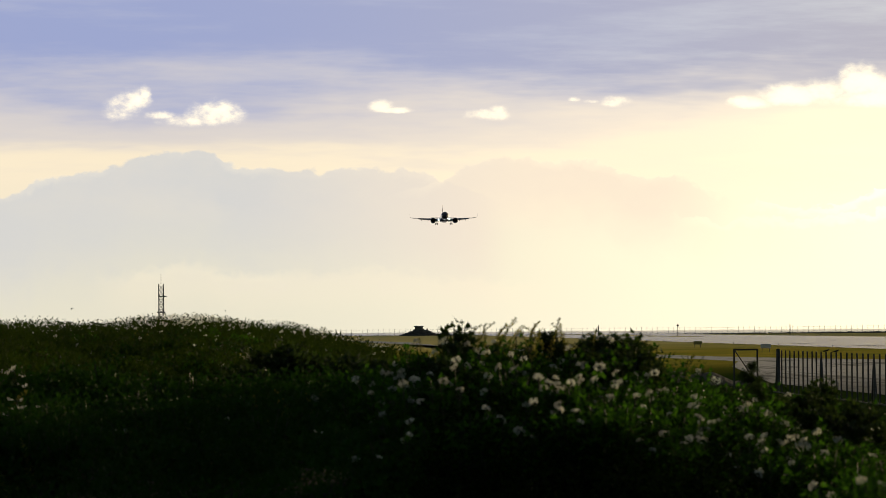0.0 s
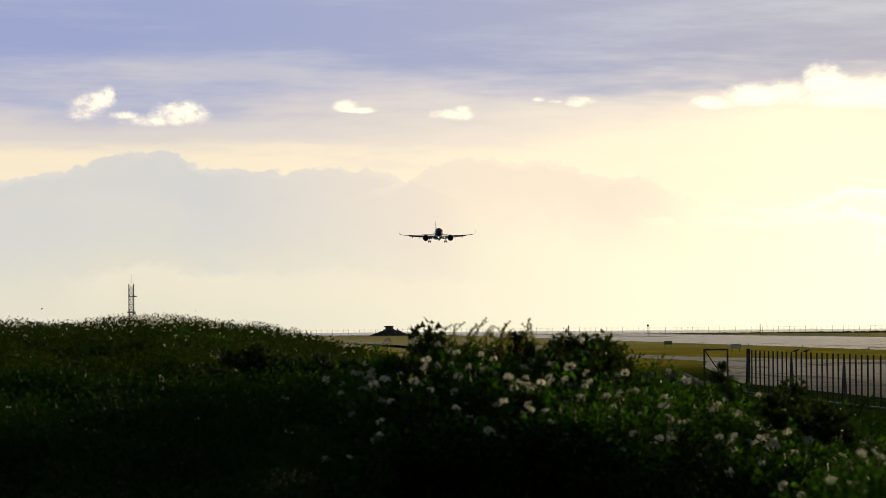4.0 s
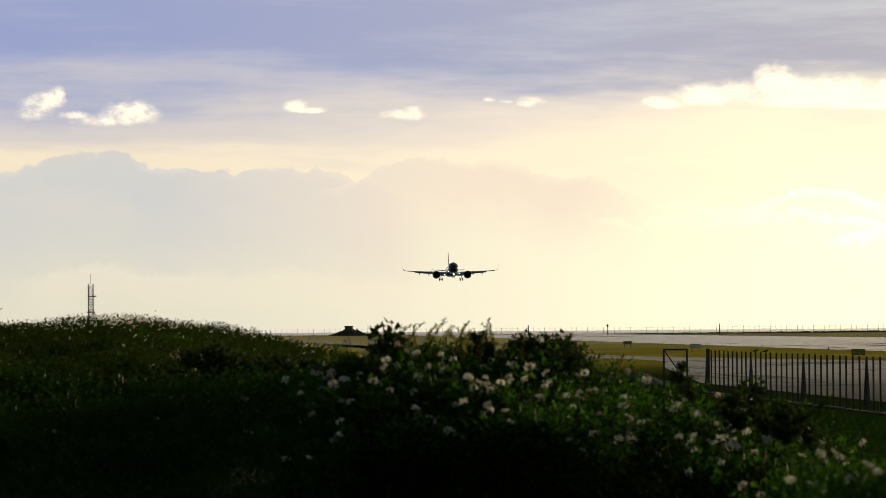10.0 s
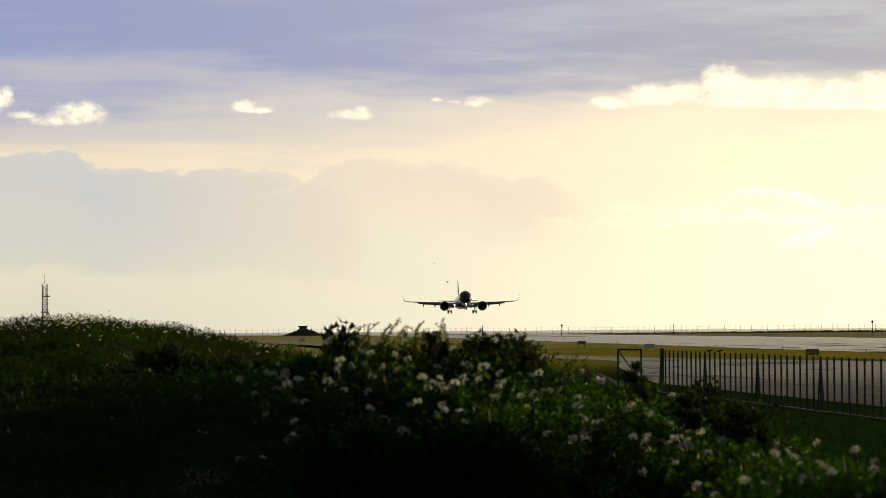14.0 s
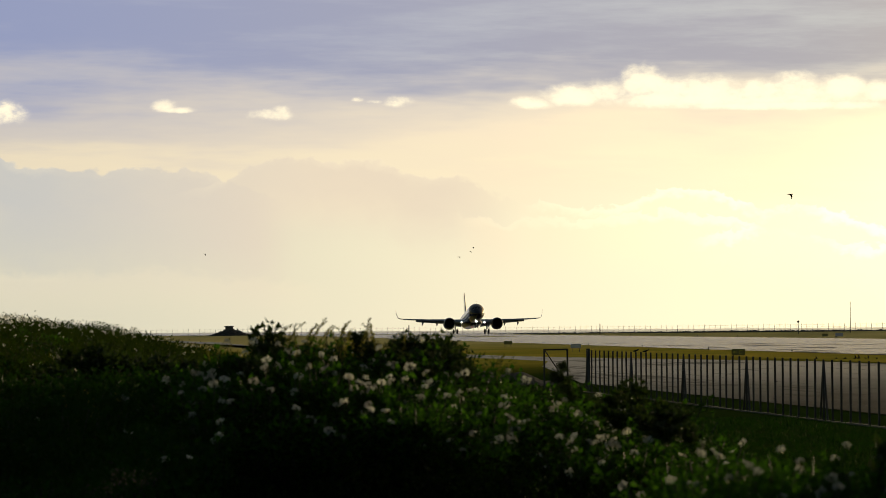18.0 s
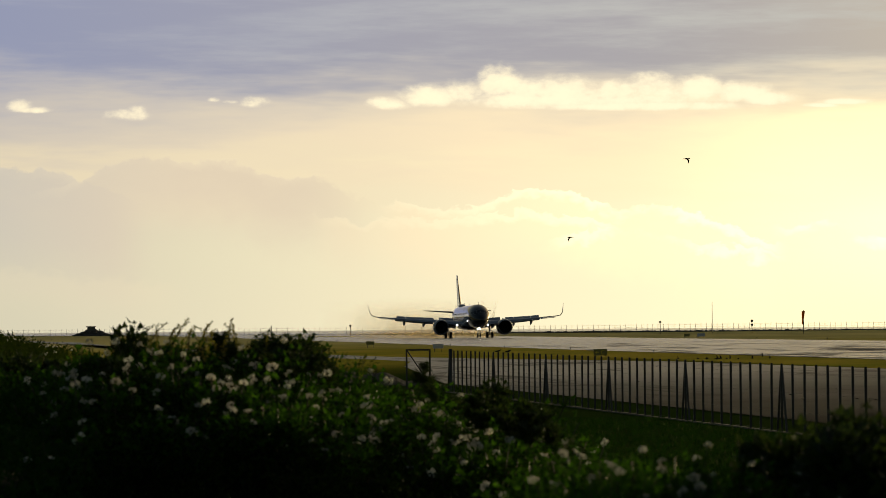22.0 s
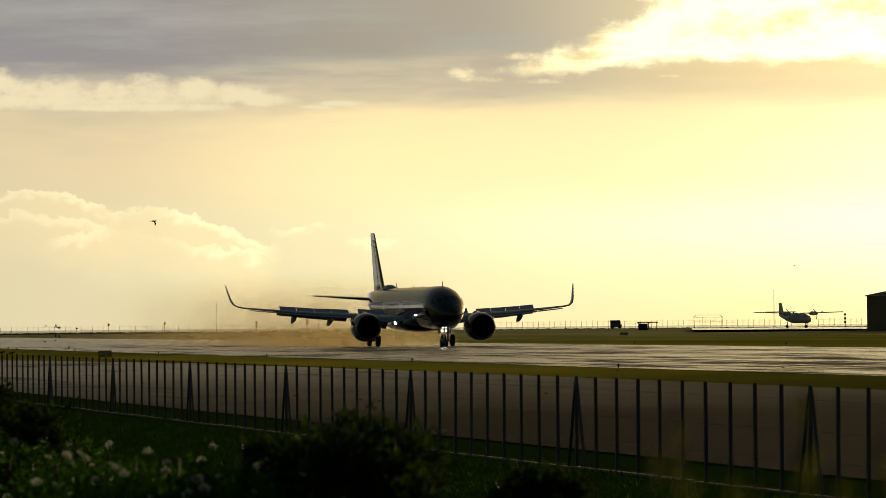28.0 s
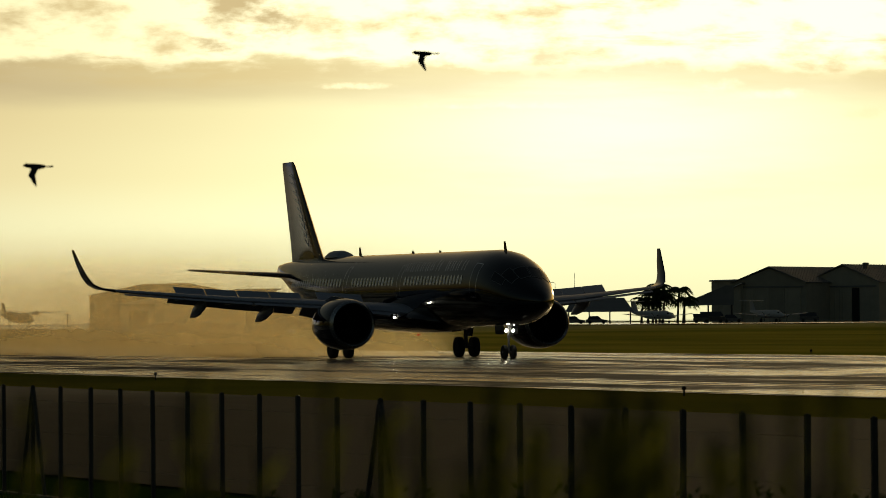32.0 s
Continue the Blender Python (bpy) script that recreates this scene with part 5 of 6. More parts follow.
# ---- far side of the airfield ----
M_WALL = paint("weathered_cladding", (0.40, 0.375, 0.30), 0.7, vary=0.2, scale=0.4, per_object=0.15)
M_ROOF = paint("sheet_metal_roof", (0.22, 0.22, 0.22), 0.5, 0.2, vary=0.2, scale=0.5, per_object=0.15)
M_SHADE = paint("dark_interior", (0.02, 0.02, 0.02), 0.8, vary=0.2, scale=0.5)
M_CONC = paint("old_concrete", (0.16, 0.15, 0.14), 0.85, vary=0.3, scale=1, bump=0.02)
M_WHITE = paint("white_paint", (0.6, 0.6, 0.6), 0.4, vary=0.08, scale=1)
M_ORANGE = paint("windsock_fabric", (0.70, 0.26, 0.03), 0.7, vary=0.2, scale=2, through=0.6)
M_SIGN = paint("sign_board", (0.20, 0.19, 0.05), 0.5, vary=0.15, scale=3)
M_SIGN_TEXT = paint("sign_lettering", (0.65, 0.55, 0.05), 0.5, vary=0.05, scale=3)
M_SIGN_BACK = paint("sign_back", (0.60, 0.61, 0.66), 0.45, vary=0.1, scale=3)
M_PALM = paint("palm_frond", (0.035, 0.06, 0.015), 0.5, vary=0.4, scale=1, through=0.25)
M_TRUNK = paint("palm_trunk", (0.09, 0.075, 0.055), 0.85, vary=0.3, scale=3)
M_SHUT = paint("painted_vehicle", (0.10, 0.10, 0.11), 0.35, vary=0.1, scale=1, coat=0.3, per_object=0.5)


def facing(u, d, z=None, turn=0.0):
    """A pose d metres off whose x axis runs to the right of the view and whose y axis points away from it."""
    x, y = spot(u, d)
    az = 5.312 + math.degrees(u / FOCAL)
    return pose(x, y, level(x, y) if z is None else z, 0, 0, -az + turn)


def metres(cols, d):
    return cols / FOCAL * d


def gable_hangar(u, d, width, eave, peak, depth, label, doors=4, turn=0.0, z=None, clad=None):
    cover_paint = clad or M_WALL
    root = thing("hangar", facing(u, d, z, turn), label, "hangar", "hangars")
    w = width / 2
    wall = loft([[(-w, y, -0.5), (w, y, -0.5), (w, y, eave), (0, y, peak - 0.3), (-w, y, eave)] for y in (0.0, 0.3)])
    part("front_wall", wall, cover_paint, root, "tall gable wall of weathered panels")
    for s in (-1, 1):
        part("side_wall", box(bmesh.new(), min(s * w, s * (w - 0.3)), max(s * w, s * (w - 0.3)), 0.3, depth, -0.5, eave), cover_paint, root)
        ln = math.hypot(w + 0.5, peak - eave)
        ang = math.degrees(math.atan2(peak - eave, w))
        roof = part("roof_slope", box(bmesh.new(), -ln / 2, ln / 2, -0.5, depth + 0.3, 0, 0.18), M_ROOF, root, "ribbed sheet metal roof", False,
                    pose(s * (w + 0.25) / 2, 0, (peak + eave) / 2 - 0.1, 0, s * ang, 0))
        ribs = bmesh.new()
        y = 0.0
        while y < depth:
            box(ribs, -ln / 2, ln / 2, y, y + 0.08, 0.18, 0.26)
            y += 1.5
        part("roof_ribs", ribs, M_ROOF, roof)
    dw = (width - 2.4) / doors
    for i in range(doors):
        x0 = -w + 1.2 + i * dw
        leaf = part("hangar_door", box(bmesh.new(), x0 + 0.06, x0 + dw - 0.06, -0.16, -0.02, 0.05, eave * 0.86), cover_paint, root, "sliding door leaf")
        rail = bmesh.new()
        for j in range(3):
            box(rail, x0 + dw * (j + 0.5) / 3 - 0.05, x0 + dw * (j + 0.5) / 3 + 0.05, -0.22, -0.16, 0.1, eave * 0.84)
        part("door_ribs", rail, cover_paint, leaf)
    part("door_track", box(bmesh.new(), -w + 0.6, w - 0.6, -0.3, -0.02, eave * 0.87, eave * 0.91), M_ROOF, root, "steel door track")
    part("back_wall", box(bmesh.new(), -w, w, depth, depth + 0.3, -0.5, eave), cover_paint, root)
    return root


def lean_building(u, d, width, left, right, depth, label, opening=None, z=None, name="workshop", turn=0.0, clad=None):
    """A shed with one roof that climbs from its left side to its right."""
    root = thing(name, facing(u, d, z, turn), label, "building", "hangars")
    wall = clad or M_WALL
    skirt = left * 0.55
    w = width / 2
    part("front_wall", loft([[(-w, y, -0.5), (w, y, -0.5), (w, y, right), (-w, y, left)] for y in (0.0, 0.3)]), wall, root, "panelled wall")
    part("verge_trim", loft([[(-w - 0.5, y, left + 0.02), (w + 0.5, y, right + 0.02), (w + 0.5, y, right + 0.2), (-w - 0.5, y, left + 0.2)] for y in (-0.75, -0.61)]), M_TRIM, root, "pale metal edge of the roof")
    part("side_wall", box(bmesh.new(), w - 0.3, w, 0.3, depth, -0.5, right - 0.05), wall, root)
    part("side_wall", box(bmesh.new(), -w, -w + 0.3, 0.3, depth, -0.5, left - 0.05), wall, root)
    part("roof", loft([[(-w - 0.5, y, left), (w + 0.5, y, right), (w + 0.5, y, right + 0.25), (-w - 0.5, y, left + 0.25)] for y in (-0.6, depth)]), M_ROOF, root, "pitched sheet metal roof")
    if opening:
        x0, x1, h = opening
        # dark panel on the wall, painted as the shade inside an opening
        part("doorway", box(bmesh.new(), x0, x1, -0.05, -0.004, 0, h), M_SHADE, root, "dark panel for the shade in an open doorway")
        part("door_frame", box(bmesh.new(), x0 - 0.3, x0, -0.12, 0.0, 0, h + 0.3), M_CONC, root)
    for i in range(int(width / 3)):
        x = -w + 1.5 + i * 3
        if not opening or not opening[0] - 1 < x < opening[1] + 0.6:
            part("wall_rib", box(bmesh.new(), x, x + 0.12, -0.07, -0.003, 0, left - 0.3), wall, root)
    return root


ZA = 0.75                                       # level of the apron


def apron():
    """Wet concrete before the hangars, a hand above the grass."""
    bm = bmesh.new()
    rows = []
    for d in (900, 960, 1020, 1080, 1140):
        rows.append([bm.verts.new((*spot(u, d), ZA + 0.02)) for u in range(1380, 3701, 80)])
    for p, q in zip(rows, rows[1:]):
        for i in range(len(p) - 1):
            bm.faces.new((p[i], p[i + 1], q[i + 1], q[i]))
    tagged(part("apron", bm, wet_asphalt("wet_concrete", (0.16, 0.155, 0.145), 0.16), None, "wet pale concrete apron before the hangars"), "", "apron", "", "structure")


apron()
# three hangars behind the runway's grass
DH = 820.0
M_DARK_CLAD = paint("dark_brown_cladding", (0.13, 0.105, 0.06), 0.75, vary=0.2, scale=0.4)
M_PALE_CLAD = paint("pale_grey_cladding", (0.80, 0.75, 0.62), 0.65, vary=0.15, scale=0.4)
gable_hangar(1862, DH + 50, metres(205, DH + 50), 5.7, 7.5, 18, "large dark hangar with a low gable roof", 5, 26, ZA, M_DARK_CLAD)
bay = lean_building(1852, DH + 6, metres(108, DH), 3.8, 5.5, 13, "pale mono-pitch workshop with an open bay", None, ZA, turn=26, clad=M_PALE_CLAD)
# the bay's shaded opening is a dark panel on the closed side wall
part("doorway", box(bmesh.new(), -metres(54, DH) - 0.06, -metres(54, DH) - 0.004, 2.5, 9.5, 0, 2.9), M_SHADE, bay, "dark panel for the shade in an open doorway")
lean_building(1946, DH - 2, metres(163, DH), 3.9, 6.1, 16, "grey mono-pitch workshop with ribbed walls", None, ZA, turn=26, clad=M_PALE_CLAD)
lean_building(2185, DH - 20, metres(229, DH), 4.0, 6.7, 24, "long dark brown shed with a rising roof", None, ZA, "shed", 26, M_DARK_CLAD)
# twin-gabled hangar and its neighbours at the apron's end
DG = 1080.0
gable_hangar(2890, DG, metres(142, DG), 8.6, 11.8, 40, "weathered hangar with sliding doors and a gable roof", 4, -24, ZA - 0.3)
twin = gable_hangar(3019, DG + 7, metres(142, DG), 8.6, 12.2, 40, "weathered hangar with a dark gap between its sliding doors", 4, -24, ZA - 0.3)
# shade between the leaves, drawn as a dark panel before them
part("doorway", box(bmesh.new(), 2.3, 4.0, -0.32, -0.24, 0.05, 7.3), M_SHADE, twin, "dark panel for the shaded gap between the door leaves")
part("roof_vent", lathe([(12.0, 0.5), (12.9, 0.5), (12.95, 0.7), (13.2, 0.7), (13.3, 0.3)], 14, "z"), M_ROOF, twin, "round sheet metal roof vent", True, pose(3.6, 4.0, -0.6))
lean_building(2824, DG + 2, metres(34, DG), 6.2, 8.4, 30, "narrow lean-to against the hangar", None, ZA - 0.3, "lean_to", -24)
lean_building(2815, DG + 45, metres(56, DG), 8.9, 9.1, 14, "flat-roofed annex beside the hangar", None, ZA, "annex")


def hedge():
    """Clipped hedge before the workshops."""
    pts = []
    for _ in range(1500):
        u = random.uniform(1800, 1945)
        x, y = spot(u, 800 + random.uniform(-1, 1))
        pts.append((x, y, ZA + random.uniform(0, 0.6) * (1 + 0.15 * math.sin(u * 0.09))))
    ob = part("hedge", leaf_cloud("hedge", M_PALM, pts, 0.4, 0.12, (0.2, 0.3, 0.1), 5), None, None, "low dark green hedge before the workshops")
    tagged(ob, "", "hedge", "", "stuff")


hedge()


def open_shelter(u, d, width, eave, peak, depth, label):
    root = thing("shelter", facing(u, d, ZA), label, "shelter")
    w = width / 2
    rings = [[(-w, 0, eave), (w, 0, eave), (w, depth, eave), (-w, depth, eave)], [(-w * 0.78, depth / 2 - 0.2, peak), (w * 0.72, depth / 2 - 0.2, peak), (w * 0.72, depth / 2 + 0.2, peak), (-w * 0.78, depth / 2 + 0.2, peak)]]
    part("roof", loft(rings), M_ROOF, root, "hipped dark roof")
    for x in (-w * 0.9, -w * 0.3, w * 0.3, w * 0.9):
        for y in (0.4, depth - 0.4):
            part("post", box(bmesh.new(), x - 0.12, x + 0.12, y - 0.12, y + 0.12, -0.4, eave + 0.02), M_CONC, root)
    return root


open_shelter(2590, 980, metres(122, 980), 2.3, 5.0, 10, "open shelter with a dark hipped roof")


def canopy():
    root = thing("canopy", facing(2782, 1040, ZA), "dark sloping canopy roof on steel posts", "canopy")
    part("roof", loft([[(-5.2, y, 3.3), (-1.5, y, 3.5), (5.2, y, 3.6), (5.2, y, 7.5), (3.6, y, 7.5), (-5.2, y, 3.9)] for y in (0, 14)]), M_ROOF, root, "sloping roof with a deep dark fascia")
    for x, h in ((-4.8, 3.4), (0, 3.6), (4.8, 3.7)):
        for y in (0.6, 13):
            part("post", rod(bmesh.new(), (x, y, -0.4), (x, y, h), 0.16), M_STEEL, root)


canopy()


def palm(u, d, height, seed):
    random.seed(seed)
    root = thing("palm_tree", facing(u, d, ZA), "coconut palm with drooping dark fronds", "palm tree", "palms")
    rings = []
    for k in range(9):
        s = k / 8
        r = 0.26 - 0.12 * s
        rings.append([(0.5 * s * s + r * math.cos(a), r * math.sin(a), height * s - 0.3) for a in [2 * math.pi * i / 8 for i in range(8)]])
    part("trunk", loft(rings), M_TRUNK, root, "slender grey trunk", True)
    for i in range(26):
        s = Soup()
        a = 2 * math.pi * i / 26 + random.uniform(-0.2, 0.2)
        lift = random.uniform(-0.1, 1.1)
        prev = Vector((0.5, 0, height - 0.3))
        ln = random.uniform(2.8, 3.6)
        for k in range(1, 9):
            q = Vector((0.5, 0, height - 0.3)) + Vector((math.cos(a), math.sin(a), 0)) * ln * k / 8 * 0.85 + Vector((0, 0, lift * k / 8 * 2 - (k / 8) ** 2 * 2.2))
            s.stick(prev, q, 0.04)
            w = (q - prev).normalized()
            for sd in (-1, 1):
                for f in (0.2, 0.7):
                    side = (w.cross(Vector((0, 0, 1))).normalized() * sd + w * 0.5 + Vector((0, 0, -0.6))).normalized()
                    s.leaf(prev.lerp(q, f), side, w, random.uniform(0.8, 1.2) * (1.1 - k / 14), 0.11, 0.2)
            prev = q
        part("frond", s.mesh("frond", M_PALM), None, root)
    return root


for u, h, sd in ((2690, 7.6, 1), (2676, 6.6, 2), (2728, 7.0, 3), (2702, 5.6, 4), (2664, 5.0, 5), (2684, 4.6, 6), (2738, 5.2, 7), (2696, 6.4, 8)):
    palm(u, 1010, h, sd)


def small_plane(u, d, span, turn, ttail, high, label):
    """A twin-propeller commuter airplane parked on the apron."""
    root = thing("propeller_plane", facing(u, d, ZA, turn), label, "airplane", "parked planes")
    k = span / 19.0
    rings = []
    for y, w, h, z in ((-6.4, 0.05, 0.05, 1.45), (-6.0, 0.4, 0.38, 1.5), (-5.0, 0.72, 0.7, 1.65), (-3.6, 0.86, 0.95, 1.85), (2, 0.86, 0.95, 1.85), (5, 0.6, 0.66, 2.1), (8, 0.24, 0.3, 2.45), (9, 0.08, 0.1, 2.6)):
        rings.append([(w * k * math.cos(a), y * k, (z + h * math.sin(a)) * k) for a in [2 * math.pi * i / 20 for i in range(20)]])
    part("fuselage", loft(rings), M_WHITE, root, "white fuselage", True)
    zw = 2.85 if high else 1.35
    for s in (-1, 1):
        part("wing", loft([[(s * w * k, (y + c * p) * k, (z + t * c) * k) for p, t in ((0, 0), (0.3, 0.07), (1, 0), (0.3, -0.04))] for w, y, c, z in ((0.3, -1.6, 2.0, zw), (9.5, -1.3, 1.5, zw + (0.25 if high else 0.75)))]),
             M_WHITE, root)
        ex, ez = 2.9 * s, zw + (0.0 if high else 0.15)
        nac = part("engine", loft([[(ex * k + r * k * math.cos(a), y * k, (ez + r * math.sin(a)) * k) for a in [2 * math.pi * i / 14 for i in range(14)]] for y, r in ((-3.2, 0.12), (-2.9, 0.3), (-2.0, 0.42), (-0.4, 0.4), (0.8, 0.15))]),
                   M_WHITE, root, "engine nacelle", True)
        prop = bmesh.new()
        for a in (0.3, 2.4, 4.5):
            panel(prop, [(ex * k + (r * math.cos(a + o)) * k, -3.2 * k, (ez + r * math.sin(a + o)) * k) for r, o in ((0.1, 0.3), (1.2, 0.06), (1.2, -0.06), (0.1, -0.3))], 0.05)
        part("propeller", prop, M_DARK, nac)
        part("tailplane", loft([[(s * w * k, (y + c * p) * k, (z + t) * k) for p, t in ((0, 0), (0.3, 0.08), (1, 0), (0.3, -0.06))] for w, y, c, z in ((0.05, 7.4, 1.4, 4.9 if ttail else 3.2), (3.1, 7.9, 0.9, 4.95 if ttail else 3.2))]),
             M_WHITE, root)
        leg = rod(bmesh.new(), (s * 2.0 * k, 0.4 * k, 0.3 * k), (s * 1.9 * k, 0.3 * k, 1.5 * k), 0.08)
        g = part("main_gear", leg, M_DARK, root)
        part("wheel", lathe([(-0.12, 0.1), (-0.12, 0.34), (0.12, 0.34), (0.12, 0.1)], 14), M_TYRE, g, "", True, pose(s * 2.0 * k, 0.4 * k, 0.34, 0, 0, 90))
    part("fin", loft([[(x, (y + c * p) * k, z * k) for p, x in ((0, 0), (0.3, 0.12), (1, 0), (0.3, -0.12))] for y, c, z in ((6.3, 2.6, 2.6), (7.6, 1.5, 5.0))]), M_WHITE, root, "white tail fin")
    g = part("nose_gear", rod(bmesh.new(), (0, -4.6 * k, 0.25), (0, -4.6 * k, 1.2 * k), 0.06), M_DARK, root)
    part("wheel", lathe([(-0.08, 0.08), (-0.08, 0.26), (0.08, 0.26), (0.08, 0.08)], 12), M_TYRE, g, "", True, pose(0, -4.6 * k, 0.26, 0, 0, 90))
    for s in (-1, 1):
        part("windscreen", box(bmesh.new(), s * 0.32 * k - 0.26, s * 0.32 * k + 0.26, -5.02 * k, -4.7 * k, 2.05 * k, 2.38 * k), M_GLASS_DARK, root)
    return root


small_plane(1566, 1060, 19.8, 24, False, True, "white high-wing twin-propeller plane parked on the apron")
small_plane(2890, 1020, 16.6, 30, True, False, "white T-tailed twin-propeller plane parked before the hangar")
small_plane(2690, 990, 16.6, 38, True, False, "white T-tailed twin-propeller plane parked on the apron")


def vehicle(u, d, length, height, label, name="van"):
    root = thing(name, facing(u, d, ZA), label, "vehicle", "airside vehicles")
    l, belt = length / 2, height * 0.6
    side = ((-l, 0.45), (-l * 0.97, 0.30), (l * 0.97, 0.30), (l, 0.45), (l * 0.98, belt * 0.85), (l * 0.55, belt * 0.97), (l * 0.4, belt), (-l * 0.9, belt), (-l * 0.98, belt * 0.9))
    part("body", loft([[(x * k, y, z) for x, z in side] for y, k in ((-0.86, 0.97), (-0.78, 1.0), (0.78, 1.0), (0.86, 0.97))]), M_SHUT, root)
    front, back, r0, r1 = (l * 0.5, -l * 0.88, l * 0.12, -l * 0.62) if name == "car" else (l * 0.86, -l * 0.97, l * 0.62, -l * 0.94)
    part("cabin", loft([[(back, -0.78, belt - 0.01), (front, -0.78, belt - 0.01), (front, 0.78, belt - 0.01), (back, 0.78, belt - 0.01)],
                        [(r1 - 0.12, -0.64, height * 0.95), (r0 + 0.12, -0.64, height * 0.95), (r0 + 0.12, 0.64, height * 0.95), (r1 - 0.12, 0.64, height * 0.95)],
                        [(r1, -0.5, height), (r0, -0.5, height), (r0, 0.5, height), (r1, 0.5, height)]]), M_GLASS_DARK, root, "dark glazed cabin")
    for x in (-l * 0.62, l * 0.62):
        for y in (-0.8, 0.8):
            part("wheel", lathe([(-0.1, 0.12), (-0.1, 0.33), (0.1, 0.33), (0.1, 0.12)], 14), M_TYRE, root, "", True, pose(x, y, 0.33))
    return root


for u, d, l, h, lb in ((2545, 975, 4.2, 1.5, "silver car under the shelter"), (2585, 978, 4.2, 1.5, "dark car under the shelter"), (2790, 1000, 5.0, 2.2, "dark service van on the apron"), (2825, 1010, 4.0, 1.6, "dark car on the apron"),
                      (2770, 985, 3.2, 1.8, "small dark tug on the apron"), (2960, 1050, 4.0, 1.9, "dark loader before the hangar")):
    vehicle(u, d, l, h, lb, "car" if h < 1.7 else "van")
for k in range(9):
    vehicle(2305 + k * 25 + (k * 7) % 5, 1015 + (k * 13) % 9, 3.9 + (k % 3) * 0.3, 1.36 + (k % 4) * 0.1, "dark car parked by the shore", "car")
vehicle(1246, 1130, 2.6, 1.9, "dark box truck by the seawall", "truck")


def lamp_post(u, d, v, arms):
    x, y = spot(u, d)
    top = seen_z(u, v, d) - ZA
    root = thing("lamp_post", facing(u, d, ZA), "tall thin lamp post with curved arms", "lamp post", "lamp posts")
    part("pole", rod(bmesh.new(), (0, 0, -0.3), (0, 0, top), 0.07, 0.04), M_STEEL, root)
    for s in arms:
        part("arm", rod(bmesh.new(), (0, 0, top - 0.05), (s * 0.45, 0, top + 0.1), 0.035), M_STEEL, root)
        head = box(bmesh.new(), -0.4, 0.4, -0.15, 0.15, -0.08, 0.08)
        bmesh.ops.bevel(head, geom=head.edges[:], offset=0.05, segments=1, affect="EDGES")
        part("lamp_head", head, M_CONC, root, "", False, pose(s * 0.6, 0, top + 0.12) @ Matrix.Diagonal((0.7, 0.7, 0.7, 1)))


for u, v, arms in ((1915, 503, (-1,)), (1970, 500, (-1,)), (2066, 498, (-1, 1)), (2090, 500, (1,)), (2232, 497, (-1,)), (2360, 496, (-1, 1)), (2440, 500, (1,)), (2512, 498, (-1,))):
    lamp_post(u, 1060, v, arms)


def antenna_frame():
    root = thing("antenna_frame", facing(1408, 1150, ZA), "thin rust-red antenna frame on the grass", "antenna")
    rust = paint("rusty_tube", (0.30, 0.12, 0.05), 0.7, vary=0.3, scale=3)
    for x in (-3.3, -1.2, 1.2, 3.3):
        part("post", rod(bmesh.new(), (x, 0, -0.3), (x, 0, 2.4), 0.03), rust, root)
    for z in (1.4, 2.4):
        part("rail", rod(bmesh.new(), (-3.3, 0, z), (3.3, 0, z), 0.03), rust, root)
    part("arch", rod(bmesh.new(), (-2.6, 0, 2.9), (2.6, 0, 2.9), 0.03), rust, root)
    for s in (-1, 1):
        part("strut", rod(bmesh.new(), (s * 3.3, 0, 2.4), (s * 2.6, 0, 2.9), 0.05), rust, root)


antenna_frame()


def field_hut():
    root = thing("field_hut", facing(1302, 1130, ZA), "small flat-roofed open hut on the airfield", "hut")
    part("roof", box(bmesh.new(), -2.3, 2.3, -1.4, 1.4, 1.25, 1.5), M_ROOF, root)
    for x in (-2.0, 0.2, 2.0):
        part("post", box(bmesh.new(), x - 0.1, x + 0.1, -1.2, -1.0, -0.3, 1.25), M_CONC, root)
    part("cabinet", box(bmesh.new(), -1.9, 0.0, -0.8, 0.8, -0.3, 1.1), M_SHADE, root, "dark equipment cabinet")


field_hut()


# ---- shore: rocks, far fence, masts and boards ----
def rock_soup(spots, seed):
    """Uneven blocks of stone at (place, radius), joined in one mesh."""
    rng = np.random.default_rng(seed)
    ico = bmesh.new()
    bmesh.ops.create_icosphere(ico, subdivisions=1, radius=1.0)
    base = np.array([v.co[:] for v in ico.verts])
    tri = np.array([[v.index for v in f.verts] for f in ico.faces])
    ico.free()
    vs, fs = [], []
    for k, (p, r) in enumerate(spots):
        vs.append(base * rng.uniform(0.75, 1.2, (len(base), 1)) * np.array((1.3, 1.0, 0.6)) * r + np.array(p))
        fs.append(tri + k * len(base))
    me = bpy.data.meshes.new("rocks")
    me.from_pydata(np.concatenate(vs), [], np.concatenate(fs))
    me.materials.append(M_ROCK)
    return me


def seawall():
    random.seed(9)
    spots = []
    for u in range(-900, 2560, 4):
        for _ in range(2):
            d = shore_distance(u) + random.uniform(-6, 5)
            x, y = spot(u + random.uniform(-3, 3), d)
            k = max(0.0, min(1.0, (u + 150) / 500))
            spots.append(((x, y, 0.45 * k - 0.15), random.uniform(0.3, 0.45) + k * random.uniform(0.05, 0.3)))
    tagged(part("seawall", rock_soup(spots, 2), None, None, "low dark wall of piled lava rocks on the shore"), "", "seawall", "", "stuff")


def shore_distance(u):
    return curve(((-1500, 1635), (-560, 1630), (-300, 1560), (0, 1480), (200, 1380), (480, 1300), (900, 1320), (1500, 1370), (2700, 1400)), u)


seawall()


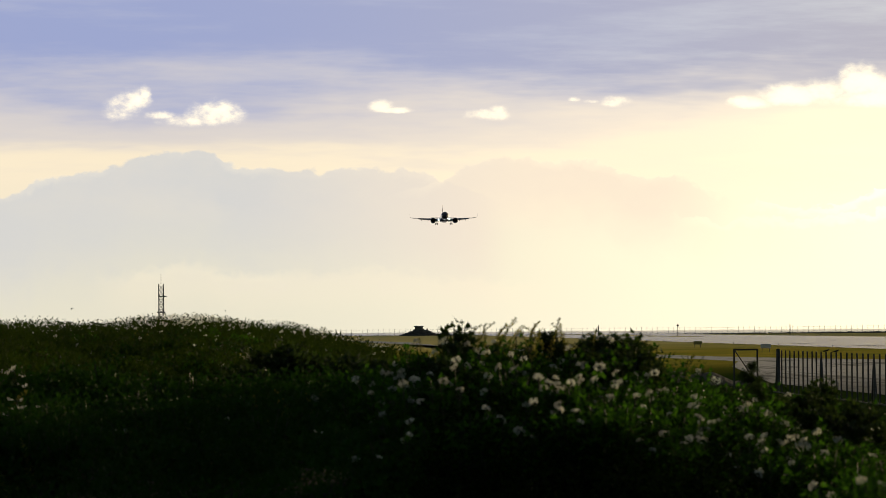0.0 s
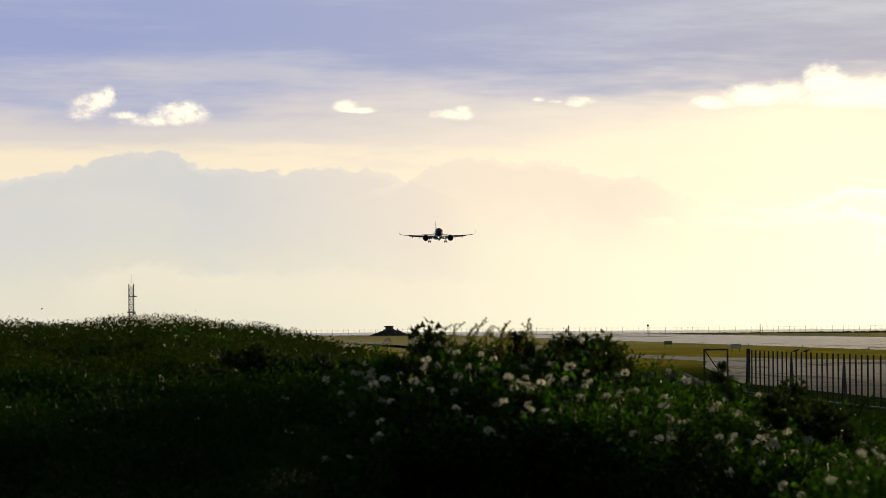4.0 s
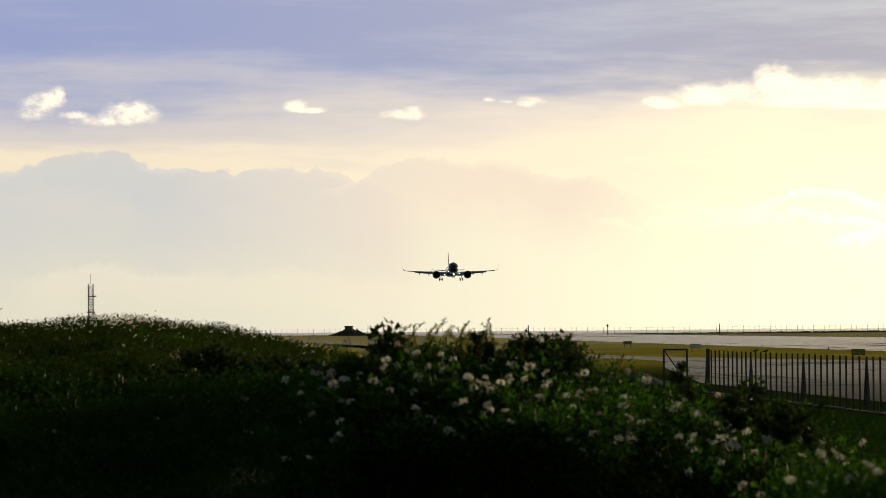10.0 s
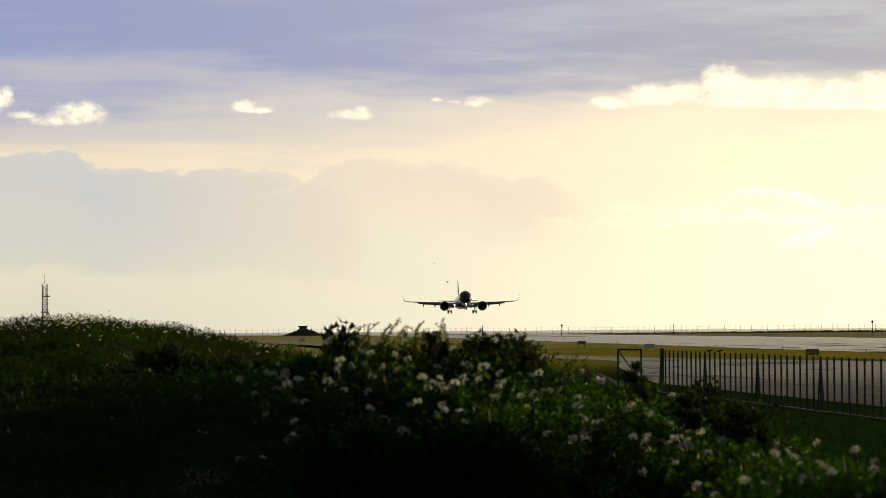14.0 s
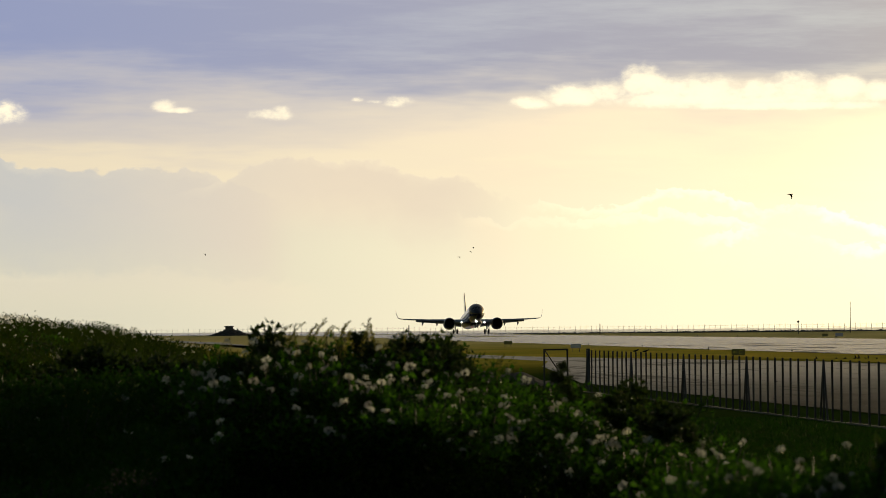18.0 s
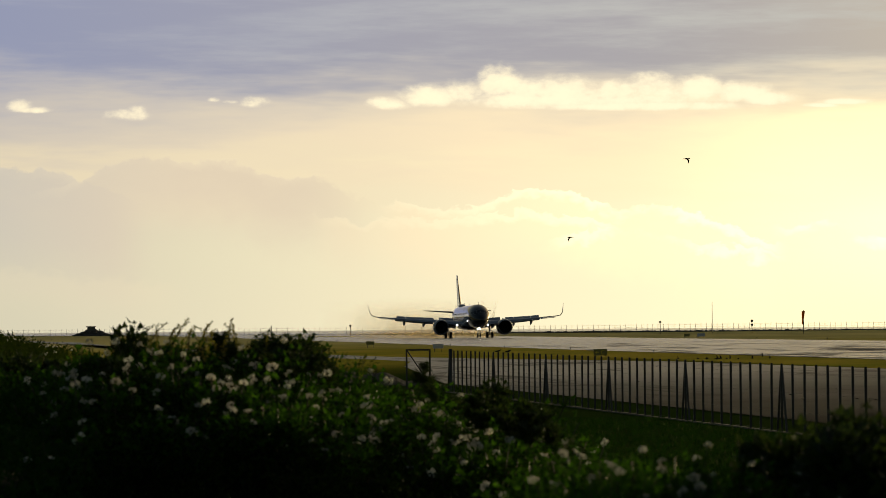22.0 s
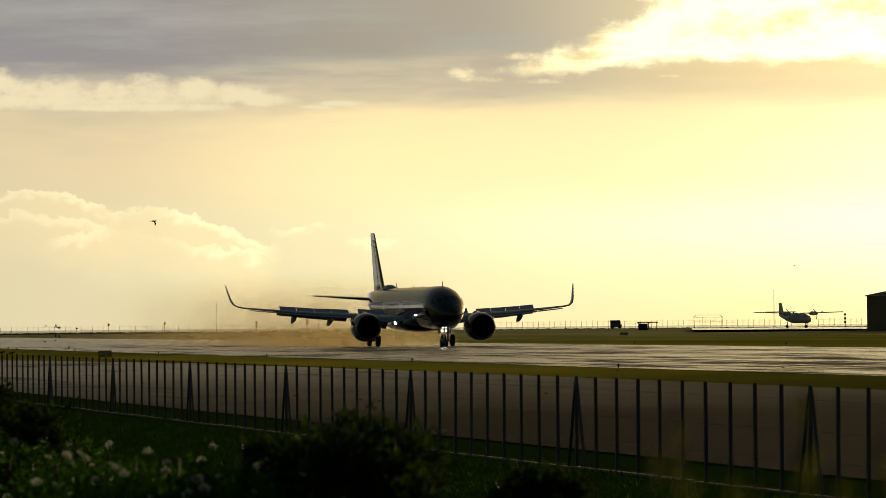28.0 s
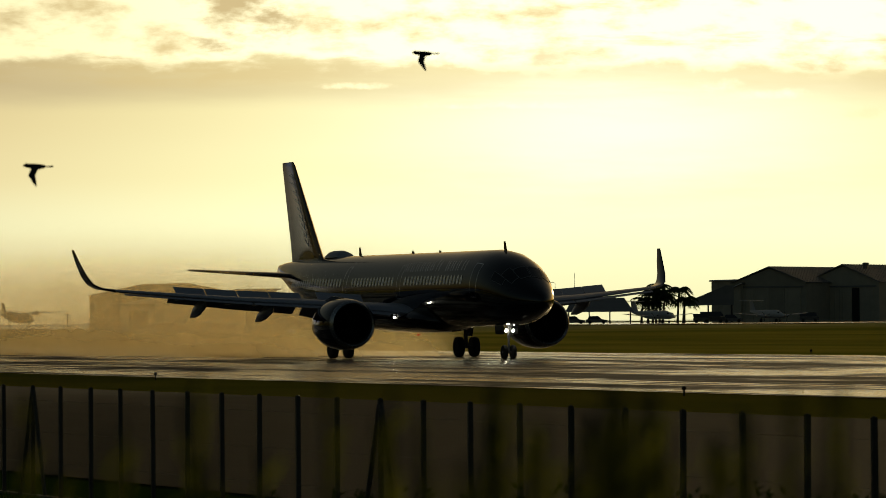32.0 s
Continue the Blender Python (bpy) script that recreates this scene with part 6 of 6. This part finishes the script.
def far_fence():
    root = thing("shore_fence", pose(0, 0, 0), "thin grey steel fence along the shore", "fence")
    bm = bmesh.new()
    box(bm, -0.035, 0.035, -0.035, 0.035, -0.5, 1.75)
    tip = rod(bm, (0, 0, 1.75), (0.0, -0.3, 2.0), 0.03, seg=4)
    me = mesh_of(tip, "post", M_STEEL)
    u, i = -1000.0, 0
    wires = Soup()
    prev = None
    while u < 1680:
        d = shore_distance(u) - 9
        x, y = spot(u, d)
        z = level(x, y) + 0.15
        part("post", me, None, root, at=pose(x, y, z, 0, 0, random.uniform(-5, 5)))
        here = Vector((x, y, z))
        if prev is not None and i % 2 == 0:
            for h in (0.4, 1.1, 1.7):
                wires.stick(prev + Vector((0, 0, h)), here + Vector((0, 0, h)), 0.02)
        if i % 2 == 0:
            prev = here
        i += 1
        u += 9.5
    part("wire", wires.mesh("wire", M_STEEL), None, root, "thin fence wires")


far_fence()


def mast(u, d, top_v, label, radius=0.07, name="mast", board=None, lean=0.0):
    x, y = spot(u, d)
    z = level(x, y)
    top = seen_z(u, top_v, d)
    root = thing(name, pose(x, y, z, 0, 0, -5.3 - math.degrees(u / FOCAL)) @ pose(0, 0, 0, 0, lean, 0), label, "mast")
    part("pole", rod(bmesh.new(), (0, 0, -0.4), (0, 0, top - z), radius, radius * 0.6), M_STEEL, root)
    if board:
        for k in range(board):
            disc = lathe([(-0.06, 0.02), (-0.06, 0.27), (0.06, 0.27), (0.06, 0.02)], 20)
            part("board", disc, M_DARK, root, "round dark board", False, pose(0, -0.1, top - z - 0.34 - 0.85 * k))
    return root


mast(540, 1150, 534, "thin white radio mast")
for u, v, n in ((448, 567, 1), (610, 565, 2), (873, 564, 1), (1650, 551, 3)):
    mast(u, 1120, v, "pole with round dark marker boards", 0.09, "marker_pole", n)
mast(-100, 1250, 574, "short pole with a square board", 0.1, "marker_pole", 1)
mast(98, 1250, 573, "short lamp pole by the shore", 0.14, "lamp_pole")
mast(-240, 1350, 576, "short beacon pole by the shore", 0.2, "lamp_pole")
mast(1525, 1180, 510, "tall thin mast behind the apron", 0.08)
for u, v in ((2035, 485), (2042, 496), (2158, 470), (2167, 472), (2245, 480), (2260, 492), (2320, 490), (2390, 468), (2400, 495), (2480, 490), (2435, 500), (2545, 480)):
    mast(u, 1290, v, "yacht mast beyond the shore", 0.06 + 0.03 * (u % 3 == 0), "yacht_mast", lean=(u * 7 % 11 - 5) * 0.9)


def boat(u, d, length):
    x, y = spot(u, d)
    root = thing("boat", pose(x, y, -1.6, 0, 0, 70 + 20 * math.sin(u)), "white moored boat on the lagoon", "boat", "moored boats")
    rings = []
    for s, w, z in ((-0.5, 0.05, 1.1), (-0.4, 0.11, 1.0), (-0.1, 0.16, 0.95), (0.25, 0.15, 0.95), (0.5, 0.1, 1.0)):
        rings.append([(s * length, w * length * math.cos(a), z + 1.1 * min(0, math.sin(a))) for a in [math.pi * i / 6 + math.pi for i in range(7)]])
    part("hull", loft(rings), M_WHITE, root, "white hull", True)
    part("cabin", box(bmesh.new(), -0.15 * length, 0.22 * length, -0.09 * length, 0.09 * length, 0.9, 2.0), M_WHITE, root)


for u in (2175, 2230, 2290, 2335, 2380, 2425, 2460, 2510):
    boat(u, 1480 + 40 * math.sin(u), 10)


def windsock():
    u, d = 701, 1000
    x, y = spot(u, d)
    z = level(x, y)
    root = thing("windsock", pose(x, y, z, 0, 0, -9), "limp orange windsock on a mast", "windsock")
    part("pole", rod(bmesh.new(), (0, 0, -0.4), (0, 0, 4.6), 0.07), M_STEEL, root)
    part("sock", lathe([(1.9, 0.10), (2.6, 0.16), (3.6, 0.25), (4.4, 0.32), (4.45, 0.30)], 16, "z"), M_ORANGE, root, "faded orange fabric", True, pose(-0.35, 0, 0, 0, 4))


windsock()


def rubble_mound():
    random.seed(3)
    u, d = -556, 1560
    root = thing("bunker_mound", facing(u, d), "rocky mound with a small concrete lookout", "mound")
    spots = []
    for k in range(160):
        r, a = random.random() ** 0.6 * 5.8, random.uniform(0, 2 * math.pi)
        spots.append(((r * math.cos(a), r * math.sin(a), max(0, 2.2 * (1 - (r / 5.8) ** 1.4)) * random.uniform(0.6, 1) - 0.2), random.uniform(0.5, 0.95)))
    part("rocks", rock_soup(spots, 3), None, root, "piled dark rocks")
    part("lookout", box(bmesh.new(), -1.5, 0.9, -1, 1.6, 1.2, 2.7), M_CONC, root, "small concrete block")
    part("slab", box(bmesh.new(), -1.8, 1.1, -1.2, 1.8, 2.7, 3.0), M_CONC, root)
    part("stub", rod(bmesh.new(), (2.2, 0, 1.0), (2.2, 0, 2.2), 0.3, 0.2), M_CONC, root)


rubble_mound()


def lattice_tower():
    u, d = -1013, 900
    root = thing("radio_tower", facing(u, d), "grey steel lattice mast with small platforms", "tower")
    top = seen_z(u, 503, d) - level(*spot(u, d))
    for sx in (-0.42, 0.42):
        for sy in (-0.42, 0.42):
            part("leg", rod(bmesh.new(), (sx, sy, -0.3), (sx, sy, top), 0.10, seg=6), M_STEEL, root)
    z = 0.2
    i = 0
    while z < top - 0.8:
        lat = bmesh.new()
        for (a, b) in (((-0.42, -0.42), (0.42, -0.42)), ((0.42, -0.42), (0.42, 0.42)), ((0.42, 0.42), (-0.42, 0.42)), ((-0.42, 0.42), (-0.42, -0.42))):
            p, q = (a, b) if i % 2 else (b, a)
            rod(lat, (*p, z), (*q, z + 0.85), 0.05, seg=4)
            rod(lat, (*a, z), (*b, z), 0.05, seg=4)
        part("lattice", lat, M_STEEL, root)
        z += 0.85
        i += 1
    for v, x0, x1 in ((525, -0.55, 0.95), (553, -0.75, 0.75)):
        zz = seen_z(u, v, d) - level(*spot(u, d))
        part("platform", box(bmesh.new(), x0, x1, -0.6, 0.6, zz - 0.12, zz + 0.12), M_STEEL, root)
    part("aerial", rod(bmesh.new(), (0, 0, top), (0, 0, top + 1.75), 0.04, 0.02), M_STEEL, root)


lattice_tower()


# ---- signs and lights beside the pavements ----
def taxi_sign(u, v, d, w, h, face, text=None):
    root = thing("taxiway_sign", facing(u, d, seen_z(u, v, d)), "low dark taxiway sign on short legs" if face is M_SIGN else "back of a low pale sign on short legs", "sign", "airfield signs")
    bd = box(bmesh.new(), -w / 2, w / 2, -0.06, 0.06, 0.15, 0.15 + h)
    part("board", bd, face, root)
    for x in (-w * 0.35, w * 0.35):
        part("leg", rod(bmesh.new(), (x, 0, -0.6), (x, 0, 0.2), 0.03), M_STEEL, root)
    if text:
        c = bpy.data.curves.new("sign_text", "FONT")
        c.body, c.size, c.extrude, c.align_x = text, h * 0.9, 0.005, "CENTER"
        t = new("sign_text", c)
        t.data.materials.append(M_SIGN_TEXT)
        t.parent = root
        t.matrix_basis = pose(w * 0.16, -0.07, 0.15 + h * 0.18, 90)
        bm = bmesh.new()
        panel(bm, ((-w * 0.4, -0.068, 0.15 + h * 0.5), (-w * 0.28, -0.068, 0.15 + h * 0.3), (-w * 0.28, -0.068, 0.15 + h * 0.5), (-w * 0.28, -0.068, 0.15 + h * 0.7)), 0.004)
        box(bm, -w * 0.28, -w * 0.1, -0.07, -0.064, 0.15 + h * 0.45, 0.15 + h * 0.55)
        part("arrow", bm, M_SIGN_TEXT, root)


taxi_sign(342, 632, 440, 1.15, 0.55, M_SIGN, "C")
taxi_sign(-65, 612, 640, 1.05, 0.42, M_SIGN)
taxi_sign(55, 619, 540, 1.1, 0.45, M_SIGN_BACK)
taxi_sign(2045, 588, 700, 1.2, 0.5, M_SIGN_BACK)
taxi_sign(1260, 593, 800, 1.3, 0.5, M_SIGN)
taxi_sign(520, 597, 800, 1.2, 0.5, M_SIGN_BACK)
taxi_sign(495, 597, 800, 0.9, 0.4, M_SIGN)


def edge_lights():
    stem = rod(bmesh.new(), (0, 0, -0.1), (0, 0, 0.2), 0.03, seg=8)
    stem_me = mesh_of(stem, "stem", M_DARK)
    head = lathe([(0.19, 0.03), (0.2, 0.08), (0.28, 0.08), (0.33, 0.04)], 10, "z")
    head_me = mesh_of(head, "lamp_head", M_DARK)
    for x in (64.5, 122.5):
        for k in range(-1, 24):
            y = 60 * k + 35
            root = thing("runway_edge_light", pose(x, y, level(x, y)), "low dark runway edge light on a stem", "runway light", "runway edge lights")
            part("stem", stem_me, None, root)
            part("lamp_head", head_me, None, root)


edge_lights()


# ---- gate, earth pile beside it ----
def gate():
    d = 286
    root = thing("fence_gate", facing(-1, d, level(*spot(-1, d))), "open steel gate frame with a diagonal bar and wire mesh", "gate")
    w, h = metres(41, d), 2.2
    for x in (0, w):
        part("gate_post", box(bmesh.new(), x - 0.05, x + 0.05, -0.05, 0.05, -0.3, h), M_STEEL, root)
    part("top_rail", box(bmesh.new(), 0.05, w - 0.05, -0.04, 0.04, h - 0.09, h), M_STEEL, root)
    part("diagonal_bar", rod(bmesh.new(), (0.05, 0, h - 0.1), (w - 0.05, 0, 0.3), 0.035), M_STEEL, root)
    net = Soup()
    x1 = metres(76, d)
    k = -1.0
    while k < x1:
        for s in (1, -1):
            a, b = (k, k + 1.0) if s > 0 else (k + 1.0, k)
            pa, pb = Vector((a, 0.02, 0)), Vector((b, 0.02, 1.0))
            if 0 <= min(a, b) and max(a, b) <= x1:
                net.stick(pa, pb, 0.010)
        k += 0.09
    part("wire_mesh", net.mesh("wire_mesh", M_STEEL), None, root, "diamond wire mesh")
    part("end_post", box(bmesh.new(), x1 - 0.05, x1 + 0.16, -0.06, 0.06, -0.3, h), M_STEEL, root)


gate()


def earth_heap():
    bm = bmesh.new()
    random.seed(4)
    grid = []
    for j in range(21):
        row = []
        for i in range(51):
            x, y = -6 + i * 0.2, -2 + j * 0.2
            z = 0.12 * noise.noise(Vector((x, y, 3)) * 2.7) + 0.07 * noise.noise(Vector((x, y, 7)) * 6) + 0.9 * max(0, 1 - ((x + 1.2) / 4.6) ** 2) * max(0, 1 - (y / 2.1) ** 2) + 0.25 * noise.noise(Vector((x, y, 0)) * 0.8)
            row.append(bm.verts.new((x, y, z - 0.1)))
        grid.append(row)
    for a, b in zip(grid, grid[1:]):
        for i in range(50):
            bm.faces.new((a[i], a[i + 1], b[i + 1], b[i]))
    x, y = spot(-60, 300)
    ob = part("earth_heap", bm, paint("bare_earth", (0.10, 0.085, 0.062), 0.9, vary=0.4, scale=1.5, bump=0.05), None, "heap of dark bare earth beside the gate", False, facing(-60, 300))
    tagged(ob, "", "earth heap")


earth_heap()


# ---- birds, and the spray behind the wheels ----
M_BIRD = paint("dark_feathers", (0.02, 0.018, 0.017), 0.7, vary=0.3, scale=20)


def bird(size, label, perched=False):
    """A small dark bird: body, head, tail and two wings; beak towards -y."""
    root = thing("bird", pose(0, 0, -20), label, "bird", "perched birds" if perched else "flying birds")
    s = size
    rings = []
    for y, r, z in ((-0.50, 0.01, 0.05), (-0.44, 0.05, 0.05), (-0.36, 0.09, 0.05), (-0.28, 0.08, 0.03), (-0.15, 0.11, 0.0), (0.05, 0.11, -0.01), (0.25, 0.07, 0.0), (0.33, 0.04, 0.0)):
        rings.append([(r * s * math.cos(a), y * s, (z + r * math.sin(a)) * s) for a in [2 * math.pi * i / 10 for i in range(10)]])
    part("body", loft(rings), M_BIRD, root, "", True)
    part("tail", panel(bmesh.new(), [(x * s, y * s, 0) for x, y in ((-0.05, 0.3), (0.05, 0.3), (0.09, 0.62), (-0.09, 0.62))], 0.02 * s), M_BIRD, root)
    wings = []
    for sd in (-1, 1):
        w = bmesh.new()
        if perched:
            panel(w, [(sd * 0.13 * s, y * s, z * s) for y, z in ((-0.2, 0.05), (0.45, 0.05), (0.35, -0.08), (-0.15, -0.1))], 0.03 * s)
        else:
            panel(w, [(sd * x * s, y * s, 0) for x, y in ((0.0, -0.14), (0.62, -0.26), (0.62, 0.0), (0.0, 0.12))], 0.02 * s)
            panel(w, [(sd * x * s, y * s, 0) for x, y in ((0.62, -0.26), (1.35, 0.06), (1.30, 0.10), (0.62, 0.0))], 0.015 * s)
        wings.append(part("wing", w, M_BIRD, root, at=pose(sd * 0.08 * s, 0, 0.05 * s)))
    return root, wings


BIRDS = []
# (metres off, wing length, ((seconds, column, row) ...)): columns counted from the gate post
for d, size, rows in ((260, 0.13, ((10, -1170, 546), (10.5, -1148, 545), (11, -1110, 540), (12, -900, 520), (13, -574, 502), (13.5, -470, 500), (14.5, -200, 497), (16.5, -215, 440), (17.5, -475, 461), (18, -600, 450), (19, -868, 449), (20, -1000, 440))),
                      (255, 0.12, ((0, 900, 500), (10, 420, 512), (10.5, 387, 507), (11, 200, 505), (11.5, 20, 500), (12, -135, 495), (13, -500, 480), (16.5, 380, 452), (17.5, 45, 462), (18, -150, 455), (19, -442, 456), (20, -755, 440), (21, -1000, 430))),
                      (250, 0.12, ((0, 980, 470), (16.5, 400, 425), (17.5, 68, 454), (18, -130, 445), (19, -430, 440), (20, -787, 458), (21, -1050, 445))),
                      (258, 0.12, ((0, 960, 480), (16.5, 395, 440), (17.5, 70, 440), (18, -125, 438), (19, -440, 454), (20, -727, 433), (21, -980, 430))),
                      (190, 0.22, ((0, 1500, 250), (17, 700, 320), (17.5, 572, 333), (18, 436, 345), (19, 203, 363), (20, 72, 379), (21, 102, 399), (22, 290, 420), (22.5, 400, 432), (23, 524, 439), (24, 640, 462), (25, 700, 500), (26.5, 171, 535), (27, 30, 500), (28, -300, 450), (32, -600, 300))),
                      (180, 0.22, ((0, 1500, 200), (20, 900, 262), (21, 720, 272), (22, 498, 281), (22.5, 390, 290), (23, 299, 301), (24, 150, 320), (24.5, 140, 340), (26.5, 403, 370), (27, 470, 372), (28, 430, 389), (28.5, 325, 416), (29.5, 885, 501), (30, 1000, 520), (32, 1200, 560))),
                      (300, 0.12, ((0, 2400, 420), (27, 1540, 445), (28, 1561, 467), (29, 1480, 480), (32, 1200, 500))),
                      (40, 0.21, ((0, -2500, 300), (28, -500, 300), (31, 650, 310), (31.5, 1150, 305), (32, 1597, 293))),
                      (38, 0.18, ((0, 2000, -900), (28, 2150, -600), (31, 2250, -220), (31.5, 2270, -70), (32, 2283, 92)))):
    b, w = bird(size, "dark bird in flight with spread wings")
    BIRDS.append((b, w, d, rows))


def perched():
    """Two birds on the fence and small ones feeding on the wet asphalt."""
    for k, y in enumerate((FENCE_NEAR + 67 * FENCE_STEP, FENCE_NEAR + 69 * FENCE_STEP)):
        b, _ = bird(0.34, "dark bird perched on a fence post", True)
        b.matrix_basis = pose(FENCE_X, y, -1.2 + FENCE_TOP + 0.07, -18, 0, 70)
    random.seed(21)
    first = None
    for k in range(26):
        u, d = random.uniform(150, 1250) if k < 16 else random.uniform(1100, 1900), random.uniform(205, 300)
        x, y = spot(u, d)
        m = pose(x, y, level(x, y) + 0.045, -10, 0, random.uniform(0, 360))
        if first is None:
            first, _ = bird(0.17, "small dark bird feeding on the wet asphalt", True)
            first.matrix_basis = m
        else:
            copy_thing(first, m)


perched()


def flock():
    """A loose flock lifting off the runway: one rigid bunch of birds that drifts."""
    random.seed(31)
    made = []
    for k in range(15):
        b, w = bird(0.15, "small dark bird taking off in a flock")
        lift = random.uniform(-10, 55)
        for sd, o in zip((-1, 1), w):
            o.matrix_basis = o.matrix_basis @ pose(0, 0, 0, 0, -sd * lift)
        made.append((b, w, random.uniform(0, 1), (random.gauss(0, 26), random.gauss(0, 17))))
    return made


FLOCK = flock()


def spray():
    """Mist thrown up behind the wheels: thin wavy veils, thick near the ground and thinning out rearwards and upwards."""
    n = Nodes("water_mist")
    sep = n.add("ShaderNodeSeparateXYZ")
    pos = n.add("ShaderNodeTexCoord").outputs["Object"]
    n.put(sep.inputs[0], pos)
    y, z = sep.outputs[1], sep.outputs[2]
    tall = n.math("MULTIPLY_ADD", n.math("SQRT", n.math("MAXIMUM", y, 0.0)), 0.60, 0.5)
    billow = n.noise(n.scaled(pos, (0.25, 0.10, 0.35)), 1.0, 5, 0.6)
    curl = n.noise(n.scaled(pos, (0.4, 0.10, 0.6)), 1.0, 3, 0.5)
    high = n.math("DIVIDE", n.math("ADD", z, n.math("MULTIPLY_ADD", billow, 2.6, -1.3)), tall)
    a = n.math("POWER", 2.718, n.math("MULTIPLY", n.math("MAXIMUM", high, 0.0), -0.75))
    a = n.math("MULTIPLY", a, n.math("MULTIPLY", n.step(y, 0.0, 10.0), n.step(y, 175.0, 40.0)))
    a = n.math("MULTIPLY", n.math("MULTIPLY", a, n.step(z, 9.0, 4.0)), n.math("MULTIPLY_ADD", curl, 0.14, 0.44))
    a = n.math("MULTIPLY", a, 0.74)
    # water drops send most light on forwards, spread by refraction
    tr, rf, tl = n.add("ShaderNodeBsdfTransparent"), n.add("ShaderNodeBsdfRefraction"), n.add("ShaderNodeBsdfTranslucent")
    # drops are colourless; the golden evening light is put into this tint
    rf.inputs["Color"].default_value = tl.inputs[0].default_value = (0.97, 0.80, 0.48, 1)
    rf.inputs["Roughness"].default_value, rf.inputs["IOR"].default_value = 0.75, 1.18
    wet, mx = n.add("ShaderNodeMixShader"), n.add("ShaderNodeMixShader")
    wet.inputs[0].default_value = 0.88
    n.put(wet.inputs[1], rf.outputs[0])
    n.put(wet.inputs[2], tl.outputs[0])
    n.put(mx.inputs[0], a)
    n.put(mx.inputs[1], tr.outputs[0])
    n.put(mx.inputs[2], wet.outputs[0])
    mat = n.surface(mx.outputs[0])
    root = thing("wheel_spray", pose(97.3, 1250, -14), "pale mist of water spray hanging behind the wheels", "spray")
    for k, x in enumerate((-5.0, -3.2, -1.0, 1.2, 3.2, 5.4)):
        bm = bmesh.new()
        grid = []
        for j in range(46):
            yy = j * 4.0
            row = []
            for i in range(7):
                zz = i * 1.5
                spread = 1 + yy / 90
                row.append(bm.verts.new((x * spread + 0.8 * math.sin(yy * 0.11 + k * 1.7 + zz * 0.3) + 0.25 * zz * (0.5 if x > 0 else -0.5), yy, zz)))
            grid.append(row)
        for p, q in zip(grid, grid[1:]):
            for i in range(6):
                bm.faces.new((p[i], p[i + 1], q[i + 1], q[i]))
        ob = part("mist_veil", bm, mat, root, "", True)
    return root


SPRAY = spray()


# ---- everything that moves ----
def motions():
    # seconds, main wheels along the runway, height, nose-up pitch
    rows = ((0, 2680, 56.1, 2.5), (3, 2457, 45.2, 2.5), (6, 2225, 34.6, 2.5), (9, 1980, 22.9, 2.5), (10.5, 1852, 17.8, 2.5), (13, 1641, 9.1, 3.0), (15, 1479, 4.2, 3.5),
            (17.5, 1279, 0.9, 4.5), (18.7, 1182, 0.05, 5.0), (19.2, 1142, 0, 4.8), (20, 1080, 0, 4.0), (21, 1002, 0, 2.2), (22, 925, 0, 0.4), (22.6, 880, 0, 0), (23, 849, 0, 0),
            (24, 776, 0, 0), (26, 634, 0, 0), (28, 506, 0, 0), (29, 445.5, 0, 0), (30, 387.5, 0, 0), (30.5, 359.1, 0, 0), (31, 330.6, 0, 0), (31.5, 302.6, 0, 0), (32, 275.2, 0, 0))
    walk(AIRLINER, [(t, pose(97.3, y, z, -p)) for t, y, z, p in rows])
    for ob, mid, hinge in SPOILERS:
        walk(ob, [(t, Matrix.Translation(mid) @ Matrix.Rotation(radians(a), 4, hinge)) for t, a in ((0, 0), (19.4, 0), (20.3, 42), (32, 42))])
    # the spray starts on the runway after touchdown and follows the wheels
    walk(SPRAY, [(t, pose(97.3, y, h)) for t, y, h in ((0, 1250, -14), (18.6, 1195, -14), (19.3, 1140, -7), (20, 1084, -3.0), (21, 1006, -1.2), (23, 852, -0.3), (24, 779, 0), (26, 637, 0), (28, 509, 0), (29, 448.5, 0), (30, 390.5, 0),
                                                       (30.5, 362, 0), (31, 333.6, 0), (31.5, 305.6, 0), (32, 278.2, 0))])
    for b, wings, d, rows in BIRDS:
        keys, last = [], 0.0
        for (t, u, v), (t2, u2, v2) in zip(rows, (*rows[1:], rows[-1])):
            x, y = spot(u, d)
            turn = -90 if u2 > u else 90 if u2 < u else last
            if abs(turn - last) > 85 and keys:
                turn = last + (60 if turn > last else -60)
            last = turn
            keys.append((t, pose(x, y, seen_z(u, v, d), 0, 18, turn - 20)))
        if rows[0][0] > 0:
            keys.insert(0, (0, keys[0][1]))
        if rows[-1][0] < 32:
            keys.append((32, keys[-1][1]))
        walk(b, keys)
        for sd, w in zip((-1, 1), wings):
            flap = [(t / 4, pose(w.location.x, w.location.y, w.location.z, 0, sd * -(25 if t % 2 else -18))) for t in range(0, 129)]
            walk(w, flap)
    for b, wings, lag, (du, dv) in FLOCK:
        keys = []
        for t, u, v in ((0, 560, 634), (25, 560, 634), (26.5, 520, 632), (27.2, 400, 620), (28, 268, 585), (29, 120, 560), (30, -60, 545), (32, -400, 530)):
            d = 240
            x, y = spot(u + du * (1 + 0.2 * lag), d)
            lift = max(0.0, min(1.0, (634 - v) / 40))
            keys.append((t, pose(x, y, max(level(x, y) + 0.1, seen_z(u, v + dv * lift, d)), 0, 12, 70)))
        walk(b, keys)
    walk(SKY, [(0, pose(0, 0, 0)), (32, pose(0, 0, 0, 0, 0, 0.545))])


motions()
